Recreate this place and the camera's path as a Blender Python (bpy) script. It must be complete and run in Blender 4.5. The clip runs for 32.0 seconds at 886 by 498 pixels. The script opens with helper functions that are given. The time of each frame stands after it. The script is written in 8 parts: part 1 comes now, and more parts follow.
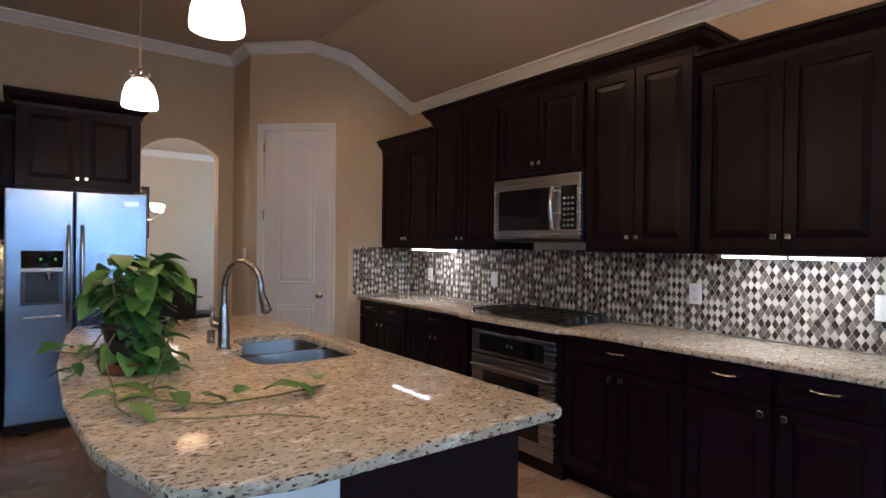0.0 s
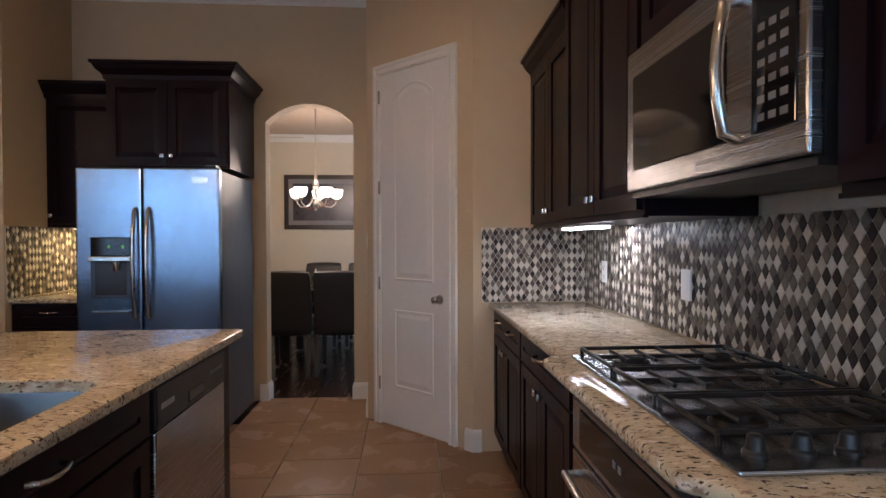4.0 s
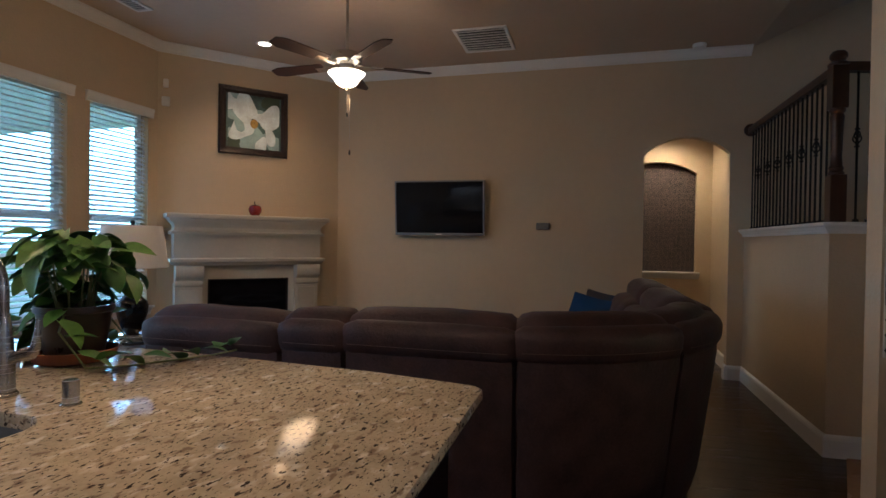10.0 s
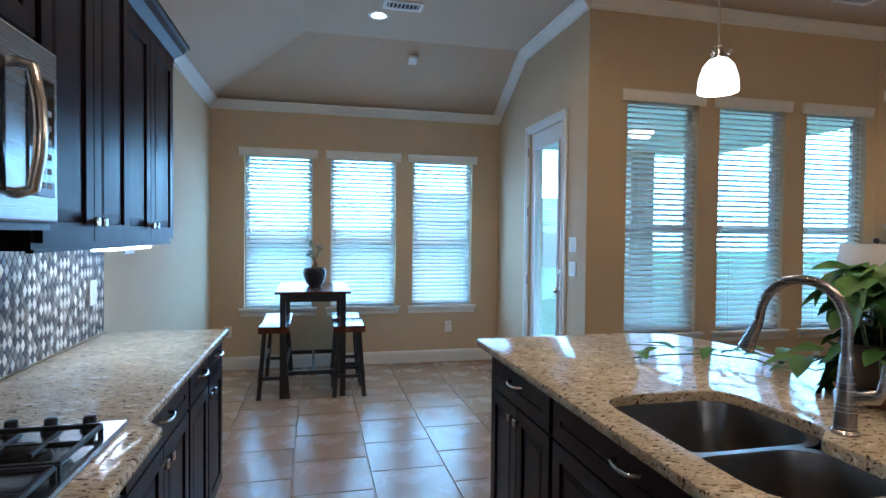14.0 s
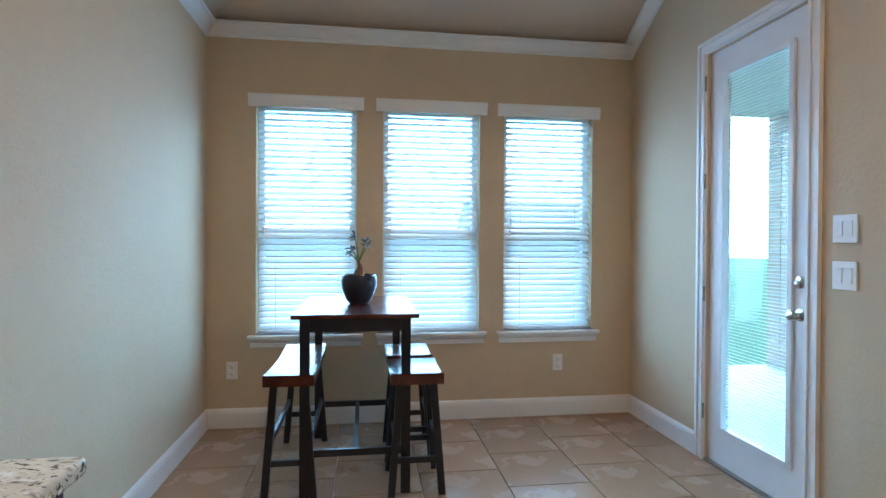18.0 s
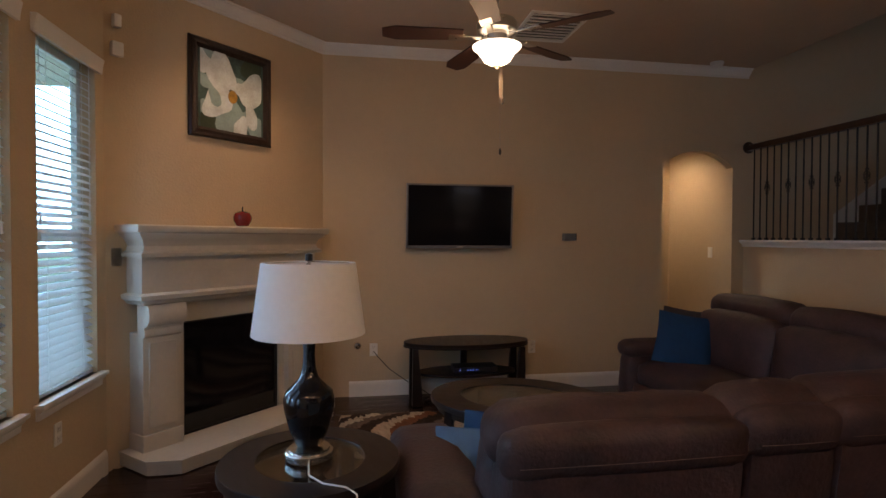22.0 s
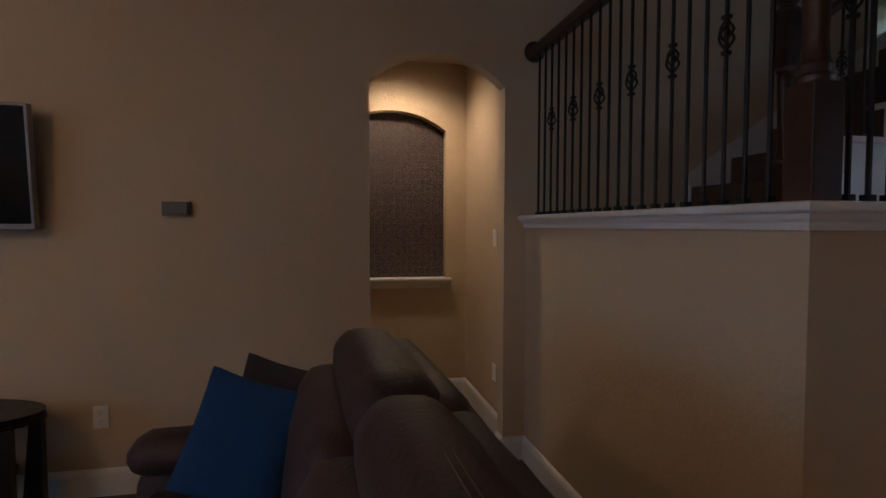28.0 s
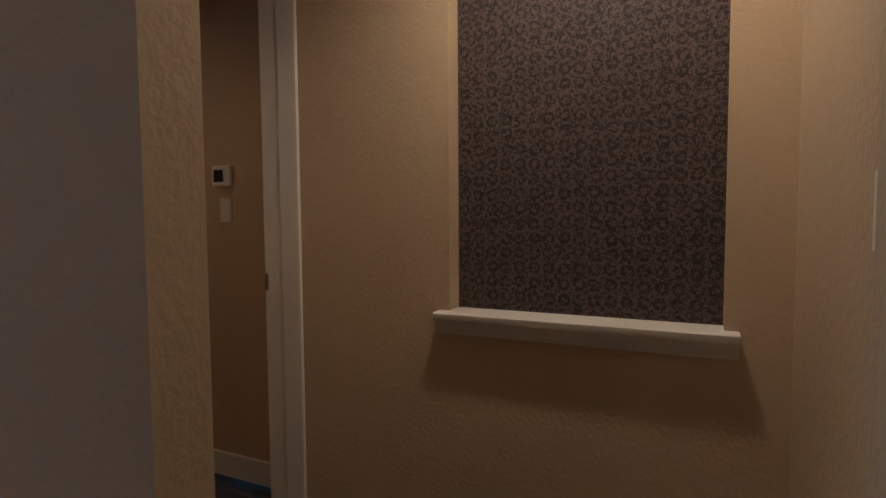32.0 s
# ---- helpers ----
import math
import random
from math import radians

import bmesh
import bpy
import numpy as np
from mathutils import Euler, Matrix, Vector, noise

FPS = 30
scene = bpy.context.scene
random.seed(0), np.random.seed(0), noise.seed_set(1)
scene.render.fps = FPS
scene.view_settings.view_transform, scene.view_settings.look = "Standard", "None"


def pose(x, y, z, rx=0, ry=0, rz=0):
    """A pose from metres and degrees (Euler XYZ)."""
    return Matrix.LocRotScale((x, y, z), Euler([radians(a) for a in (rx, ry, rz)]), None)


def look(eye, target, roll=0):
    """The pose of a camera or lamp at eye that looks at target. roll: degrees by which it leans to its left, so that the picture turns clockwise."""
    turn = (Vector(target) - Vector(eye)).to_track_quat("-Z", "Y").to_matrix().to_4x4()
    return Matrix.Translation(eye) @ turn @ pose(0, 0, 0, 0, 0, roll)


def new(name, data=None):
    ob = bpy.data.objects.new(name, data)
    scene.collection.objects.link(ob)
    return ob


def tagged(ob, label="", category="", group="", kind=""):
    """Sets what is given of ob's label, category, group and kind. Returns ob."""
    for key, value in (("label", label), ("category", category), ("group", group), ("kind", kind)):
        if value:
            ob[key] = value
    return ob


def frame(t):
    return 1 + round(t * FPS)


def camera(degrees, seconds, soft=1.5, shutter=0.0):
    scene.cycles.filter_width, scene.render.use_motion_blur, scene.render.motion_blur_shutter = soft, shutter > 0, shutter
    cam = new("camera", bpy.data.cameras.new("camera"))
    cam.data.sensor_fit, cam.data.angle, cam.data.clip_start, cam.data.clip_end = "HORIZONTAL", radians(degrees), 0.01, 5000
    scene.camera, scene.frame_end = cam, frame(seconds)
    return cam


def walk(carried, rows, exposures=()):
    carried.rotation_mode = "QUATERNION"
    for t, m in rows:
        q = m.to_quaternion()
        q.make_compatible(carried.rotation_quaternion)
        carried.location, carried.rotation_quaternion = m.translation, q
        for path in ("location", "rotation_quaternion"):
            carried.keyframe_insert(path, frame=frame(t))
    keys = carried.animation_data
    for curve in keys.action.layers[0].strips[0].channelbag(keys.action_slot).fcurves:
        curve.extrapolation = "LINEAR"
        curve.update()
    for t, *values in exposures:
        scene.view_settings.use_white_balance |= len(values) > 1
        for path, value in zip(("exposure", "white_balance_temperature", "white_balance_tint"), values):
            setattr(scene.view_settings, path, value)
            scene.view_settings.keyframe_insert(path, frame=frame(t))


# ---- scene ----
cam = camera(77.8, 32.0)
PATH = [
    (0, (0.566, 0.411, 1.389), (1.79, 1.993, 1.378), 0.7),
    (0.5, (0.921, 0.513, 1.415), (2.083, 2.141, 1.389), 0.7),
    (1, (1.163, 0.653, 1.366), (2.271, 2.318, 1.347), 0.7),
    (1.5, (1.394, 0.798, 1.336), (2.331, 2.564, 1.314), 0.7),
    (2, (1.599, 0.944, 1.336), (2.374, 2.788, 1.313), 0.7),
    (2.5, (1.821, 1.096, 1.298), (2.484, 2.983, 1.281), 1.0),
    (4.5, (2.736, 1.914, 1.297), (2.612, 3.909, 1.262), -0.3),
    (5, (2.802, 2.21, 1.284), (2.406, 4.17, 1.257), -0.0),
    (5.5, (2.885, 2.508, 1.265), (2.237, 4.4, 1.244), 0.0),
    (6, (2.889, 2.769, 1.276), (1.985, 4.553, 1.256), -0.0),
    (6.5, (2.807, 3.028, 1.275), (1.676, 4.677, 1.255), 0.1),
    (7, (2.724, 3.265, 1.258), (1.422, 4.783, 1.243), 0.3),
    (7.5, (2.653, 3.516, 1.262), (1.149, 4.833, 1.25), 0.6),
    (8, (2.54, 3.79, 1.270), (0.809, 4.785, 1.262), 0.8),
    (8.5, (2.421, 4.077, 1.296), (0.49, 4.597, 1.277), 0.8),
    (9, (2.354, 4.282, 1.312), (0.357, 4.397, 1.287), 0.9),
    (9.5, (2.355, 4.317, 1.304), (0.364, 4.123, 1.284), 0.8),
    (10, (2.346, 4.372, 1.323), (0.415, 3.853, 1.296), 0.8),
    (10.5, (2.368, 4.348, 1.333), (0.564, 3.486, 1.305), 0.6),
    (11, (2.478, 4.454, 1.421), (0.871, 3.264, 1.372), 0.7),
    (11.5, (2.517, 4.429, 1.444), (1.092, 3.027, 1.394), 0.6),
    (12, (2.566, 4.39, 1.457), (1.322, 2.824, 1.407), 0.7),
    (12.5, (2.601, 4.396, 1.46), (1.551, 2.695, 1.405), 0.6),
    (13, (2.633, 4.313, 1.426), (1.769, 2.509, 1.381), 0.7),
    (13.5, (2.644, 4.228, 1.414), (1.986, 2.34, 1.365), 0.5),
    (14, (2.64, 4.08, 1.419), (2.187, 2.132, 1.371), 0.6),
    (14.5, (2.651, 3.863, 1.384), (2.397, 1.879, 1.342), 0.5),
    (15, (2.623, 3.643, 1.331), (2.493, 1.648, 1.293), 0.4),
    (15.5, (2.619, 3.328, 1.33), (2.553, 1.33, 1.29), 0.8),
    (17.5, (2.63, 2.224, 1.257), (2.595, 0.225, 1.244), 0.2),
    (18, (2.615, 2.019, 1.284), (2.331, 0.039, 1.265), 0.3),
    (18.5, (2.494, 1.906, 1.322), (1.914, -0.008, 1.306), 0.3),
    (19, (2.383, 1.831, 1.356), (1.437, 0.069, 1.346), 0.6),
    (19.5, (2.228, 1.873, 1.4), (0.926, 0.355, 1.385), 0.6),
    (20, (2.017, 1.973, 1.452), (0.433, 0.751, 1.437), 0.4),
    (20.5, (1.898, 1.963, 1.438), (0.123, 1.041, 1.435), -0.2),
    (21, (1.796, 1.85, 1.502), (-0.126, 1.298, 1.468), -0.0),
    (21.5, (1.717, 1.857, 1.492), (-0.28, 1.767, 1.459), 0.1),
    (22, (1.58, 1.715, 1.489), (-0.392, 2.047, 1.449), 0.2),
    (22.5, (1.456, 1.71, 1.529), (-0.439, 2.349, 1.478), 0.3),
    (23, (1.282, 1.717, 1.456), (-0.517, 2.59, 1.432), 0.0),
    (23.5, (1.04, 1.772, 1.41), (-0.659, 2.827, 1.386), -0.2),
    (24, (0.75, 1.878, 1.437), (-0.901, 3.007, 1.401), -0.2),
    (24.5, (0.543, 2.087, 1.452), (-1.097, 3.231, 1.417), 0.3),
    (25, (0.401, 2.417, 1.437), (-1.244, 3.555, 1.405), 0.0),
    (25.5, (0.129, 2.677, 1.406), (-1.512, 3.82, 1.384), -0.5),
    (27.5, (-0.301, 4.328, 1.441), (-2.218, 4.895, 1.375), 0.1),
    (28, (-0.493, 4.657, 1.415), (-2.449, 5.067, 1.332), 0.2),
    (28.5, (-0.724, 4.898, 1.413), (-2.702, 5.175, 1.305), -0.0),
    (29, (-1.001, 5.084, 1.425), (-2.993, 5.203, 1.291), -0.1),
    (29.5, (-1.31, 5.228, 1.413), (-3.305, 5.251, 1.269), -0.3),
    (30, (-1.676, 5.375, 1.397), (-3.669, 5.308, 1.248), -0.1),
    (30.5, (-2.077, 5.443, 1.396), (-4.063, 5.256, 1.256), -0.1),
    (31, (-2.489, 5.533, 1.38), (-4.445, 5.143, 1.234), -0.4),
    (31.5, (-2.82, 5.516, 1.344), (-4.721, 4.908, 1.217), -0.3),
    (32, (-3.155, 5.558, 1.332), (-4.957, 4.698, 1.213), -0.4),
]
walk(cam, [(t, look(e, g, r)) for t, e, g, r in PATH], [(0, -0.25, 6000, 22), (2, -0.3, 6050, 22), (5, -0.18, 6000, 22), (8, -0.58, 5550, 18), (10, -0.52, 5350, 15), (11.5, -0.33, 5100, 12), (14, -0.17, 5050, 9), (18, -0.02, 5450, 13), (20, -0.28, 5650, 15), (22, -0.62, 6400, 26), (25, -0.82, 6250, 29), (28, -0.86, 5600, 24), (30, -0.86, 5550, 25), (32, -0.82, 5300, 23)])

# ---- world and large lights ----
world = bpy.data.worlds.new("sky")
scene.world = world
world.use_nodes = True
wn = world.node_tree
sky = wn.nodes.new("ShaderNodeTexSky")
sky.sky_type = 'NISHITA'
sky.sun_disc = False
sky.sun_elevation = radians(38)
sky.sun_rotation = radians(200)
sky.dust_density = 0.5
sky.ozone_density = 3.0
wn.links.new(sky.outputs[0], wn.nodes["Background"].inputs[0])
wn.nodes["Background"].inputs[1].default_value = 0.15


def lamp(name, kind, energy, color, m, size=0.1, size_y=None, spot=100, blend=0.6):
    d = bpy.data.lights.new(name, kind)
    d.energy, d.color = energy, color
    if kind == 'AREA':
        d.shape, d.size, d.size_y = 'RECTANGLE', size, size_y or size
    elif kind == 'SUN':
        d.angle = radians(25)
    else:
        d.shadow_soft_size = size
    if kind == 'SPOT':
        d.spot_size, d.spot_blend = radians(spot), blend
    ob = new(name, d)
    ob.matrix_world = m
    return ob


WARM, DAY = (1.0, 0.63, 0.30), (0.42, 0.68, 1.0)
lamp("sun", 'SUN', 5.0, (0.90, 0.96, 1.0), look((-5, -9, 22), (0, 0, 0)))

# ---- materials ----
def mat(name, color, rough=0.5, metal=0.0, var=0.12, scale=6.0, bump=0.0, bscale=80.0, spec=0.5, rvar=0.1, coat=0.0, rand=0.0):
    """A surface with two scales of tone, roughness variation and fine relief, in object space."""
    m = bpy.data.materials.new(name)
    m.use_nodes = True
    nt = m.node_tree
    b = nt.nodes["Principled BSDF"]
    L = nt.links.new
    tc = nt.nodes.new("ShaderNodeTexCoord")
    n1 = nt.nodes.new("ShaderNodeTexNoise"); n1.inputs["Scale"].default_value = scale; n1.inputs["Detail"].default_value = 6
    n2 = nt.nodes.new("ShaderNodeTexNoise"); n2.inputs["Scale"].default_value = scale * 9; n2.inputs["Detail"].default_value = 3
    for n in (n1, n2):
        L(tc.outputs["Object"], n.inputs["Vector"])
    mx = nt.nodes.new("ShaderNodeMath"); mx.operation = 'MULTIPLY_ADD'
    L(n1.outputs["Fac"], mx.inputs[0]); mx.inputs[1].default_value = 0.7
    m2 = nt.nodes.new("ShaderNodeMath"); m2.operation = 'MULTIPLY'; m2.inputs[1].default_value = 0.3
    L(n2.outputs["Fac"], m2.inputs[0]); L(m2.outputs[0], mx.inputs[2])
    ramp = nt.nodes.new("ShaderNodeValToRGB")
    lo = [max(0, c * (1 - var)) for c in color]; hi = [min(1, c * (1 + var)) for c in color]
    ramp.color_ramp.elements[0].position, ramp.color_ramp.elements[1].position = 0.3, 0.7
    ramp.color_ramp.elements[0].color = (*lo, 1); ramp.color_ramp.elements[1].color = (*hi, 1)
    L(mx.outputs[0], ramp.inputs[0])
    out = ramp.outputs[0]
    if rand:
        oi = nt.nodes.new("ShaderNodeObjectInfo")
        mr = nt.nodes.new("ShaderNodeMapRange"); mr.inputs[3].default_value = 1 - rand; mr.inputs[4].default_value = 1 + rand
        L(oi.outputs["Random"], mr.inputs[0])
        hs = nt.nodes.new("ShaderNodeHueSaturation"); L(mr.outputs[0], hs.inputs["Value"]); L(out, hs.inputs["Color"])
        out = hs.outputs[0]
    L(out, b.inputs["Base Color"])
    rr = nt.nodes.new("ShaderNodeMapRange"); rr.inputs[3].default_value = max(0.02, rough - rvar); rr.inputs[4].default_value = min(1, rough + rvar)
    L(n1.outputs["Fac"], rr.inputs[0]); L(rr.outputs[0], b.inputs["Roughness"])
    b.inputs["Metallic"].default_value = metal
    b.inputs["Specular IOR Level"].default_value = spec
    b.inputs["Coat Weight"].default_value = coat
    if bump:
        n3 = nt.nodes.new("ShaderNodeTexNoise"); n3.inputs["Scale"].default_value = bscale; n3.inputs["Detail"].default_value = 4
        L(tc.outputs["Object"], n3.inputs["Vector"])
        bp = nt.nodes.new("ShaderNodeBump"); bp.inputs["Strength"].default_value = bump; bp.inputs["Distance"].default_value = 0.004
        L(n3.outputs["Fac"], bp.inputs["Height"]); L(bp.outputs[0], b.inputs["Normal"])
    return m


def glow(name, color, strength, base=(0.8, 0.8, 0.8)):
    m = bpy.data.materials.new(name)
    m.use_nodes = True
    b = m.node_tree.nodes["Principled BSDF"]
    b.inputs["Base Color"].default_value = (*base, 1)
    b.inputs["Emission Color"].default_value = (*color, 1)
    b.inputs["Emission Strength"].default_value = strength
    return m


def granite(name):
    m = mat(name, (0.50, 0.42, 0.30), 0.075, 0, 0.22, 9, 0, spec=0.045, rvar=0.03)
    nt = m.node_tree; L = nt.links.new
    b = nt.nodes["Principled BSDF"]
    tc = nt.nodes.new("ShaderNodeTexCoord")
    base = b.inputs["Base Color"].links[0].from_socket
    for sc, lo, hi, col, seed in ((34, 0.57, 0.70, (0.72, 0.66, 0.56), 13), (46, 0.58, 0.68, (0.27, 0.20, 0.145), 7), (95, 0.602, 0.645, (0.050, 0.040, 0.036), 0), (165, 0.615, 0.68, (0.11, 0.078, 0.058), 3)):
        n = nt.nodes.new("ShaderNodeTexNoise"); n.inputs["Scale"].default_value = sc; n.inputs["Detail"].default_value = 2.5
        mp = nt.nodes.new("ShaderNodeMapping"); mp.inputs["Location"].default_value = (seed, seed * 2, seed); mp.inputs["Rotation"].default_value = (0, 0, 0.6); mp.inputs["Scale"].default_value = (0.50, 1.0, 1.0)
        L(tc.outputs["Object"], mp.inputs[0]); L(mp.outputs[0], n.inputs["Vector"])
        r = nt.nodes.new("ShaderNodeMapRange"); r.inputs[1].default_value = lo; r.inputs[2].default_value = hi
        L(n.outputs["Fac"], r.inputs[0])
        mx = nt.nodes.new("ShaderNodeMix"); mx.data_type = 'RGBA'
        L(r.outputs[0], mx.inputs[0]); L(base, mx.inputs[6]); mx.inputs[7].default_value = (*col, 1)
        base = mx.outputs[2]
    L(base, b.inputs["Base Color"])
    return m


def see_through(m, share):
    """Thin stuff that lets light through: part of the surface scatters to the far side."""
    nt = m.node_tree
    b = nt.nodes["Principled BSDF"]
    tr = nt.nodes.new("ShaderNodeBsdfTranslucent")
    nt.links.new(b.inputs["Base Color"].links[0].from_socket, tr.inputs["Color"])
    mx = nt.nodes.new("ShaderNodeMixShader")
    mx.inputs[0].default_value = share
    nt.links.new(b.outputs[0], mx.inputs[1]); nt.links.new(tr.outputs[0], mx.inputs[2])
    nt.links.new(mx.outputs[0], nt.nodes["Material Output"].inputs["Surface"])
    return m


def stretched(name, color, rough, metal, sx, sy, sz, var=0.25, scale=3.0, spec=0.5, bump=0.0, rvar=0.1, rand=0.0, aniso=0.0):
    """Grain drawn out along one axis: wood or brushed steel."""
    m = mat(name, color, rough, metal, var, scale, bump, 60, spec, rvar, 0, rand)
    nt = m.node_tree
    mp = nt.nodes.new("ShaderNodeMapping"); mp.inputs["Scale"].default_value = (sx, sy, sz)
    tc = [n for n in nt.nodes if n.type == 'TEX_COORD'][0]
    for n in nt.nodes:
        if n.type == 'TEX_NOISE':
            nt.links.new(mp.outputs[0], n.inputs["Vector"])
    nt.links.new(tc.outputs["Object"], mp.inputs[0])
    nt.nodes["Principled BSDF"].inputs["Anisotropic"].default_value = aniso
    return m


def glass(name, color=(1, 1, 1), rough=0.0):
    m = bpy.data.materials.new(name)
    m.use_nodes = True
    b = m.node_tree.nodes["Principled BSDF"]
    b.inputs["Base Color"].default_value = (*color, 1)
    b.inputs["Transmission Weight"].default_value = 1.0
    b.inputs["Roughness"].default_value = rough
    b.inputs["IOR"].default_value = 1.45
    return m


WALL = mat("wall_paint", (0.555, 0.437, 0.292), 0.75, 0, 0.05, 1.5, 0.6, 60, 0.3)
CEIL = mat("ceiling_paint", (0.52, 0.415, 0.31), 0.8, 0, 0.05, 1.5, 0.35, 45, 0.2)
TRIM = mat("white_trim_paint", (0.74, 0.73, 0.70), 0.35, 0, 0.04, 3, 0.05, 30)
DOORW = mat("white_door_paint", (0.72, 0.71, 0.70), 0.4, 0, 0.04, 3, 0.12, 18)
CAB = stretched("espresso_wood", (0.0092, 0.0037, 0.0064), 0.34, 0, 6, 6, 0.7, 0.30, 3, 0.15)
GRAN = granite("speckled_granite")
STEEL = stretched("brushed_steel", (0.40, 0.40, 0.41), 0.27, 1.0, 0.3, 0.3, 220, 0.05, 2, rvar=0.02, aniso=0.4)
# blue in the fridge steel's base colour stands in for reflected window daylight
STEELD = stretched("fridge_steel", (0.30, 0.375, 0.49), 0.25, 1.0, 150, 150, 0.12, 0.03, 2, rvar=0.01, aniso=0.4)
CHROME = mat("satin_nickel", (0.62, 0.60, 0.57), 0.22, 1.0, 0.06, 8)
BLACK = mat("black_plastic", (0.012, 0.012, 0.013), 0.35, 0, 0.1, 8)
BLACKG = mat("black_glass", (0.008, 0.008, 0.010), 0.06, 0, 0.05, 4, rvar=0.02)
IRON = mat("black_iron", (0.012, 0.010, 0.009), 0.55, 0.3, 0.2, 20, 0.1, 120)
RAILW = stretched("dark_rail_wood", (0.045, 0.020, 0.012), 0.35, 0, 3, 3, 3, 0.4, 4)
GREYSIDE = mat("textured_grey_side", (0.10, 0.10, 0.105), 0.4, 0.3, 0.08, 8, 0.3, 220)
TILE = mat("beige_floor_tile", (0.32, 0.205, 0.125), 0.26, 0, 0.09, 4, 0.08, 40, 0.11, rand=0.07)
GROUT = mat("tile_grout", (0.46, 0.37, 0.28), 0.9, 0, 0.15, 20, 0.2, 200)
WOODF = stretched("dark_floor_wood", (0.030, 0.0125, 0.009), 0.25, 0, 8, 0.8, 8, 0.4, 3, rand=0.25)
LEATH = mat("brown_leather", (0.043, 0.022, 0.0225), 0.56, 0, 0.60, 9, 0.7, 60, 0.40, 0.18)
CARPET = mat("brown_carpet", (0.10, 0.07, 0.05), 0.95, 0, 0.25, 30, 0.8, 300, 0.1)
OUTLET = mat("white_plastic", (0.78, 0.77, 0.74), 0.35, 0, 0.03, 5)
BRONZE = mat("bronze_hinge", (0.30, 0.27, 0.24), 0.35, 1.0, 0.1, 8)
GLOWW = glow("warm_bulb", (1.0, 0.85, 0.62), 14.0)

# ---- mesh helpers ----
def box(bm, x0, x1, y0, y1, z0, z1, bev=0.0):
    r = bmesh.ops.create_cube(bm, size=1, matrix=Matrix.Translation(((x0 + x1) / 2, (y0 + y1) / 2, (z0 + z1) / 2)) @ Matrix.Diagonal((x1 - x0, y1 - y0, z1 - z0, 1)))
    if bev:
        vs = set(r["verts"])
        es = [e for e in bm.edges if e.verts[0] in vs and e.verts[1] in vs]
        bmesh.ops.bevel(bm, geom=es, offset=bev, segments=2, affect='EDGES', profile=0.6)
    return bm


def B(*a, bev=0.0):
    return box(bmesh.new(), *a, bev=bev)


def prism(bm, pts, vec):
    """A polygon pushed along vec."""
    a = [bm.verts.new(p) for p in pts]
    b = [bm.verts.new(Vector(p) + Vector(vec)) for p in pts]
    bm.faces.new(a); bm.faces.new(b[::-1])
    n = len(pts)
    for i in range(n):
        bm.faces.new((a[i], a[(i + 1) % n], b[(i + 1) % n], b[i])[::-1])
    bmesh.ops.recalc_face_normals(bm, faces=bm.faces)
    return bm


def lathe(bm, prof, seg=24, c=(0, 0, 0), m=None, caps=True):
    rows = []
    for r, z in prof:
        rows.append([bm.verts.new((c[0] + r * math.cos(2 * math.pi * k / seg), c[1] + r * math.sin(2 * math.pi * k / seg), c[2] + z)) for k in range(seg)])
    for a, b in zip(rows, rows[1:]):
        for k in range(seg):
            bm.faces.new((a[k], a[(k + 1) % seg], b[(k + 1) % seg], b[k]))
    if caps and prof[0][0] > 1e-4:
        bm.faces.new(rows[0][::-1])
    if caps and prof[-1][0] > 1e-4:
        bm.faces.new(rows[-1])
    if m is not None:
        bmesh.ops.transform(bm, matrix=m, verts=[v for row in rows for v in row])
    return bm


def tube(bm, pts, r, seg=10, closed=False):
    """A round bar along a line of points; r is a number or one for each point."""
    pts = [Vector(p) for p in pts]
    n = len(pts)
    rs = r if isinstance(r, (list, tuple)) else [r] * n
    rows, up = [], None
    for i, p in enumerate(pts):
        d = (pts[(i + 1) % n] - pts[i - 1]) if closed else (pts[min(i + 1, n - 1)] - pts[max(i - 1, 0)])
        d.normalize()
        if up is None:
            up = Vector((0, 0, 1)) if abs(d.z) < 0.9 else Vector((1, 0, 0))
        s = d.cross(up).normalized()
        up = s.cross(d).normalized()
        rows.append([bm.verts.new(p + rs[i] * (math.cos(2 * math.pi * k / seg) * s + math.sin(2 * math.pi * k / seg) * up)) for k in range(seg)])
    pairs = list(zip(rows, rows[1:])) + ([(rows[-1], rows[0])] if closed else [])
    for a, b in pairs:
        for k in range(seg):
            bm.faces.new((a[k], a[(k + 1) % seg], b[(k + 1) % seg], b[k]))
    if not closed:
        bm.faces.new(rows[0][::-1]); bm.faces.new(rows[-1])
    return bm


def moved(bm, m):
    bmesh.ops.transform(bm, matrix=m, verts=bm.verts)
    return bm


def as_mesh(name, bm, material, smooth=False):
    bmesh.ops.recalc_face_normals(bm, faces=bm.faces)
    me = bpy.data.meshes.new(name)
    bm.to_mesh(me)
    bm.free()
    for mt in (material if isinstance(material, (list, tuple)) else [material]):
        me.materials.append(mt)
    if smooth:
        me.shade_smooth()
        me.set_sharp_from_angle(angle=radians(38))
    return me


def part(name, bm, material, parent=None, label="", smooth=False):
    ob = new(name, bm if isinstance(bm, bpy.types.Mesh) else as_mesh(name, bm, material, smooth))
    if parent is not None:
        ob.parent = parent
    if label:
        ob["label"] = label
    return ob


def setting(name, bm, material, label, category, smooth=False):
    return tagged(part(name, bm, material, None, "", smooth), label, category, kind="structure")


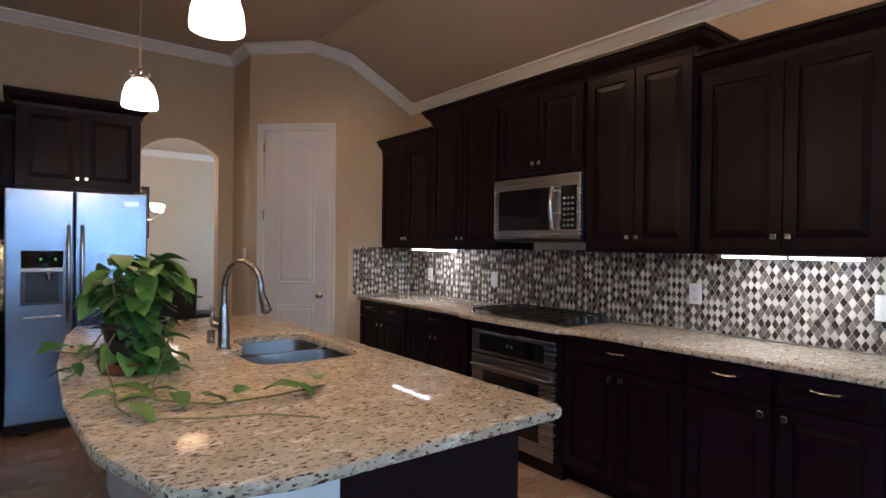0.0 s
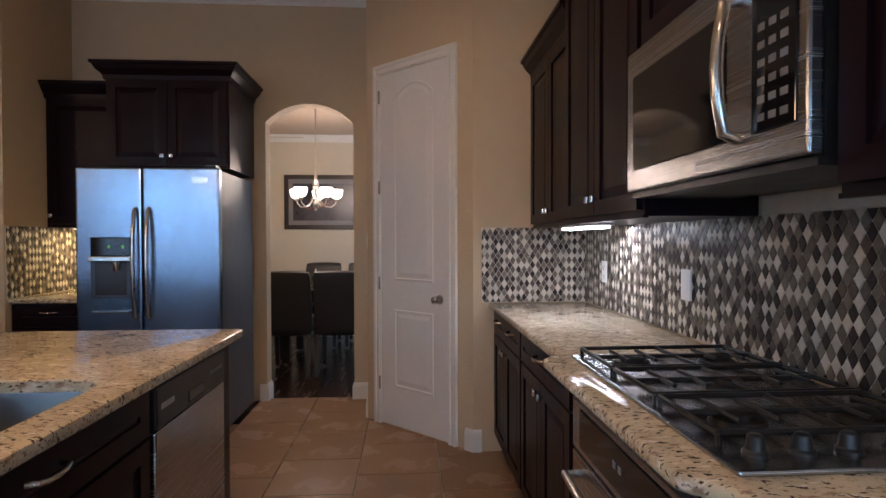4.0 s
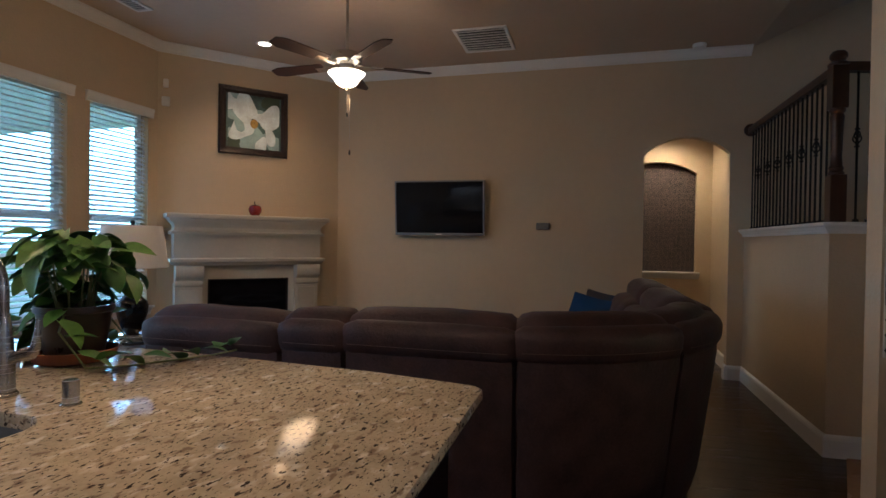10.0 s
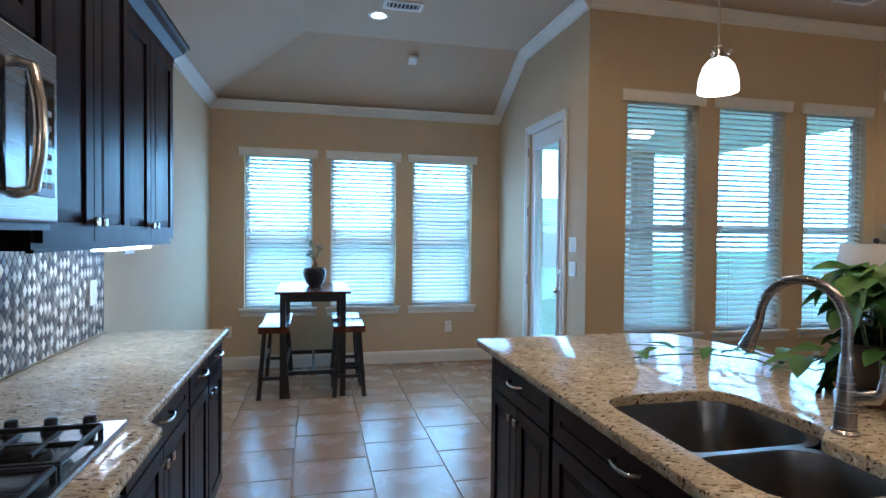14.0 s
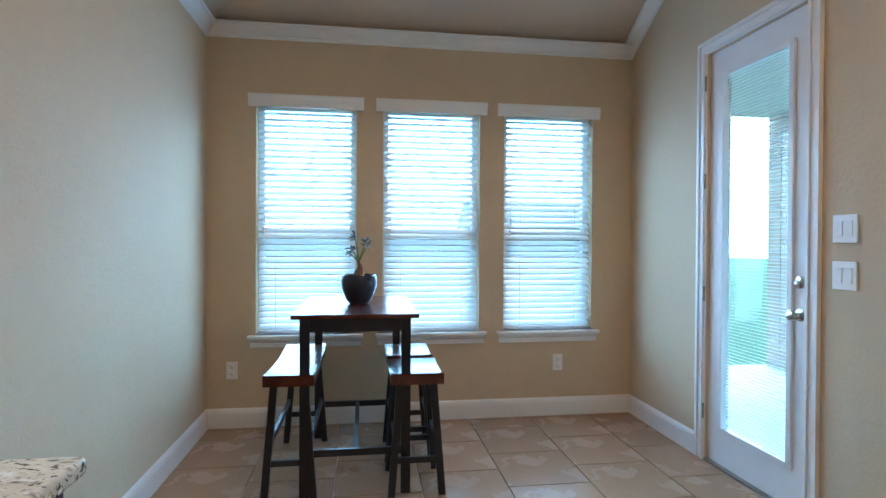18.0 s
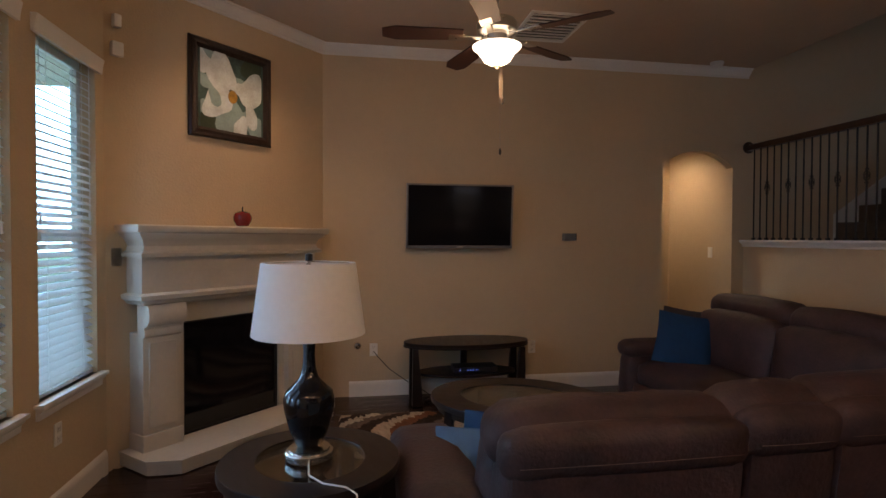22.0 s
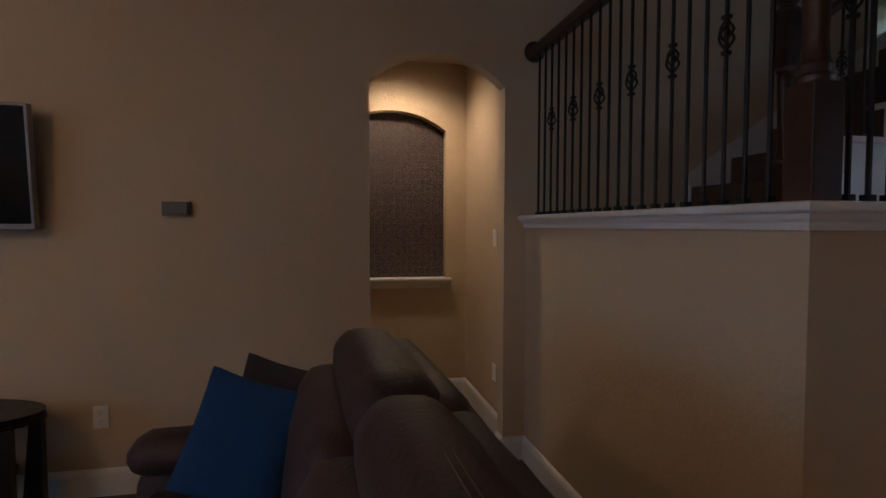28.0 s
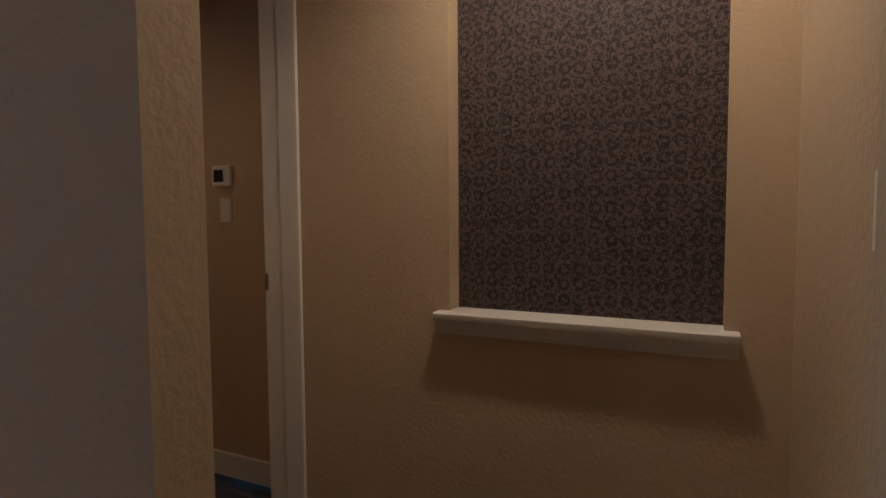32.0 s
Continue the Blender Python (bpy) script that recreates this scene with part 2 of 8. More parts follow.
def thing(name, label, category, x=0, y=0, z=0, rz=0, group="", kind=""):
    ob = new(name)
    ob.empty_display_size = 0.1
    ob.matrix_basis = pose(x, y, z, 0, 0, rz)
    return tagged(ob, label, category, group, kind)


def solid(name, bm, material, label, category, m=None, smooth=False, group=""):
    """A thing that is one mesh."""
    ob = tagged(part(name, bm, material, None, "", smooth), label, category, group)
    if m is not None:
        ob.matrix_basis = m
    return ob


def grid_wall(bm, u, z, holes, to3, t):
    """A wall of thickness t over u and z ranges with rectangular holes; to3(u, d, z) gives the point at depth d."""
    us = sorted({*u, *[h[0] for h in holes], *[h[1] for h in holes]})
    zs = sorted({*z, *[h[2] for h in holes], *[h[3] for h in holes]})
    us = [a for a in us if u[0] <= a <= u[1]]; zs = [a for a in zs if z[0] <= a <= z[1]]
    full = lambda i, j: 0 <= i < len(us) - 1 and 0 <= j < len(zs) - 1 and not any(h[0] <= (us[i] + us[i + 1]) / 2 <= h[1] and h[2] <= (zs[j] + zs[j + 1]) / 2 <= h[3] for h in holes)
    vs = {}
    def v(i, j, k):
        if (i, j, k) not in vs:
            vs[(i, j, k)] = bm.verts.new(to3(us[i], k * t, zs[j]))
        return vs[(i, j, k)]
    for i in range(len(us) - 1):
        for j in range(len(zs) - 1):
            if not full(i, j):
                continue
            for k in (0, 1):
                bm.faces.new((v(i, j, k), v(i + 1, j, k), v(i + 1, j + 1, k), v(i, j + 1, k)))
            for di, dj, e in ((-1, 0, ((i, j), (i, j + 1))), (1, 0, ((i + 1, j), (i + 1, j + 1))), (0, -1, ((i, j), (i + 1, j))), (0, 1, ((i, j + 1), (i + 1, j + 1)))):
                if not full(i + di, j + dj):
                    (a, b), (c, d) = e
                    bm.faces.new((v(a, b, 0), v(c, d, 0), v(c, d, 1), v(a, b, 1)))
    return bm


def wall_x(x, d, y0, y1, z0, z1, holes=(), bm=None):
    """A wall in the plane x, d metres thick towards +x or -x."""
    return grid_wall(bm or bmesh.new(), (y0, y1), (z0, z1), holes, lambda u, k, z: (x + k, u, z), d)


def wall_y(y, d, x0, x1, z0, z1, holes=(), bm=None):
    return grid_wall(bm or bmesh.new(), (x0, x1), (z0, z1), holes, lambda u, k, z: (u, y + k, z), d)


def arch_fill(bm, u0, u1, zs, za, zt, to3, vec, n=14):
    """The piece between a segmental arch and the flat head of its opening."""
    c, w = (u0 + u1) / 2, (u1 - u0) / 2
    h = za - zs
    R = (w * w + h * h) / (2 * h)
    a = math.asin(w / R)
    arc = [(c + R * math.sin(a - 2 * a * k / n), za - R + R * math.cos(a - 2 * a * k / n)) for k in range(n + 1)]
    return prism(bm, [to3(p, q) for p, q in arc] + [to3(u0, zt), to3(u1, zt)], vec)


def sweep_profile(bm, path, prof):
    """A moulding: profile points (out, up) carried along a line in plan with mitred corners; out is to the left of the way."""
    pts = [Vector(p) for p in path]
    rows = []
    for i, p in enumerate(pts):
        d0 = (pts[i] - pts[i - 1]) if i else (pts[1] - pts[0])
        d1 = (pts[i + 1] - pts[i]) if i < len(pts) - 1 else (pts[-1] - pts[-2])
        n0 = Vector((-d0.y, d0.x, 0)).normalized(); n1 = Vector((-d1.y, d1.x, 0)).normalized()
        m = (n0 + n1).normalized()
        m = m / max(0.3, m.dot(n0))
        rows.append([bm.verts.new(p + m * o + Vector((0, 0, u))) for o, u in prof])
    n = len(prof)
    for a, b in zip(rows, rows[1:]):
        for k in range(n):
            bm.faces.new((a[k], a[(k + 1) % n], b[(k + 1) % n], b[k]))
    bm.faces.new(rows[0]); bm.faces.new(rows[-1][::-1])
    return bm

# ---- the plan (metres) ----
W = 3.69            # range wall
YN = -1.95          # breakfast nook window wall
XD = 0.59          # wall with the patio door
YL = 0.175          # living room window wall
XT = -3.64          # television wall
YF = 6.17           # refrigerator wall
YP = 4.985           # short wall beside the pantry
CZ = 3.27           # flat ceiling
LEDGE = 1.480        # stair landing
YB = 6.70           # newel at the end of the landing
YS = 6.92           # where the lower flight starts down
YW = 5.828          # front of the landing wall
XW = -1.64          # its open side
T = 0.14
FPA, FPB = Vector((-2.22, YL, 0)), Vector((XT, 1.46, 0))     # diagonal fireplace wall
PA, PB = Vector((2.99, YP, 0)), Vector((2.30, 5.675, 0))      # diagonal pantry wall

# windows: (left, right, sill, head)
NW = [(0.905, 1.592, 0.64, 2.275), (1.775, 2.484, 0.64, 2.275), (2.670, 3.362, 0.64, 2.275)]
LW = [(-0.395, 0.253, 0.655, 2.54), (-1.240, -0.593, 0.655, 2.54), (-2.099, -1.456, 0.655, 2.54)]
DOOR_B = (-1.005, -0.245, 0.0, 2.42)

# floors
TILED = [(W, YN), (W, YF + 0.06), (1.40, YF + 0.06), (1.40, 5.60), (-0.15, 5.60), (-0.15, 11.5), (XW, 11.5), (XW, 5.95), (-0.38, 5.47), (-0.26, 4.97), (-0.05, 4.80), (0.38, 4.60), (0.38, YL - T), (XD, YL - T), (XD, YN)]
setting("floor_tiled", prism(bmesh.new(), [(x, y, -0.012) for x, y in TILED], (0, 0, -0.1)), GROUT, "grout bed of the beige tiled kitchen floor", "floor")
WOODEN = [(XT - 0.05, 1.49), (FPA.x, YL - 0.02), (3.9, YL - 0.02), (3.9, 9.36), (1.25, 9.36), (1.25, 12.3), (-3.78, 12.3), (-3.78, 6.12), (-5.25, 6.12), (-5.25, 2.5), (XT - 0.05, 2.5)]
setting("floor_wood", prism(bmesh.new(), [(x, y, -0.022) for x, y in WOODEN], (0, 0, -0.13)), WOODF, "dark hardwood floor of the living and dining rooms", "floor")

# walls
setting("wall_range", wall_x(W, T, YN - T, YP + T, 0, CZ), WALL, "tan painted wall behind the range", "wall")
setting("wall_nook", wall_y(YN, -T, XD - T, W, 0, CZ, NW), WALL, "tan painted wall with three windows", "wall")
setting("wall_patio_door", wall_x(XD, -T, YN, YL - T, 0, CZ, [DOOR_B]), WALL, "tan painted wall with the patio door", "wall")
setting("wall_living_windows", wall_y(YL, -T, FPA.x - 0.05, XD, -0.1, CZ, LW), WALL, "tan painted wall with three tall windows", "wall")


def slanted(a, b, h, t, z0=0.0):
    d = (b - a).normalized()
    n = Vector((d.y, -d.x, 0))
    return prism(bmesh.new(), [a + Vector((0, 0, z0)), b + Vector((0, 0, z0)), b + n * t + Vector((0, 0, z0)), a + n * t + Vector((0, 0, z0))], (0, 0, h - z0))


setting("wall_fireplace", slanted(FPB, FPA, CZ, T, -0.1), WALL, "tan painted diagonal wall above the fireplace", "wall")
NI = (4.89, 5.69)
TT = 0.10           # its thickness
bm = wall_x(XT, -TT, 1.41, YW, -0.1, CZ, [(NI[0], NI[1], -0.11, 2.42)])
arch_fill(bm, NI[0], NI[1], 2.24, 2.41, 2.42, lambda u, z: (XT, u, z), (-TT, 0, 0))
setting("wall_television", bm, WALL, "tan painted wall with an arched hall opening", "wall")
setting("wall_stairwell", prism(bmesh.new(), [(XT, YW, 0), (XT, 8.36, 0), (XT, 8.36, 4.36), (XT, YW, CZ)], (-T, 0, 0)), WALL, "tan painted wall beside the stairs", "wall")

bm = wall_y(YF, T, -0.15, 2.44, 0, CZ, [(1.455, 2.155, -0.01, 2.41)])
arch_fill(bm, 1.455, 2.155, 2.245, 2.40, 2.41, lambda u, z: (u, YF, z), (0, T, 0))
setting("wall_refrigerator", bm, WALL, "tan painted wall with an arched dining opening", "wall")
setting("wall_wing", wall_x(-0.15, 0.12, 5.41, YF, 0, CZ), WALL, "tan painted wing wall beside the bar", "wall")
setting("wall_pantry_side", wall_y(YP, T, PA.x, W, 0, CZ), WALL, "short tan painted wall beside the counter", "wall")
setting("wall_pantry", slanted(PA, PB, CZ, 0.12), WALL, "tan painted diagonal pantry wall", "wall")
setting("wall_arch_side", wall_x(2.30, 0.12, PB.y, YF, 0, CZ), WALL, "short tan painted wall beside the arch", "wall")

# hall behind the arched opening
HB = -4.965
bm = wall_x(HB, -0.09, 4.28, 5.79, 0, 2.75, [(4.72, 5.615, 0.985, 2.36)])
arch_fill(bm, 4.72, 5.615, 2.20, 2.35, 2.36, lambda u, z: (HB, u, z), (-0.09, 0, 0))
setting("wall_hall_back", bm, WALL, "tan hall wall with an arched niche", "wall")
setting("wall_hall_door", wall_x(HB, -0.10, 2.6, 4.28, 0, 2.75, [(3.04, 3.86, -0.01, 2.44)]), WALL, "tan hall wall with a doorway", "wall")
setting("wall_hall_end", wall_y(5.79, T, HB - 1.2, XT - 0.05, 0, 2.75), WALL, "tan hall end wall with a light switch", "wall")
setting("wall_hall_far", wall_y(2.6, -T, HB - 1.0, XT - 0.101, 0, 2.75), WALL, "plain hall wall", "wall")
setting("wall_hall_room", wall_x(-5.18, -0.1, 2.6, 5.79, 0, 2.75), WALL, "tan wall of the room beyond the hall", "wall")
setting("ceiling_hall", B(-6.2, XT - 0.101, 2.4, 6.2, 2.75, 2.85), CEIL, "tan hall ceiling", "ceiling")

# stair landing block
STEP, RUN, NST = LEDGE / 8, 0.205, 8
pts = [(YW, 0), (YW, LEDGE - 0.03), (YS, LEDGE - 0.03)]
for k in range(1, NST):
    pts += [(YS + (k - 1) * RUN, LEDGE - k * STEP), (YS + k * RUN, LEDGE - k * STEP)]
pts += [(YS + (NST - 1) * RUN, 0)]
setting("wall_stair_side", prism(bmesh.new(), [(XW, y, z) for y, z in pts], (-0.12, 0, 0)), WALL, "tan stepped wall below the lower stair flight", "wall")

setting("wall_landing_front", wall_y(YW, 0.12, XT, XW - 0.12, 0, LEDGE - 0.04), WALL, "low tan wall below the stair landing", "wall")

# ceilings
HX, HY = 2.74, -1.13
ZR = 2.765
setting("ceiling_flat", prism(bmesh.new(), [(x, y, CZ) for x, y in ((XT - T, YL - T), (XD - T, YL - T), (XD - T, HY), (HX, HY), (HX, YF + T), (-0.15, YF + T), (-0.15, 5.87), (XT - T, 5.87))], (0, 0, 0.12)), CEIL, "tan flat ceiling", "ceiling")
bm = bmesh.new()
for quad in ([(HX, HY, CZ), (HX, YF + T, CZ), (W + T, YF + T, ZR - 0.06), (W + T, YN - T, ZR - 0.06)], [(HX, HY, CZ), (W + T, YN - T, ZR - 0.06), (XD - T, YN - T, ZR - 0.06), (XD - T, HY, CZ)]):
    prism(bm, quad, (0, 0, 0.12))
setting("ceiling_sloped", bm, CEIL, "tan sloped ceiling over kitchen and nook", "ceiling")
setting("ceiling_stairs", prism(bmesh.new(), [(XT - T, 5.87, CZ), (XT - T, 12.4, 6.06), (2.5, 12.4, 6.06), (2.5, 6.12, CZ + 0.1), (-0.15, 5.87, CZ)], (0, 0, 0.12)), CEIL, "tan vaulted ceiling over the stairs", "ceiling")

# upper floor and foyer
UP = 3.02
UY = 9.22
setting("floor_upper", B(XT - 3.0, 1.2, UY, 13.4, UP - 0.30, UP), CARPET, "upper hall floor with tan carpet", "floor")
setting("wall_upper_edge", B(-2.86, 1.2, UY - 0.02, UY, UP - 0.34, UP - 0.03), WALL, "tan edge wall of the upper hall", "wall")
setting("wall_upper_back", wall_y(10.6, 0.12, -3.58, 1.2, UP, 5.6), WALL, "tan upper hall wall", "wall")
setting("wall_upper_room", wall_y(13.2, 0.12, -7.0, 1.2, UP, 6.3), mat("blue_white_paint", (0.55, 0.62, 0.64), 0.7, 0, 0.04, 2), "pale wall of the upper room", "wall")
setting("wall_upper_left", wall_x(-6.9, -0.12, 8.6, 13.4, UP, 6.3), WALL, "pale upper room wall", "wall")
setting("wall_foyer_back", wall_y(10.6, 0.12, -4.0, -2.53, 0, UP - 0.28), WALL, "tan foyer wall", "wall")
FN = (-2.46, -1.71)
bm = wall_y(11.12, 0.14, -2.65, 1.4, 0, UP - 0.28, [(FN[0], FN[1], 1.0, 2.42)])
arch_fill(bm, FN[0], FN[1], 2.2, 2.41, 2.42, lambda u, z: (u, 11.12, z), (0, 0.14, 0))
setting("wall_foyer_niche", bm, WALL, "tan foyer wall with an arched niche", "wall")
setting("wall_foyer_turn", wall_x(-2.53, -0.12, 10.73, 11.12, 0, UP - 0.28), WALL, "tan foyer wall corner", "wall")
# unseen ceiling and side wall, added to block sky light from the upper room
setting("ceiling_upper_room", B(-7.1, XT - T, 8.5, 13.4, 6.2, 6.3), CEIL, "unseen upper room ceiling added to keep sky light out", "ceiling")
setting("wall_upper_room_side", wall_y(8.6, -0.12, -7.0, XT - T, UP - 0.3, 6.25), WALL, "unseen upper room side wall added to keep sky light out", "wall")
setting("wall_foyer_left", wall_x(XT, -T, 8.62, 10.7, 0, UP - 0.28), WALL, "tan wall below the upper hall", "wall")
setting("wall_foyer_right", wall_x(0.38, 0.12, YF + T, 9.25, 0, 6.0), WALL, "tan wall between foyer and dining room", "wall")

# dining room beyond the arch
setting("wall_dining_back", wall_y(9.25, 0.12, 0.38, 4.2, 0, 2.9), mat("dining_paint", (0.58, 0.53, 0.42), 0.75, 0, 0.04, 1.5, 0.3, 55), "cream dining room wall", "wall")
setting("wall_foyer_far", wall_x(1.2, 0.12, 9.37, 12.4, 0, 6.0), WALL, "tan foyer wall beyond the dining room", "wall")
setting("wall_dining_right", wall_x(4.1, 0.12, 5.0, 9.3, 0, 2.9), WALL, "cream dining room side wall", "wall")
setting("wall_behind_pantry", wall_y(YF, T, 2.44, 4.1, 0, 2.9), WALL, "wall behind the pantry", "wall")
setting("ceiling_dining", B(0.5, 4.2, YF + T, 9.25, 2.72, 2.82), CEIL, "cream dining room ceiling", "ceiling")

# ---- trim, doors and windows ----
CR = [(o * 0.85, u * 0.85) for o, u in ((0.0, -0.105), (0.012, -0.105), (0.016, -0.085), (0.03, -0.075), (0.06, -0.035), (0.075, -0.02), (0.09, -0.018), (0.095, 0.0), (0.0, 0.0))]
BASE = [(0.0, 0.0), (0.016, 0.0), (0.016, 0.100), (0.012, 0.118), (0.006, 0.128), (0.0, 0.135)]


def crown(path, label="white painted crown moulding", cat="crown moulding", z=CZ, prof=CR, name="trim_crown"):
    return setting(name, sweep_profile(bmesh.new(), [(*p, z) if len(p) == 2 else p for p in path], prof), TRIM, label, cat)


def skirting(path, z=0.0):
    return setting("baseboard", sweep_profile(bmesh.new(), [(x, y, z) for x, y in path], [(o, -0.02 if u == 0 else u) for o, u in BASE]), TRIM, "white painted baseboard", "baseboard")


# crowns: the wall lies on the right of the way, the room on its left
crown([(FPA.x - 0.02, YL), (XD, YL)])
crown([(FPB.x, FPB.y), (FPA.x, FPA.y)])
crown([(XT, 1.46), (XT, 5.86)][::-1])
crown([(-0.03, YF), (2.30, YF)][::-1] + [])
FOLD = (HX, PB.y - (HX - PB.x))
crown([FOLD, (2.30, PB.y), (2.30, YF)])
zs_x = lambda x: CZ - max(0, x - HX) * (CZ - ZR + 0.06) / (W + T - HX)
zs_y = lambda y: CZ - max(0, HY - y) * (CZ - ZR + 0.06) / (HY - (YN - T))
crown([(W, YP, zs_x(W)), (PA.x, YP, zs_x(PA.x)), (*FOLD, CZ)])
crown([(W, YN, zs_x(W) + 0.005), (W, YP, zs_x(W) + 0.005)])
crown([(XD, YN, zs_y(YN)), (W, YN, zs_y(YN))])
crown([(XD, YL, CZ), (XD, HY, CZ), (XD, YN, zs_y(YN))])
crown([(0.5, 9.25), (4.1, 9.25)][::-1], z=2.72)
crown([(-3.6, 10.6), (-2.53, 10.6)][::-1], z=UP - 0.30)

skirting([(W, 0.99), (W, YN)][::-1])
skirting([(XD, YN), (W, YN)])
skirting([(XD, DOOR_B[0] - 0.08), (XD, YN)])
skirting([(FPA.x + 0.02, YL), (XD, YL), (XD, DOOR_B[1] + 0.08)])
skirting([(XT, 1.70), (XT, NI[0])][::-1])
skirting([(XT, NI[1]), (XT, YW), (XW, YW), (XW, YS + 1.40)][::-1])
skirting([(1.40, YF), (1.455, YF), (1.455, YF + T)][::-1])
skirting([(2.155, YF + T), (2.155, YF), (2.30, YF), (2.30, PB.y)][::-1])
skirting([(-0.15, 8.0), (-0.15, 5.41), (-0.03, 5.41), (-0.03, 5.60)][::-1])
skirting([(HB, 3.97), (HB, 5.79), (XT - TT, 5.79), (XT - TT, NI[1]), (XT, NI[1])][::-1])
skirting([(1.35, 9.25), (4.1, 9.25)][::-1])
skirting([(-0.75, 11.6), (1.2, 11.6)][::-1])
skirting([(-3.6, 10.6), (-0.75, 10.6)][::-1])
skirting([(-5.95, 2.7), (-5.95, 5.9)][::-1])
dd = (PB - PA).normalized()
skirting([tuple((PA + dd * 0.06).xy), tuple(PA.xy), (3.04, YP)][::-1])


def casing(bm, w, h, cw=0.066, t=0.022, y=0.0):
    """Door casing round an opening of width w and height h, its face towards -y."""
    for x0, x1, z0, z1 in ((-cw, 0, 0, h + cw), (w, w + cw, 0, h + cw), (0, w, h, h + cw)):
        box(bm, x0, x1, y - t * 0.6, y, z0, z1)
    for x0, x1, z0, z1 in ((-cw, -cw + 0.022, 0, h + cw), (w + cw - 0.022, w + cw, 0, h + cw), (-cw, w + cw, h + cw - 0.022, h + cw), (-0.020, -0.006, 0, h), (w + 0.006, w + 0.020, 0, h), (-0.02, w + 0.02, h + 0.006, h + 0.02)):
        box(bm, x0, x1, y - t, y - t * 0.6, z0, z1)
    return bm


def hollow(bm, pts, y, depth=0.012, rim=0.03):
    """A sunk moulded panel in a door face: outline pts (x, z) counted round, face towards -y."""
    c = Vector((sum(p[0] for p in pts) / len(pts), 0, sum(p[1] for p in pts) / len(pts)))
    def ins(d):
        out = []
        n = len(pts)
        for i in range(n):
            a, p, b = Vector((pts[i - 1][0], pts[i - 1][1])), Vector((pts[i][0], pts[i][1])), Vector((pts[(i + 1) % n][0], pts[(i + 1) % n][1]))
            u, v = (p - a).normalized(), (b - p).normalized()
            nn = (Vector((-u.y, u.x)) + Vector((-v.y, v.x)))
            nn = nn / max(0.2, nn.length_squared / 2)
            out.append(p + nn * d)
        return out
    rows = []
    for d, yy in ((0, y - 0.001), (0.004, y - 0.005), (0.014, y - 0.006), (rim * 0.6, y - 0.0015), (rim, y - 0.0015), (rim * 1.8, y - 0.006)):
        rows.append([bm.verts.new((q.x, yy, q.y)) for q in ins(d)])
    n = len(pts)
    for a, b in zip(rows, rows[1:]):
        for k in range(n):
            bm.faces.new((a[k], a[(k + 1) % n], b[(k + 1) % n], b[k]))
    bm.faces.new(rows[-1])
    return bm


# pantry door: a closed white two-panel door with an arched upper panel
w = 0.63
ang = math.degrees(math.atan2(dd.y, dd.x)) + 180
pd = thing("door_1", "closed white two-panel pantry door with arched panel", "door", kind="structure")
p0 = PB - dd * 0.155
pd.matrix_basis = pose(p0.x, p0.y, 0, 0, 0, ang)
part("casing", casing(bmesh.new(), w, 2.455), TRIM, pd)
part("slab", B(0.004, w - 0.004, -0.008, 0.0, 0.012, 2.45), DOORW, pd)
x0, x1 = 0.135, w - 0.130
arcp = [(x1 - (x1 - x0) * k / 10, 2.275 + 0.085 * math.sin(math.pi * k / 10) ** 0.8) for k in range(11)]
part("upper_panel", hollow(bmesh.new(), [(x0, 1.02), (x1, 1.02)] + arcp, -0.007), DOORW, pd)
part("lower_panel", hollow(bmesh.new(), [(x0, 0.28), (x1, 0.28), (x1, 0.82), (x0, 0.82)], -0.007), DOORW, pd)
part("knob", moved(lathe(bmesh.new(), [(0.032, 0), (0.030, 0.006), (0.012, 0.010), (0.010, 0.028), (0.022, 0.036), (0.027, 0.050), (0.022, 0.062), (0.008, 0.067)], 20), pose(w - 0.075, -0.008, 0.915, 90)), CHROME, pd, "round satin nickel knob", True)
for z in (0.25, 0.95, 1.62, 2.25):
    part("hinge", lathe(bmesh.new(), [(0.007, 0), (0.007, 0.09)], 10, (0.002, -0.026, z)), BRONZE, pd)

# patio door with a full glass light
pw = DOOR_B[1] - DOOR_B[0]
bd = thing("door_2", "closed white patio door with full glass and blind", "door", XD, DOOR_B[0], 0, 90, kind="structure")
part("casing", casing(bmesh.new(), pw, 2.42, 0.075), TRIM, bd)
bm = bmesh.new()
for a in ((0.0, 0.125, 0.0, 2.415), (pw - 0.125, pw, 0.0, 2.415), (0.125, pw - 0.125, 0.0, 0.22), (0.125, pw - 0.125, 2.26, 2.415)):
    box(bm, a[0], a[1], 0.02, 0.065, a[2], a[3])
part("door_frame", bm, DOORW, bd)
bm = bmesh.new()
for a in ((0.105, 0.135, 0.20, 2.28), (pw - 0.135, pw - 0.105, 0.20, 2.28), (0.135, pw - 0.135, 0.20, 0.23), (0.135, pw - 0.135, 2.25, 2.28)):
    box(bm, a[0], a[1], 0.005, 0.02, a[2], a[3], 0.003)
part("glass_stop", bm, DOORW, bd)
GLASS = glass("clear_glass")
g = part("pane", B(0.13, pw - 0.13, 0.048, 0.054, 0.22, 2.26), GLASS, bd); g.visible_shadow = False
SLAT = see_through(mat("white_blind_slat", (0.80, 0.80, 0.79), 0.5, 0, 0.03, 6), 0.55)
SLAT.node_tree.nodes["Principled BSDF"].inputs["Transmission Weight"].default_value = 0.0
ms = as_mesh("mini_slat", B(0.138, pw - 0.138, 0.030, 0.040, -0.0006, 0.0006), SLAT)
mb = thing("door_blind", "thin white mini blind between the door panes", "blind", XD, DOOR_B[0], 0, 90)
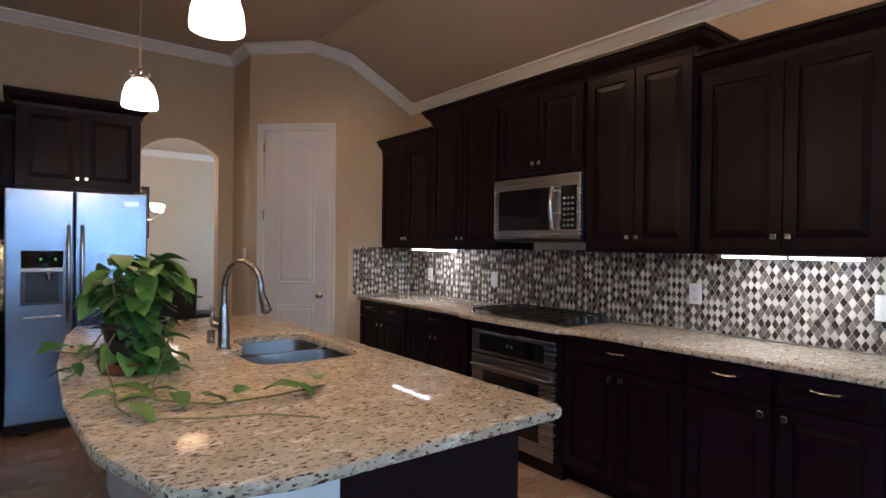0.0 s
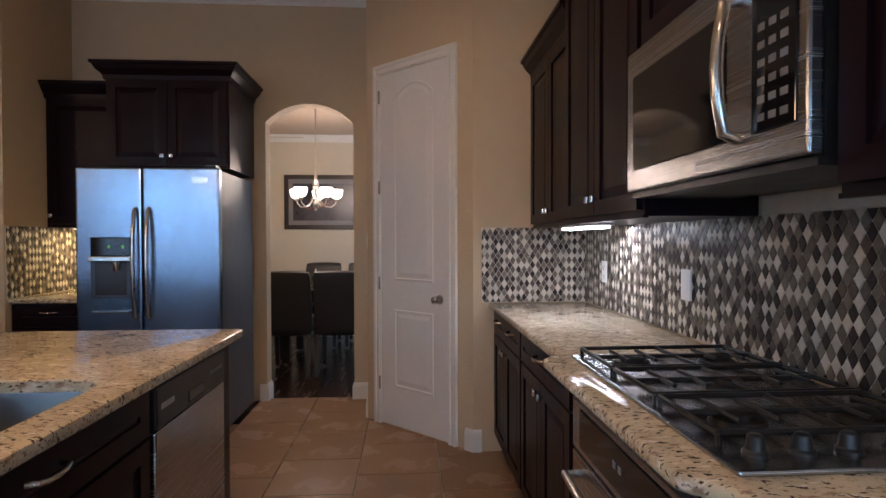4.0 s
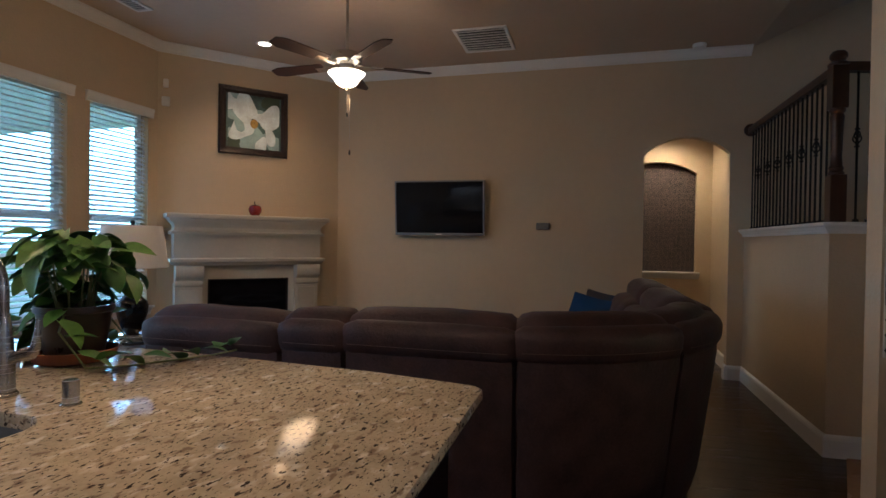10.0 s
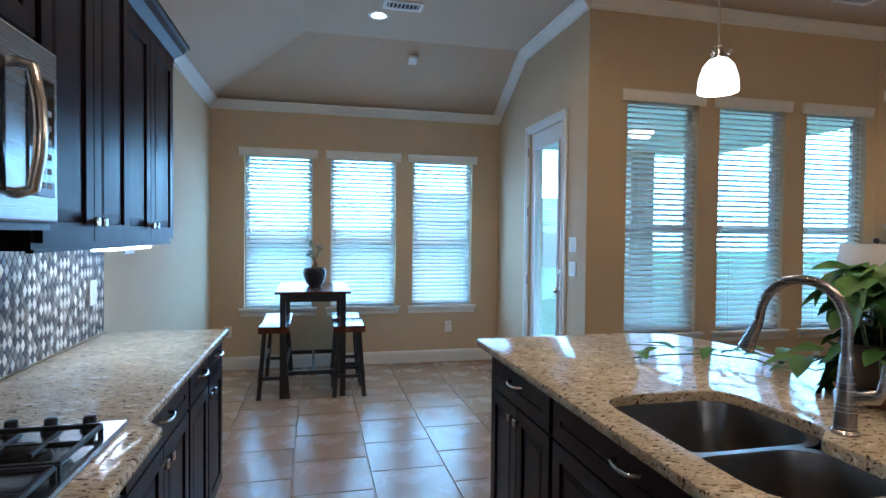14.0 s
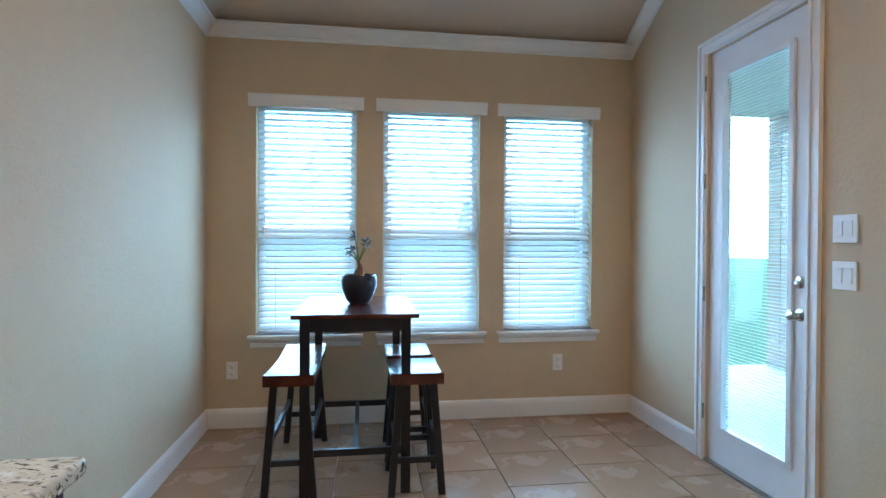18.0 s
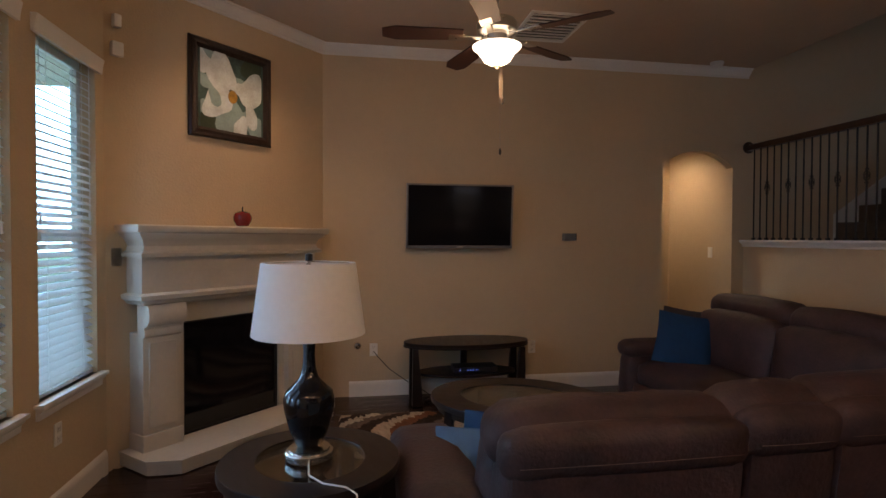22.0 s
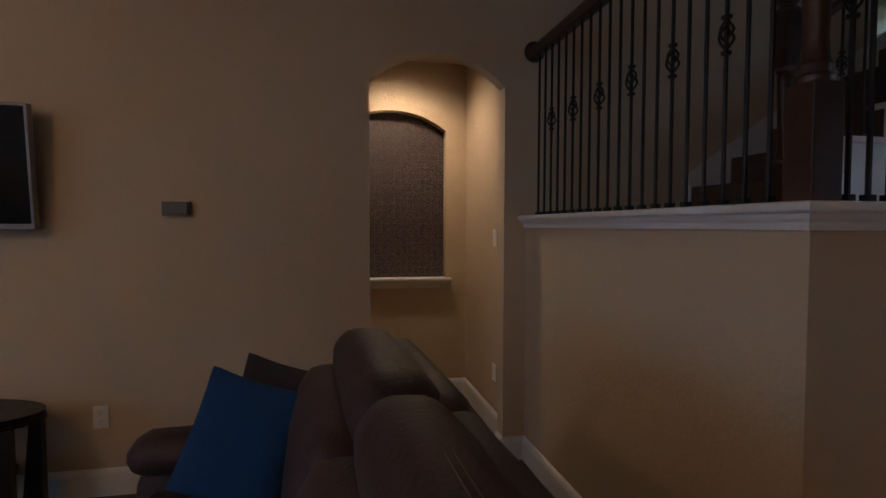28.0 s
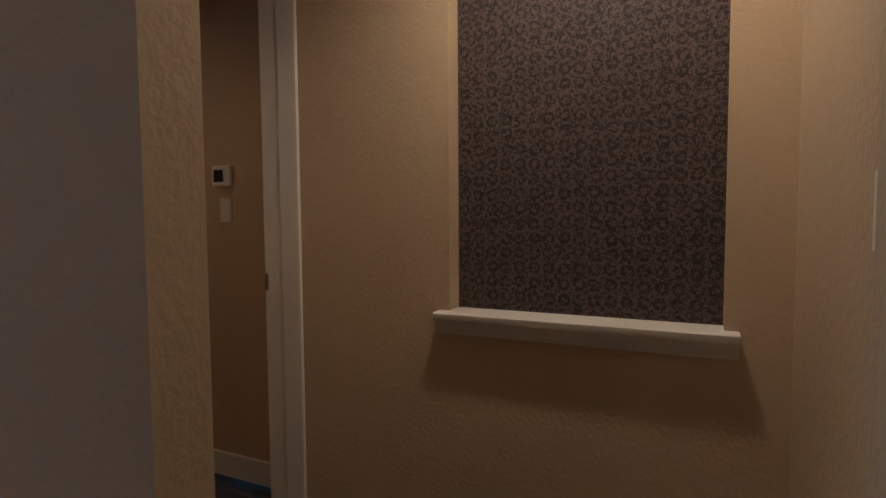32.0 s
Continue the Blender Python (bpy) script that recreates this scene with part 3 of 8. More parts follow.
for k in range(112):
    s = part("slat", ms, None, mb)
    s.location = (0, 0, 0.24 + 0.018 * k)
part("knob", moved(lathe(bmesh.new(), [(0.032, 0), (0.030, 0.008), (0.012, 0.012), (0.011, 0.030), (0.024, 0.040), (0.028, 0.052), (0.022, 0.064), (0.006, 0.068)], 20), pose(pw - 0.062, 0.02, 0.955, 90)), CHROME, bd, "round satin nickel knob", True)
part("deadbolt", moved(lathe(bmesh.new(), [(0.030, 0), (0.030, 0.010), (0.024, 0.014), (0.010, 0.016), (0.010, 0.030)], 20), pose(pw - 0.062, 0.02, 1.11, 90)), CHROME, bd, "", True)
for z in (0.25, 0.95, 1.62, 2.2):
    part("hinge", lathe(bmesh.new(), [(0.007, 0), (0.007, 0.09)], 10, (-0.004, -0.012, z)), BRONZE, bd)
part("threshold", B(0.0, pw, -0.01, 0.10, 0.0, 0.012), BRONZE, bd)


def plate(x, y, z, rz, kind, label=None, w=0.075):
    """A wall plate: 'outlet', 'switch', 'double', 'blank'."""
    lab = {"outlet": "white duplex wall outlet", "switch": "white rocker light switch", "double": "white double rocker light switch", "triple": "white triple rocker light switch", "blank": "blank white wall plate"}[kind]
    t = thing("wall_outlet" if kind == "outlet" else "light_switch" if kind != "blank" else "wall_plate", label or lab + " on the wall", "outlet" if kind == "outlet" else "switch" if kind != "blank" else "wall plate", x, y, z, rz)
    ww = w * {"double": 1.6, "triple": 2.9}.get(kind, 1)
    part("cover", B(-ww / 2, ww / 2, -0.007, 0.0, -0.06, 0.06, bev=0.003), OUTLET, t)
    if kind == "outlet":
        for dz in (-0.026, 0.026):
            part("socket", B(-0.017, 0.017, -0.0095, -0.006, dz - 0.017, dz + 0.017, bev=0.004), OUTLET, t)
            for dx in (-0.007, 0.007):
                part("slot", B(dx - 0.0012, dx + 0.0012, -0.0100, -0.0090, dz - 0.002, dz + 0.008), BLACK, t)
            part("slot", B(-0.0025, 0.0025, -0.0100, -0.0090, dz - 0.012, dz - 0.007), BLACK, t)
    elif kind != "blank":
        for dx in {"double": (-0.024, 0.024), "triple": (-0.047, 0.0, 0.047)}.get(kind, (0,)):
            part("rocker", B(dx - 0.016, dx + 0.016, -0.0110, -0.006, -0.033, 0.033, bev=0.002), OUTLET, t)
    return t


plate(XD + 0.001, -0.046, 1.357, 90, "double")
plate(XD + 0.001, -0.046, 1.157, 90, "double")
plate(0.40, YL + 0.001, 0.37, 180, "outlet")
plate(1.17, YN + 0.001, 0.397, 180, "outlet")
plate(3.52, YN + 0.001, 0.397, 180, "outlet")
plate(-1.62, YL + 0.001, 0.44, 180, "outlet")
plate(XT + 0.001, 3.489, 0.41, 90, "outlet")
plate(XT + 0.001, 1.93, 0.43, 90, "outlet")
plate(-4.127, 5.789, 1.335, 0, "switch")
plate(-4.127, 5.789, 0.40, 0, "outlet")
plate(2.299, 5.78, 1.29, -90, "switch")
plate(W - 0.001, 0.585, 1.356, -90, "triple", w=0.0575)
plate(-2.8, 5.869, 0.34, 0, "outlet")
fdir = (FPB - FPA).normalized()
fn = Vector((fdir.y, -fdir.x, 0)) * -1
if fn.x < 0:
    fn = -fn
FANG = math.degrees(math.atan2(fdir.y, fdir.x)) + 180
q = FPA + fdir * 0.07
plate(q.x, q.y, 1.36, FANG, "switch", "white rocker switch beside the fireplace")
for px, py, pz, rz, kd in ((W - 0.013, 4.62, 1.12, -90, "outlet"), (W - 0.013, 3.73, 1.12, -90, "blank"), (W - 0.013, 2.03, 1.13, -90, "outlet"), (W - 0.013, 1.15, 1.13, -90, "switch")):
    plate(px, py, pz, rz, kd)


def window(name, x0, x1, z0, z1, y, slats, label, tilt=0.5):
    """A single-hung window seen from +y, with frame, two panes, blind, valance and sill."""
    t = thing(name, label, "window", 0, y, 0, kind="structure")
    w = x1 - x0
    zm = z0 + (z1 - z0) * 0.44
    bm = bmesh.new()
    for a in ((x0, x0 + 0.045, z0, z1), (x1 - 0.045, x1, z0, z1), (x0 + 0.045, x1 - 0.045, z0, z0 + 0.05), (x0 + 0.045, x1 - 0.045, z1 - 0.045, z1), (x0 + 0.045, x1 - 0.045, zm - 0.025, zm + 0.03)):
        box(bm, a[0], a[1], -0.125, -0.085, a[2], a[3])
    part("window_frame", bm, TRIM, t)
    for a, b in ((z0 + 0.05, zm - 0.025), (zm + 0.03, z1 - 0.045)):
        g = part("pane", B(x0 + 0.045, x1 - 0.045, -0.107, -0.101, a, b), GLASS, t); g.visible_shadow = False
    part("window_sill", sill_mesh(x0 - 0.05, x1 + 0.05, z0), TRIM, t)
    bl = thing("window_blind", "white two-inch horizontal window blind, slats open", "blind", 0, y, 0, group="white window blinds")
    part("valance", val_mesh(x0 - 0.05, x1 + 0.05, z1), TRIM, bl)
    part("bottom_rail", B(x0 + 0.012, x1 - 0.012, -0.070, -0.020, z0 + 0.006, z0 + 0.028, bev=0.004), SLAT, bl)
    n = slats
    sb = bmesh.new()
    prof = [(-0.025, -0.0035), (-0.012, 0.0), (0.0, 0.0012), (0.012, 0.0), (0.025, -0.0035)]
    top = [[sb.verts.new((x, d, u + 0.0014 - d * tilt)) for d, u in prof] for x in (x0 + 0.012, x1 - 0.012)]
    bot = [[sb.verts.new((x, d, u - 0.0014 - d * tilt)) for d, u in prof] for x in (x0 + 0.012, x1 - 0.012)]
    for k in range(4):
        sb.faces.new((top[0][k], top[0][k + 1], top[1][k + 1], top[1][k])); sb.faces.new((bot[0][k], bot[0][k + 1], bot[1][k + 1], bot[1][k]))
    for r in (0, 1):
        sb.faces.new(top[r] + bot[r][::-1])
    sb.faces.new((top[0][0], bot[0][0], bot[1][0], top[1][0])); sb.faces.new((top[0][4], bot[0][4], bot[1][4], top[1][4]))
    me = as_mesh("slat", sb, SLAT)
    for k in range(n):
        s = part("slat", me, None, bl)
        s.location = (0, -0.045, z0 + 0.055 + (z1 - z0 - 0.13) * k / (n - 1))
    for x in (x0 + 0.13, x1 - 0.13):
        part("ladder_cord", B(x - 0.001, x + 0.001, -0.0205, -0.0185, z0 + 0.02, z1 - 0.03), SLAT, bl)
    for x, zz in ((x0 + 0.045, zm + 0.02), (x0 + 0.052, zm + 0.11), (x1 - 0.05, zm - 0.01), (x1 - 0.058, zm + 0.07)):
        part("cord_tassel", lathe(bmesh.new(), [(0.003, 0.045), (0.006, 0.04), (0.008, 0.0), (0.005, -0.004)], 8, (x, -0.014, zz)), OUTLET if x < (x0 + x1) / 2 else SLAT, bl)
        part("pull_cord", B(x - 0.0008, x + 0.0008, -0.0148, -0.0132, zz + 0.04, z1 - 0.03), SLAT, bl)
    return t


def sill_mesh(x0, x1, z):
    bm = B(x0, x1, -0.085, 0.048, z - 0.022, z, bev=0.004)
    prism(bm, [(x0 + 0.015, 0.0, z - 0.022), (x0 + 0.015, 0.036, z - 0.022), (x0 + 0.015, 0.030, z - 0.04), (x0 + 0.015, 0.016, z - 0.052), (x0 + 0.015, 0.014, z - 0.085), (x0 + 0.015, 0.0, z - 0.085)], (x1 - x0 - 0.03, 0, 0))
    return bm


def val_mesh(x0, x1, z):
    return prism(bmesh.new(), [(x0, 0.003, z - 0.045), (x0, 0.022, z - 0.045), (x0, 0.024, z - 0.02), (x0, 0.028, z + 0.005), (x0, 0.034, z + 0.03), (x0, 0.034, z + 0.042), (x0, 0.003, z + 0.042)], (x1 - x0, 0, 0))


for k, (a, b, c, e) in enumerate(NW):
    window("window_%d" % (k + 1), a, b, c, e, YN, 36, "white single-hung nook window with blind", 0.65)
for k, (a, b, c, e) in enumerate(LW):
    window("window_%d" % (k + 4), a, b, c, e, YL, 42, "tall white single-hung living room window with blind")

# ---- kitchen ----
def raised(bm, x0, x1, z0, z1, y=0.0, t=0.02, fr=0.055):
    """A framed door or drawer front with a raised field, its face towards -y."""
    grid_wall(bm, (x0, x1), (z0, z1), [(x0 + fr, x1 - fr, z0 + fr, z1 - fr)], lambda u, k, z: (u, y - t + k, z), t)
    bmesh.ops.bevel(bm, geom=[e for e in bm.edges if e.is_manifold and e.calc_face_angle(0) > 1.0], offset=0.0025, segments=1, affect='EDGES')
    return bm


def raised_field(x0, x1, z0, z1, y=0.0, t=0.02, fr=0.055):
    bm = bmesh.new()
    g = 0.004
    u0, u1, w0, w1 = x0 + fr, x1 - fr, z0 + fr, z1 - fr
    s = min(0.035, (u1 - u0) * 0.22, (w1 - w0) * 0.22)
    o = [bm.verts.new(p) for p in ((u0, y - t + 0.011, w0), (u1, y - t + 0.011, w0), (u1, y - t + 0.011, w1), (u0, y - t + 0.011, w1))]
    i = [bm.verts.new(p) for p in ((u0 + s, y - t + g, w0 + s), (u1 - s, y - t + g, w0 + s), (u1 - s, y - t + g, w1 - s), (u0 + s, y - t + g, w1 - s))]
    for k in range(4):
        bm.faces.new((o[k], o[(k + 1) % 4], i[(k + 1) % 4], i[k]))
    bm.faces.new(i)
    return bm


def knob(parent, x, z, y=-0.02):
    bm = lathe(bmesh.new(), [(0.0065, 0), (0.0065, 0.014)], 10)
    box(bm, -0.014, 0.014, -0.014, 0.014, 0.013, 0.026, 0.004)
    return part("knob", moved(bm, pose(x, y, z, 90)), CHROME, parent, "square satin nickel knob")


def pull(parent, x, z, y=-0.02, w=0.11):
    bm = tube(bmesh.new(), [(x - w / 2, y, z), (x - w / 2 + 0.006, y - 0.022, z), (x - w / 4, y - 0.028, z - 0.003), (x, y - 0.030, z - 0.004), (x + w / 4, y - 0.028, z - 0.003), (x + w / 2 - 0.006, y - 0.022, z), (x + w / 2, y, z)], [0.007, 0.006, 0.005, 0.0055, 0.005, 0.006, 0.007], 8)
    return part("pull", bm, CHROME, parent, "curved satin nickel pull", True)


def front(parent, name, x0, x1, z0, z1, kind, side=0):
    ob = part(name, raised(bmesh.new(), x0 + 0.003, x1 - 0.003, z0, z1), CAB, parent)
    part("panel", raised_field(x0 + 0.003, x1 - 0.003, z0, z1), CAB, ob)
    if kind == "pull":
        pull(ob, (x0 + x1) / 2, (z0 + z1) / 2 + 0.022)
    elif kind == "low":
        knob(ob, x1 - 0.035 if side else x0 + 0.035, z1 - 0.045)
    elif kind == "up":
        knob(ob, x1 - 0.03 if side else x0 + 0.03, z0 + 0.06)
    return ob


def base_cabinet(w, doors=2, drawer=1, depth=0.62, label="dark espresso wood base cabinet with nickel knobs", h=0.875, low=None, flip=False):
    t = thing("base_cabinet", label, "cabinet", group="dark kitchen base cabinets")
    bm = B(0.0, w, 0.0, depth, 0.10, low or h)
    if low:
        box(bm, 0.0, w, 0.0, 0.012, low, h)
    box(bm, 0.0, w, 0.06, depth, 0.0, 0.10)
    part("body", bm, CAB, t)
    top = h - 0.008
    zd = top - (0.135 if drawer else 0.0)
    for k in range(drawer):
        front(t, "drawer", 0.01 + k * (w - 0.02) / drawer, 0.01 + (k + 1) * (w - 0.02) / drawer, zd + 0.006, top, "pull")
    for k in range(doors):
        front(t, "door", 0.01 + k * (w - 0.02) / doors, 0.01 + (k + 1) * (w - 0.02) / doors, 0.12, zd - 0.004, "low", 1 if (doors == 2 and k == 0) or (doors == 1 and not flip) else 0)
    return t


CROWN = [(0.0, -0.03), (0.012, -0.03), (0.016, 0.0), (0.05, 0.035), (0.062, 0.062), (0.075, 0.066), (0.075, 0.085), (0.0, 0.085)]


def wall_cabinet(w, z0, z1, doors=2, depth=0.33, crown=True, label="dark espresso wood wall cabinet with nickel knobs", left=True, right=True):
    t = thing("wall_cabinet", label, "cabinet", group="dark kitchen wall cabinets")
    part("body", B(0, w, 0, depth, z0, z1), CAB, t)
    for k in range(doors):
        front(t, "door", 0.012 + k * (w - 0.024) / doors, 0.012 + (k + 1) * (w - 0.024) / doors, z0 + 0.02, z1 - 0.03, "up", 1 if (doors == 2 and k == 0) else 0)
    if crown:
        path = ([(0, depth, z1)] if left else []) + [(0, -0.004, z1), (w, -0.004, z1)] + ([(w, depth, z1)] if right else [])
        part("crown_moulding", sweep_profile(bmesh.new(), path, [(-o, u) for o, u in CROWN]), CAB, t)
    part("light_rail", B(0.0, w, -0.006, 0.012, z0 - 0.005, z0 + 0.004), CAB, t)
    return t


XF = W - 0.575       # front of the range-side cabinets
# lower run, from the pantry wall towards the nook
def along(t, x, y, rz=-90):
    t.matrix_basis = pose(x, y, 0, 0, 0, rz)
    return t


along(base_cabinet(0.79, 2, 2, 0.55), XF + 0.02, YP - 0.004)
along(base_cabinet(0.79, 2, 1, 0.55), XF + 0.02, YP - 0.797)
along(base_cabinet(0.745, 2, 1, 0.55), XF + 0.02, 2.535)
along(base_cabinet(0.395, 1, 1, 0.55), XF + 0.02, 1.787)
along(base_cabinet(0.385, 1, 1, 0.55, flip=True), XF + 0.02, 1.389)

# upper run
XU = W - 0.33
along(wall_cabinet(0.86, 1.37, 2.30, 2, 0.325, left=False, right=False), XU, YP - 0.004)
along(wall_cabinet(0.81, 1.37, 2.43, 2, 0.365, right=False), XU - 0.04, YP - 0.866)
along(wall_cabinet(0.765, 1.865, 2.43, 2, 0.365, left=False, right=False, label="short dark espresso cabinet above the microwave"), XU - 0.04, 3.307)
along(wall_cabinet(0.685, 1.37, 2.43, 2, 0.365, left=False), XU - 0.04, 2.540)
along(wall_cabinet(0.80, 1.37, 2.30, 2, 0.325, left=False), XU, 1.853)

# counters
def counter(name, pts, z, label, th=0.032, bev=0.010, sub=None):
    bm = prism(bmesh.new(), [(x, y, z - th) for x, y in pts], (0, 0, th))
    es = [e for e in bm.edges if abs(e.verts[0].co.z - e.verts[1].co.z) < 1e-5]
    bmesh.ops.bevel(bm, geom=es, offset=bev, segments=3, affect='EDGES', profile=0.5)
    return solid(name, bm, GRAN, label, "countertop", smooth=True)


def rounded(pts, r, seg=5):
    """Round the corners of a closed outline."""
    out = []
    n = len(pts)
    for i in range(n):
        p, a, b = Vector(pts[i]), Vector(pts[i - 1]), Vector(pts[(i + 1) % n])
        rr = r[i] if isinstance(r, (list, tuple)) else r
        if rr <= 0:
            out.append(tuple(p)); continue
        u, v = (a - p).normalized(), (b - p).normalized()
        ang = u.angle(v) / 2
        s = min(rr / math.tan(ang), (a - p).length * 0.49, (b - p).length * 0.49)
        p0, p1 = p + u * s, p + v * s
        for k in range(seg + 1):
            q = k / seg
            out.append(tuple((1 - q) ** 2 * p0 + 2 * q * (1 - q) * p + q * q * p1))
    return out


CF = W - 0.605
cpts = rounded([(W - 0.012, YP - 0.002), (CF, YP - 0.002), (CF, 3.47), (CF - 0.06, 3.40), (CF - 0.06, 2.53), (CF, 2.46), (CF, 0.99), (W - 0.012, 0.99)], [0, 0, 0.02, 0.03, 0.03, 0.02, 0.02, 0], 4)
counter("granite_countertop", cpts, 0.915, "speckled beige granite countertop along the range wall")

# wall oven below the cooktop
mat("key_print", (0.18, 0.18, 0.18), 0.5)
ov = thing("oven", "stainless steel built-in oven below the cooktop", "oven", XF + 0.02, 3.395, 0, -90)
part("body", B(0, 0.85, 0.0, 0.55, 0.0, 0.875), CAB, ov)
part("control_panel", B(0.05, 0.80, -0.030, 0.0, 0.655, 0.812, bev=0.006), STEEL, ov)
part("display", B(0.13, 0.72, -0.034, -0.028, 0.675, 0.79, bev=0.003), BLACKG, ov)
part("door", B(0.05, 0.80, -0.030, 0.0, 0.09, 0.645, bev=0.006), STEEL, ov)
part("window", B(0.17, 0.68, -0.034, -0.028, 0.18, 0.54, bev=0.003), BLACKG, ov)
part("handle", tube(bmesh.new(), [(0.08, -0.03, 0.575), (0.09, -0.065, 0.58), (0.25, -0.078, 0.587), (0.425, -0.082, 0.589), (0.60, -0.078, 0.587), (0.76, -0.065, 0.58), (0.77, -0.03, 0.575)], 0.012, 10), CHROME, ov, "curved steel bar handle", True)
for k, x in enumerate((0.40, 0.435)):
    part("display_digit", B(x, x + 0.018, -0.0355, -0.0335, 0.728, 0.746), bpy.data.materials["key_print"], ov)

# gas cooktop
ck = thing("cooktop", "stainless gas cooktop with black iron grates", "cooktop", 3.385, 2.945, 0.915)
part("tray", B(-0.27, 0.26, -0.45, 0.45, 0.001, 0.012, bev=0.005), STEEL, ck)
for cx, cy in ((-0.13, 0.30), (0.13, 0.30), (0.0, 0.03), (-0.13, -0.22), (0.13, -0.22)):
    bm = lathe(bmesh.new(), [(0.055, 0.012), (0.05, 0.022), (0.036, 0.024), (0.034, 0.034), (0.028, 0.038)], 20, (cx, cy, 0))
    part("burner", bm, IRON, ck, "", True)
for y0, y1 in ((0.17, 0.43), (-0.09, 0.15), (-0.34, -0.11)):
    bm = bmesh.new()
    for x in (-0.24, 0.0, 0.23):
        tube(bm, [(x, y0, 0.034), (x, y1, 0.034)], 0.0065, 6)
    for y in (y0, (y0 + y1) / 2, y1):
        tube(bm, [(-0.24, y, 0.035), (0.23, y, 0.035)], 0.0065, 6)
    for x in (-0.24, 0.23):
        for y in (y0, y1):
            tube(bm, [(x, y, 0.012), (x, y, 0.034)], 0.0065, 6)
    for x in (-0.17, -0.09, 0.09, 0.17):
        tube(bm, [(x, (y0 + y1) / 2 - 0.07, 0.038), (x, (y0 + y1) / 2 + 0.07, 0.038)], 0.006, 6)
    part("grate", bm, IRON, ck)
for k in range(5):
    part("knob", lathe(bmesh.new(), [(0.022, 0.012), (0.022, 0.018), (0.017, 0.022), (0.014, 0.045), (0.010, 0.048)], 14, (-0.20 + k * 0.085, -0.385, 0)), BLACK, ck, "black burner control knob", True)

# microwave
mw = thing("microwave", "stainless steel over-the-range microwave", "microwave", W - 0.40, 3.300, 0, -90)
part("body", B(0, 0.76, 0.0, 0.395, 1.435, 1.855), BLACK, mw)
part("door", B(0.0, 0.76, -0.030, -0.002, 1.44, 1.852, bev=0.006), STEEL, mw)
part("window", B(0.05, 0.52, -0.034, -0.027, 1.50, 1.775, bev=0.003), BLACKG, mw)
part("keypad", B(0.61, 0.735, -0.034, -0.027, 1.50, 1.775, bev=0.003), BLACKG, mw)
for r in range(6):
    for c in range(3):
        part("key", B(0.632 + c * 0.032, 0.652 + c * 0.032, -0.0352, -0.0335, 1.52 + r * 0.034, 1.534 + r * 0.034), bpy.data.materials["key_print"], mw)
part("handle", tube(bmesh.new(), [(0.565, -0.03, 1.50), (0.565, -0.062, 1.51), (0.565, -0.074, 1.58), (0.565, -0.078, 1.64), (0.565, -0.074, 1.70), (0.565, -0.062, 1.77), (0.565, -0.03, 1.78)], 0.013, 10), CHROME, mw, "curved vertical steel handle", True)
part("badge", B(0.36, 0.40, -0.0315, -0.0295, 1.455, 1.475), CHROME, mw)
part("vent_grille", B(0.0, 0.76, -0.012, 0.30, 1.422, 1.438), BLACK, mw)

# island
isl = rounded([(1.885, 4.095), (0.825, 4.092), (0.755, 3.75), (0.685, 3.0), (0.672, 2.4), (0.70, 1.90), (0.80, 1.545), (1.02, 1.475), (1.868, 1.475)], [0.04, 0.05, 0.5, 0.6, 0.6, 0.5, 0.15, 0.15, 0.05], 5)


def bowl_ring(x0, x1, y0, y1, r, n=6):
    out = []
    for cx, cy, a0 in ((x1 - r, y1 - r, 0), (x0 + r, y1 - r, 90), (x0 + r, y0 + r, 180), (x1 - r, y0 + r, 270)):
        for k in range(n + 1):
            a = radians(a0 + 90 * k / n)
            out.append((cx + r * math.cos(a), cy + r * math.sin(a)))
    return out


def top_with_hole(outer, hole, z, th):
    bm = bmesh.new()
    def loop(pts, zz):
        vs = [bm.verts.new((x, y, zz)) for x, y in pts]
        return vs, [bm.edges.new((vs[i], vs[(i + 1) % len(vs)])) for i in range(len(vs))]
    def inset(pts, d):
        c = Vector((sum(p[0] for p in pts) / len(pts), sum(p[1] for p in pts) / len(pts)))
        return [tuple(Vector(p) + (c - Vector(p)).normalized() * d) for p in pts]
    rings = []
    for pts, sg in ((outer, 1), (hole, -1)):
        prof = [(0.010, 0.0), (0.003, -0.003), (0.0, -0.010), (0.0, -th + 0.010), (0.003, -th + 0.003), (0.010, -th)] if sg == 1 else [(-0.004, 0.0), (0.0, -0.004), (0.0, -th)]
        rows = [[bm.verts.new((x, y, z + dz)) for x, y in inset(pts, d)] for d, dz in prof]
        n = len(pts)
        for a, b in zip(rows, rows[1:]):
            for k in range(n):
                bm.faces.new((a[k], a[(k + 1) % n], b[(k + 1) % n], b[k]))
        rings.append((rows[0], rows[-1]))
    for w in (0, 1):
        es = []
        for r in rings:
            vs = r[w]
            for k in range(len(vs)):
                e = bm.edges.get((vs[k], vs[(k + 1) % len(vs)]))
                es.append(e)
        bmesh.ops.triangle_fill(bm, use_beauty=True, edges=es)
    return bm


hole = rounded([(1.305, 2.51), (1.772, 2.51), (1.772, 3.232), (1.395, 3.232), (1.385, 2.95), (1.305, 2.89)], [0.12, 0.12, 0.12, 0.11, 0.04, 0.08], 6)
solid("island_countertop", top_with_hole(isl, hole, 0.915, 0.034), GRAN, "speckled beige granite island countertop with curved edge", "countertop", smooth=True)

sk = thing("sink", "stainless steel double bowl undermount sink in the island", "sink", 0, 0, 0)


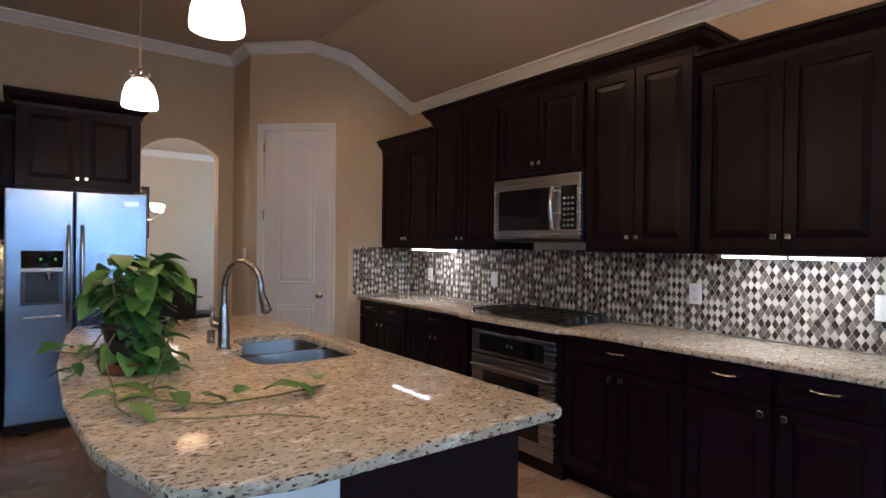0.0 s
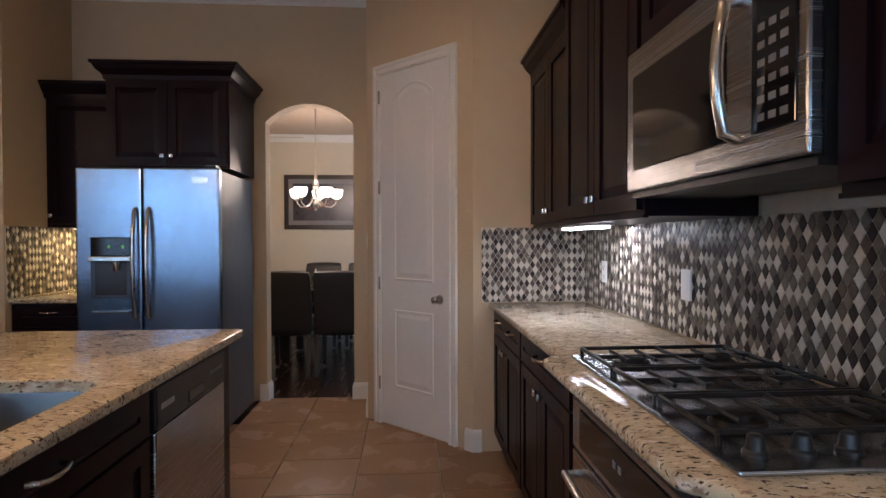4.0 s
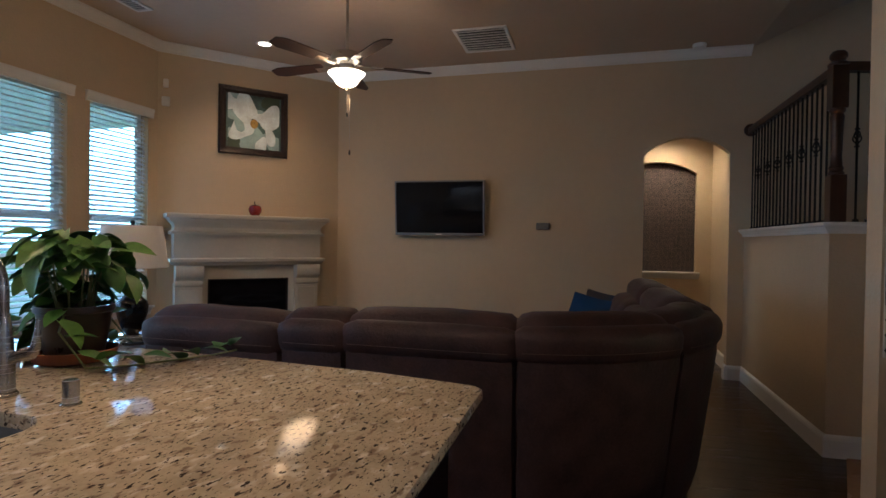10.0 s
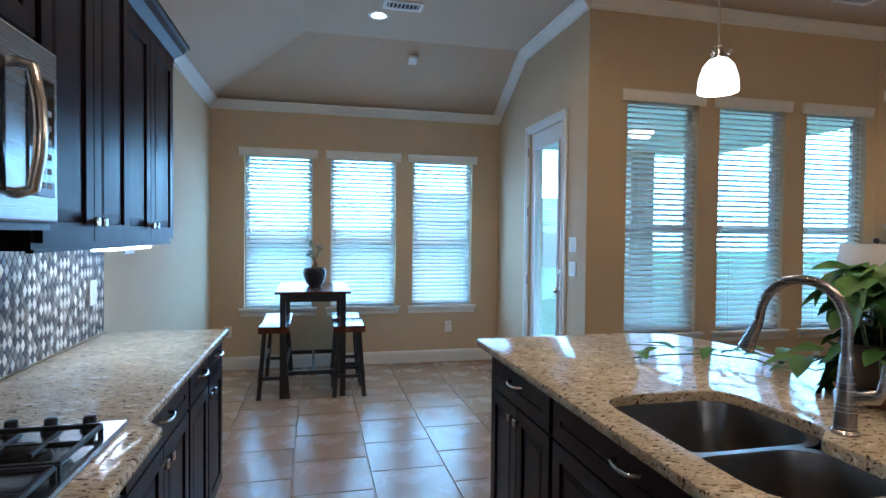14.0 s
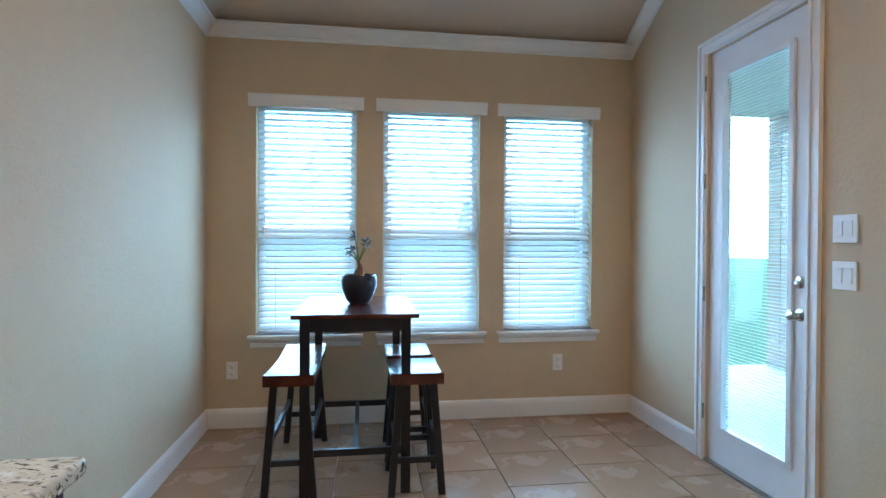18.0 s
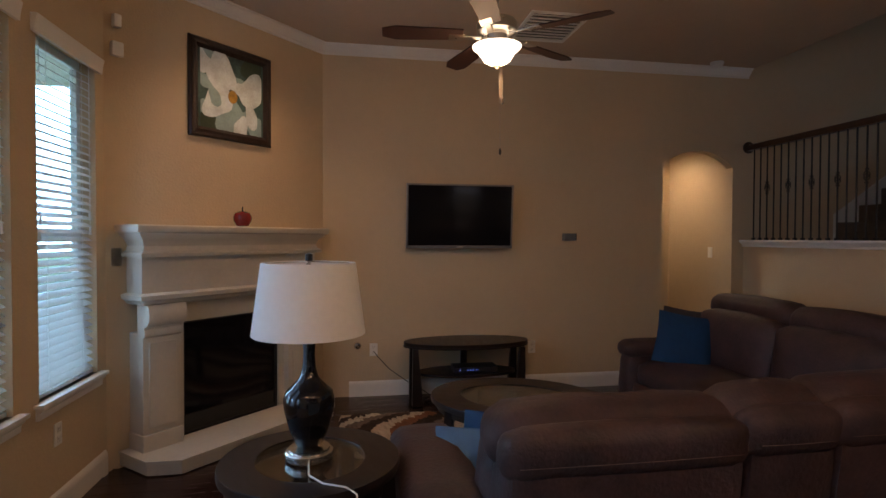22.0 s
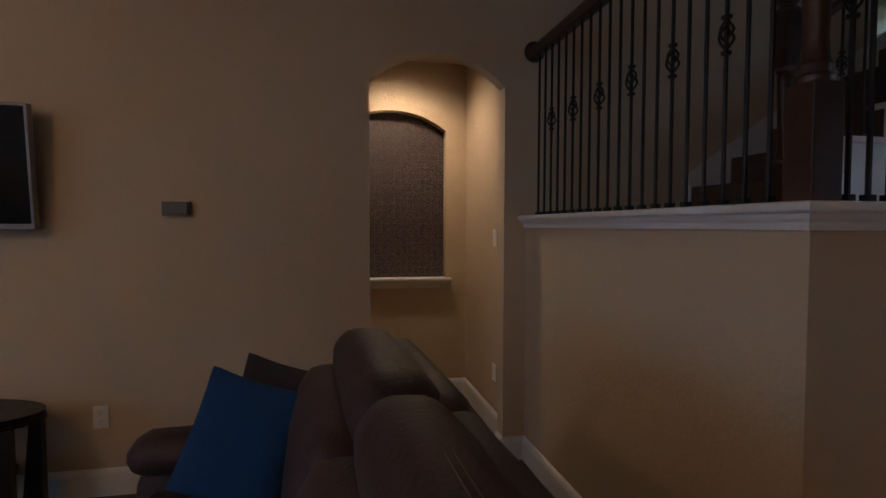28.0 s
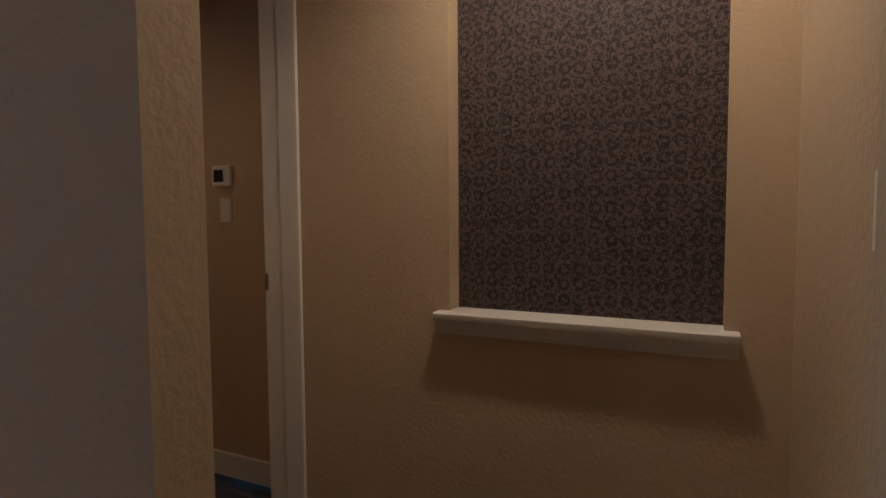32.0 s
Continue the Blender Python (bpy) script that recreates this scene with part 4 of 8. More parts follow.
def bowl(x0, x1, y0, y1, zt, depth, r):
    bm = bmesh.new()
    rings = [(0.0, 0.0, r), (0.004, -0.02, r), (0.012, -depth + 0.05, r * 0.9), (0.05, -depth, r * 0.7)]
    rows = []
    for ins, dz, rr in rings:
        rows.append([bm.verts.new((x, y, zt + dz)) for x, y in bowl_ring(x0 + ins, x1 - ins, y0 + ins, y1 - ins, rr)])
    n = len(rows[0])
    for a, b in zip(rows, rows[1:]):
        for k in range(n):
            bm.faces.new((a[k], a[(k + 1) % n], b[(k + 1) % n], b[k]))
    bm.faces.new(rows[-1])
    out = [bm.verts.new((x, y, zt)) for x, y in bowl_ring(x0 - 0.02, x1 + 0.02, y0 - 0.02, y1 + 0.02, r)]
    for k in range(n):
        bm.faces.new((rows[0][k], rows[0][(k + 1) % n], out[(k + 1) % n], out[k]))
    return bm


BOWLS = mat("satin_sink_steel", (0.22, 0.22, 0.225), 0.36, 1.0, 0.12, 5, 0.05, 140)
part("large_bowl", bowl(1.300, 1.775, 2.505, 2.895, 0.879, 0.21, 0.11), BOWLS, sk, "", True)
part("small_bowl", bowl(1.380, 1.775, 2.915, 3.237, 0.8785, 0.18, 0.10), BOWLS, sk, "", True)
for cx, cy, dz in ((1.56, 2.70, 0.672), (1.60, 3.08, 0.701)):
    part("drain", lathe(bmesh.new(), [(0.0, 0.001), (0.02, 0.002), (0.042, 0.004), (0.045, 0.0)], 20, (cx, cy, dz)), CHROME, sk, "", True)

fc = thing("faucet", "brushed nickel pull-down kitchen faucet beside the sink", "faucet", 1.292, 2.935, 0.915, -56)
part("base", lathe(bmesh.new(), [(0.033, 0), (0.033, 0.006), (0.027, 0.012), (0.025, 0.09), (0.020, 0.16), (0.0165, 0.20), (0.014, 0.21)], 20), STEEL, fc, "", True)
arc = [(0, 0, 0.20), (0, 0, 0.27)] + [(0.105 - 0.105 * math.cos(radians(a)), -0.02 * a / 180, 0.27 + 0.125 * math.sin(radians(a))) for a in range(12, 181, 12)] + [(0.218, -0.024, 0.25)]
part("spout", tube(bmesh.new(), arc, 0.0135, 12), STEEL, fc, "", True)
part("spray_head", tube(bmesh.new(), [(0.214, -0.0235, 0.26), (0.225, -0.025, 0.235), (0.245, -0.027, 0.185), (0.248, -0.027, 0.18)], [0.015, 0.017, 0.023, 0.018], 14), STEEL, fc, "", True)
part("lever", tube(bmesh.new(), [(0.0, 0.0, 0.085), (-0.035, 0.006, 0.10), (-0.062, 0.010, 0.108), (-0.074, 0.012, 0.122), (-0.078, 0.013, 0.16), (-0.080, 0.013, 0.195)], [0.015, 0.017, 0.019, 0.013, 0.008, 0.006], 10), STEEL, fc, "", True)
solid("soap_dispenser", lathe(bmesh.new(), [(0.024, 0), (0.024, 0.003), (0.0185, 0.005), (0.0185, 0.058), (0.016, 0.061)], 18), STEEL, "small nickel air gap cap beside the faucet", "sink accessory", pose(1.297, 3.16, 0.915), True)

# island cabinets face the range; a white panel closes the seating side
ib = thing("island_cabinet", "white painted island back panel and dark end panels", "cabinet")
part("back_panel", B(0.97, 1.03, 1.66, 4.02, 0.0, 0.882), TRIM, ib, "white painted panel on the seating side")
part("end_panel", B(1.03, 1.83, 1.64, 1.68, 0.0, 0.882), CAB, ib)
part("end_panel", B(1.03, 1.83, 4.005, 4.04, 0.0, 0.882), CAB, ib)
part("corner_post", B(0.95, 1.17, 1.575, 1.639, 0.0, 0.882, bev=0.004), TRIM, ib, "white painted corner post")
along(base_cabinet(0.66, 2, 1, 0.60), 1.83, 1.684, 90)
along(base_cabinet(0.94, 2, 1, 0.60, "dark espresso wood sink cabinet with nickel pull", 0.875, 0.65), 1.83, 2.349, 90)
part("filler", B(1.25, 1.83, 3.915, 4.004, 0.0, 0.882), CAB, ib)
dw = thing("dishwasher", "stainless steel dishwasher with black control strip", "dishwasher", 1.83, 3.293, 0, 90)
part("body", B(0.0, 0.62, 0.03, 0.60, 0.02, 0.87), BLACK, dw)
part("door", B(0.01, 0.61, -0.025, 0.03, 0.11, 0.735, bev=0.006), STEEL, dw)
part("control_panel", B(0.01, 0.61, -0.028, 0.03, 0.74, 0.865, bev=0.008), BLACK, dw)
part("handle", B(0.24, 0.38, -0.032, -0.02, 0.755, 0.795, bev=0.006), BLACKG, dw, "recessed black pocket handle")
part("toe_kick", B(0.01, 0.61, 0.04, 0.06, 0.0, 0.105), BLACK, dw)
for k in range(6):
    part("button", B(0.45 + 0.022 * k, 0.460 + 0.022 * k, -0.030, -0.027, 0.80, 0.812), bpy.data.materials["key_print"], dw)
part("badge", B(0.04, 0.13, -0.030, -0.027, 0.795, 0.812), mat("grey_print", (0.45, 0.45, 0.45), 0.5), dw, "pale maker's mark")

# refrigerator
FX, FY = 0.487, 5.29
fr = thing("refrigerator", "stainless steel side-by-side refrigerator with water dispenser", "refrigerator", FX, FY, 0)
part("body", B(0.006, 0.884, 0.075, 0.80, 0.02, 1.755, bev=0.006), GREYSIDE, fr, "textured dark grey side panels")
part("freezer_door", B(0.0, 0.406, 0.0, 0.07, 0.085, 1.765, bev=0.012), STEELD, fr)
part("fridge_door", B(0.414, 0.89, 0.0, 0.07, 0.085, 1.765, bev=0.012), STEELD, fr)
for x in (0.372, 0.456):
    part("handle", tube(bmesh.new(), [(x, 0.0, 0.795), (x, -0.026, 0.815), (x, -0.044, 0.95), (x, -0.050, 1.15), (x, -0.044, 1.34), (x, -0.026, 1.485), (x, 0.0, 1.505)], [0.011, 0.012, 0.013, 0.013, 0.013, 0.012, 0.011], 10), CHROME, fr, "long bowed steel handle", True)
part("dispenser_panel", B(0.085, 0.315, -0.008, 0.01, 1.235, 1.355, bev=0.004), BLACKG, fr)
part("dispenser_recess", B(0.085, 0.315, -0.004, 0.012, 0.965, 1.230, bev=0.003), mat("dispenser_grey", (0.07, 0.08, 0.10), 0.3, 0.6), fr)
part("dispenser_lip", B(0.080, 0.320, -0.030, 0.01, 1.198, 1.235, bev=0.008), CHROME, fr)
part("dispenser_cavity", B(0.11, 0.29, -0.0055, 0.012, 0.985, 1.195, bev=0.003), mat("dispenser_dark", (0.05, 0.06, 0.07), 0.25, 0.3), fr)
part("dispenser_spout", lathe(bmesh.new(), [(0.016, 0.0), (0.022, 0.03), (0.022, 0.06)], 14, (0.235, -0.012, 1.14)), CHROME, fr, "", True)
part("drip_tray", B(0.095, 0.305, -0.022, 0.01, 0.868, 0.885, bev=0.003), CHROME, fr)
for x in (0.185, 0.265):
    part("display_digit", B(x, x + 0.012, -0.0095, -0.0075, 1.285, 1.303), glow("green_led", (0.3, 1.0, 0.2), 0.35, (0, 0, 0)) if x < 0.2 else bpy.data.materials["green_led"], fr)
for ob in fr.children:
    if ob.name.split(".")[0] in ("dispenser_panel", "dispenser_recess", "dispenser_lip", "dispenser_cavity", "dispenser_spout", "drip_tray", "display_digit"):
        ob.scale, ob.location = (1.08, 1.0, 1.0), (0.001, 0.0, -0.035)
part("badge", B(0.725, 0.825, -0.004, 0.002, 1.665, 1.705), CHROME, fr, "small rectangular maker's plate")
part("toe_grille", B(0.01, 0.88, 0.05, 0.075, 0.015, 0.08), BLACK, fr)
for x in (0.12, 0.77):
    part("foot", lathe(bmesh.new(), [(0.03, 0), (0.03, 0.02)], 12, (x, 0.045, 0)), BLACK, fr)
part("hinge_cap", B(0.80, 0.87, 0.01, 0.10, 1.765, 1.785, bev=0.004), BLACK, fr)

along(wall_cabinet(0.820, 1.795, 2.425, 2, 0.605, label="dark espresso wood cabinet above the refrigerator"), 0.545, 5.56, 0)
along(wall_cabinet(0.565, 1.40, 2.36, 1, 0.325, right=False), -0.025, 5.84, 0)
along(base_cabinet(0.505, 1, 1, 0.69), -0.028, 5.47, 0)
counter("bar_countertop", [(-0.028, 5.44), (0.48, 5.44), (0.48, YF - 0.002), (-0.028, YF - 0.002)], 0.915, "speckled granite countertop of the small bar")

# ---- breakfast nook ----
PUBW = stretched("red_brown_top", (0.075, 0.022, 0.011), 0.22, 0, 4, 0.6, 4, 0.35, 4)
PUBB = mat("black_painted_wood", (0.010, 0.009, 0.010), 0.35, 0, 0.2, 8)


def leg(bm, x, y, z0, z1, s, dx=0.0, dy=0.0):
    a = [(x + dx - s, y + dy - s, z0), (x + dx + s, y + dy - s, z0), (x + dx + s, y + dy + s, z0), (x + dx - s, y + dy + s, z0)]
    b = [(x - s, y - s, z1), (x + s, y - s, z1), (x + s, y + s, z1), (x - s, y + s, z1)]
    va, vb = [bm.verts.new(p) for p in a], [bm.verts.new(p) for p in b]
    bm.faces.new(va[::-1]); bm.faces.new(vb)
    for k in range(4):
        bm.faces.new((va[k], va[(k + 1) % 4], vb[(k + 1) % 4], vb[k]))
    return bm


tb = thing("pub_table", "tall pub table with red-brown top and black legs", "table", 2.655, -1.25, 0)
part("tabletop", B(-0.32, 0.32, -0.49, 0.49, 0.905, 0.928, bev=0.005), PUBW, tb)
for a in ((-0.27, 0.27, -0.45, -0.43), (-0.27, 0.27, 0.43, 0.45)):
    part("apron", B(a[0], a[1], a[2], a[3], 0.835, 0.905), PUBB, tb)
for a in ((-0.27, -0.25), (0.25, 0.27)):
    part("apron", B(a[0], a[1], -0.43, 0.43, 0.835, 0.905), PUBB, tb)
for x in (-0.255, 0.255):
    for y in (-0.43, 0.43):
        part("leg", leg(bmesh.new(), x, y, 0, 0.905, 0.024), PUBB, tb)
for y in (-0.43, 0.43):
    part("stretcher", B(-0.235, 0.235, y - 0.011, y + 0.011, 0.20, 0.235), PUBB, tb)
part("stretcher", B(-0.012, 0.012, -0.42, 0.42, 0.205, 0.232), PUBB, tb)


def saddle(x0, x1, y0, y1, z, curve_y):
    """A dished seat; the dip runs across the given axis."""
    bm = bmesh.new()
    n = 10
    rows = []
    for k in range(n + 1):
        q = k / n
        s = (2 * q - 1)
        dip = 0.022 * (s * s)
        rows.append([(x0, y0 + (y1 - y0) * q, z - 0.02 + dip), (x1, y0 + (y1 - y0) * q, z - 0.02 + dip)] if curve_y else [(x0 + (x1 - x0) * q, y0, z - 0.02 + dip), (x0 + (x1 - x0) * q, y1, z - 0.02 + dip)])
    tp = [[bm.verts.new(p) for p in r] for r in rows]
    bt = [[bm.verts.new((p[0], p[1], z - 0.055)) for p in r] for r in rows]
    for a, b, c, d in zip(tp, tp[1:], bt, bt[1:]):
        bm.faces.new((a[0], a[1], b[1], b[0])); bm.faces.new((c[0], d[0], d[1], c[1]))
        bm.faces.new((a[0], b[0], d[0], c[0])); bm.faces.new((a[1], c[1], d[1], b[1]))
    bm.faces.new((tp[0][0], bt[0][0], bt[0][1], tp[0][1])); bm.faces.new((tp[-1][0], tp[-1][1], bt[-1][1], bt[-1][0]))
    return bm


def stool(x, y, wx, wy, name, label, curve_y=False):
    t = thing(name, label, "stool" if name == "saddle_stool" else "bench", x, y, 0, group="stools at the pub table" if name == "saddle_stool" else "")
    part("seat", saddle(-wx / 2, wx / 2, -wy / 2, wy / 2, 0.625, curve_y), PUBW, t, "dished red-brown wooden seat", True)
    for sx in (-1, 1):
        for sy in (-1, 1):
            part("leg", leg(bmesh.new(), sx * (wx / 2 - 0.05), sy * (wy / 2 - 0.04), 0, 0.575, 0.018, sx * 0.045, sy * 0.015), PUBB, t)
    for sy in (-1, 1):
        part("stretcher", B(-wx / 2 + 0.02, wx / 2 - 0.02, sy * (wy / 2 - 0.03) - 0.009, sy * (wy / 2 - 0.03) + 0.009, 0.165, 0.195), PUBB, t)
    for sx in (-1, 1):
        part("stretcher", B(sx * (wx / 2 - 0.025) - 0.009, sx * (wx / 2 - 0.025) + 0.009, -wy / 2 + 0.03, wy / 2 - 0.03, 0.255, 0.285), PUBB, t)
    return t


stool(2.985, -1.21, 0.25, 0.86, "bench", "red-brown saddle bench with black legs beside the table", True)
stool(2.345, -0.93, 0.27, 0.38, "saddle_stool", "red-brown saddle stool with black legs", True)
stool(2.345, -1.39, 0.27, 0.38, "saddle_stool", "red-brown saddle stool with black legs", True)

LEAF = mat("green_leaf", (0.055, 0.155, 0.030), 0.48, 0, 0.35, 12, 0.1, 60, spec=0.3)
LEAFD = mat("dark_green_leaf", (0.020, 0.055, 0.020), 0.4, 0, 0.3, 14)
STEM = mat("green_stem", (0.14, 0.16, 0.05), 0.5, 0, 0.2, 20)
SOIL = mat("potting_soil", (0.025, 0.017, 0.011), 0.95, 0, 0.4, 40, 0.8, 120)
TERRA = mat("terracotta", (0.19, 0.060, 0.028), 0.7, 0, 0.2, 8, 0.15, 60)
POTB = mat("dark_blue_glaze", (0.018, 0.022, 0.034), 0.3, 0, 0.2, 8)


def leaf_mesh(name, L, wd, fold=0.18, droop=0.25, material=None, heart=True):
    """A heart-shaped leaf with a midrib fold and a drooping tip, its stalk at the origin, pointing along +x."""
    bm = bmesh.new()
    n = 7
    mid, lf, rt = [], [], []
    for k in range(n + 1):
        q = k / n
        ww = wd * (math.sin(math.pi * min(1, q * 0.93 + 0.07)) ** 0.75) * (1 - 0.35 * q) * (1.0 if heart else 0.7)
        x = L * q
        z = -droop * L * q * q
        mid.append(bm.verts.new((x, 0, z)))
        lf.append(bm.verts.new((x - (0.12 * L if heart and k == 0 else 0), ww * 0.5, z + fold * ww)))
        rt.append(bm.verts.new((x - (0.12 * L if heart and k == 0 else 0), -ww * 0.5, z + fold * ww)))
    for k in range(n):
        bm.faces.new((mid[k], mid[k + 1], lf[k + 1], lf[k])); bm.faces.new((mid[k], rt[k], rt[k + 1], mid[k + 1]))
    return as_mesh(name, bm, material or LEAF, True)


bp = thing("bonsai_plant", "small bonsai with thick trunk in a dark blue pot", "potted plant", 2.645, -1.27, 0.928)
part("pot", lathe(bmesh.new(), [(0.055, 0.0), (0.075, 0.02), (0.102, 0.09), (0.108, 0.13), (0.102, 0.165), (0.095, 0.172), (0.090, 0.160), (0.0, 0.150)], 28), POTB, bp, "dark blue glazed round pot", True)
part("soil", lathe(bmesh.new(), [(0.0, 0.156), (0.091, 0.153)], 20), SOIL, bp)
part("trunk", tube(bmesh.new(), [(0, 0, 0.150), (0.0, 0.0, 0.185), (-0.008, 0.005, 0.22), (0.004, 0.002, 0.255)], [0.036, 0.030, 0.014, 0.009], 10), mat("bonsai_bark", (0.16, 0.085, 0.05), 0.8, 0, 0.3, 20, 0.4, 80), bp, "swollen brown trunk", True)
rng = random.Random(4)
lm = leaf_mesh("leaf", 0.042, 0.026, 0.15, 0.2, LEAFD, False)
for b in range(5):
    a = b * 1.3
    tip = Vector((math.cos(a) * 0.06 + (0.03 if b == 1 else 0), math.sin(a) * 0.05, 0.30 + 0.028 * b))
    part("branch", tube(bmesh.new(), [(0, 0, 0.245), tuple(tip * 0.6 + Vector((0, 0, 0.1))), tuple(tip)], [0.006, 0.004, 0.002], 6), STEM, bp)
    for k in range(10):
        l = part("leaf", lm, None, bp)
        q = rng.random()
        l.matrix_basis = Matrix.Translation(tip * (0.72 + 0.28 * q) + Vector((0, 0, 0.075 * (1 - q)))) @ Euler((rng.uniform(-0.6, 0.6), rng.uniform(-0.9, 0.3), rng.uniform(0, 6.28))).to_matrix().to_4x4()

# ---- pendants, plant and small kitchen things ----
SHADE_GLOW = glow("lit_white_glass", (1.0, 0.90, 0.76), 5.0, (0.9, 0.88, 0.84))


def pendant(x, y, zb):
    t = thing("pendant_light", "lit white glass pendant with scrolled nickel fitting", "pendant light", x, y, zb, group="island pendant lights")
    part("shade", lathe(bmesh.new(), [(0.076, 0.0), (0.079, 0.01), (0.074, 0.06), (0.060, 0.105), (0.038, 0.132), (0.022, 0.140), (0.018, 0.137), (0.036, 0.128), (0.056, 0.10), (0.070, 0.058), (0.072, 0.004)], 28), SHADE_GLOW, t, "bell-shaped lit white glass shade", True)
    part("cap", lathe(bmesh.new(), [(0.030, 0.132), (0.028, 0.145), (0.014, 0.152), (0.010, 0.185), (0.014, 0.19), (0.008, 0.20)], 18), CHROME, t, "", True)
    for k in range(3):
        a = radians(120 * k + 25)
        pts = [(0.010, 0.195), (0.012, 0.172), (0.024, 0.158), (0.040, 0.153), (0.050, 0.160), (0.050, 0.171), (0.042, 0.174), (0.038, 0.167)]
        part("scroll", tube(bmesh.new(), [(r * math.cos(a), r * math.sin(a), z) for r, z in pts], 0.0032, 6), CHROME, t, "", True)
    part("rod", lathe(bmesh.new(), [(0.005, 0.19), (0.005, CZ - zb - 0.02)], 10), CHROME, t)
    part("canopy", lathe(bmesh.new(), [(0.062, CZ - zb), (0.060, CZ - zb - 0.012), (0.02, CZ - zb - 0.03), (0.006, CZ - zb - 0.035)], 24), CHROME, t, "", True)
    lamp("pendant_lamp", 'POINT', 14, WARM, pose(x, y, zb - 0.02), 0.12)
    return t


pendant(1.02, 3.37, 2.03)
pendant(1.03, 2.12, 2.02)

# trailing pothos in a dark pot on a clay saucer
px, py = 0.915, 2.735
PL = thing("pothos_plant", "leafy trailing pothos in a dark pot on a saucer", "potted plant", px, py, 0.915)
part("saucer", lathe(bmesh.new(), [(0.085, 0.0), (0.115, 0.006), (0.128, 0.040), (0.124, 0.042), (0.108, 0.012), (0.0, 0.010)], 28), TERRA, PL, "round terracotta saucer", True)
part("pot", lathe(bmesh.new(), [(0.075, 0.011), (0.085, 0.02), (0.108, 0.16), (0.115, 0.165), (0.115, 0.185), (0.106, 0.185), (0.100, 0.165), (0.0, 0.160)], 28), mat("dark_pot_glaze", (0.030, 0.020, 0.018), 0.3, 0, 0.25, 8), PL, "dark brown glazed pot", True)
part("soil", lathe(bmesh.new(), [(0.0, 0.168), (0.101, 0.164)], 20), SOIL, PL)
rng = random.Random(11)
lms = [leaf_mesh("leaf", L, wd, 0.16, dr, m) for L, wd, dr, m in ((0.105, 0.085, 0.30, LEAF), (0.085, 0.065, 0.15, LEAF), (0.070, 0.052, 0.35, mat("mid_green_leaf", (0.038, 0.115, 0.024), 0.48, 0, 0.35, 12, spec=0.3)), (0.12, 0.095, 0.42, mat("light_green_leaf", (0.10, 0.21, 0.045), 0.48, 0, 0.4, 9, spec=0.3)))]


def put_leaf(p, yaw, pitch, roll=0.0, k=None, parent=PL):
    over = p.x * -0.906 + p.y * -0.42 - 0.035
    if over > 0 and p.z > 0.045:
        p = p + Vector((0.906, 0.42, 0)) * over * 0.85
        yaw = yaw + 1.2
    l = part("leaf", lms[rng.randrange(4) if k is None else k], None, parent)
    s = rng.uniform(0.72, 1.12)
    l.matrix_basis = Matrix.Translation(p) @ Euler((roll, pitch, yaw)).to_matrix().to_4x4() @ Matrix.Diagonal((s, s, s, 1))
    return l


for k in range(150):
    a = rng.uniform(0, 2 * math.pi)
    h = rng.random()
    if math.cos(a - 0.7) > -0.1:
        if rng.random() < 0.35:
            continue
        h = 0.5 + 0.5 * h
    r = 0.04 + (0.095 if math.cos(a - 0.7) > -0.1 else 0.125) * math.sqrt(rng.random()) * (0.65 + 0.5 * math.sin(math.pi * min(1, h * 0.95)))
    if math.cos(a + 2.37) > 0.2:
        r *= 0.62
    p = Vector((r * math.cos(a), r * math.sin(a), 0.17 + 0.25 * h * (1.1 - r * 1.2)))
    put_leaf(p, a + rng.uniform(-0.7, 0.7), rng.uniform(-0.35, 0.75), rng.uniform(-0.4, 0.4))
for k in range(26):
    a = rng.uniform(0, 2 * math.pi)
    tip = Vector((0.14 * math.cos(a), 0.14 * math.sin(a), 0.20 + 0.16 * rng.random()))
    part("stem", tube(bmesh.new(), [(0.05 * math.cos(a), 0.05 * math.sin(a), 0.165), tuple(tip * 0.55 + Vector((0, 0, 0.14))), tuple(tip)], 0.0028, 5), STEM, PL)
for k in range(46):
    a = rng.uniform(-2.9, -0.75)
    r = rng.uniform(0.075, 0.125)
    put_leaf(Vector((r * math.cos(a), r * math.sin(a), rng.uniform(0.05, 0.22))), a + rng.uniform(-0.6, 0.6), rng.uniform(0.1, 0.9), rng.uniform(-0.4, 0.4))
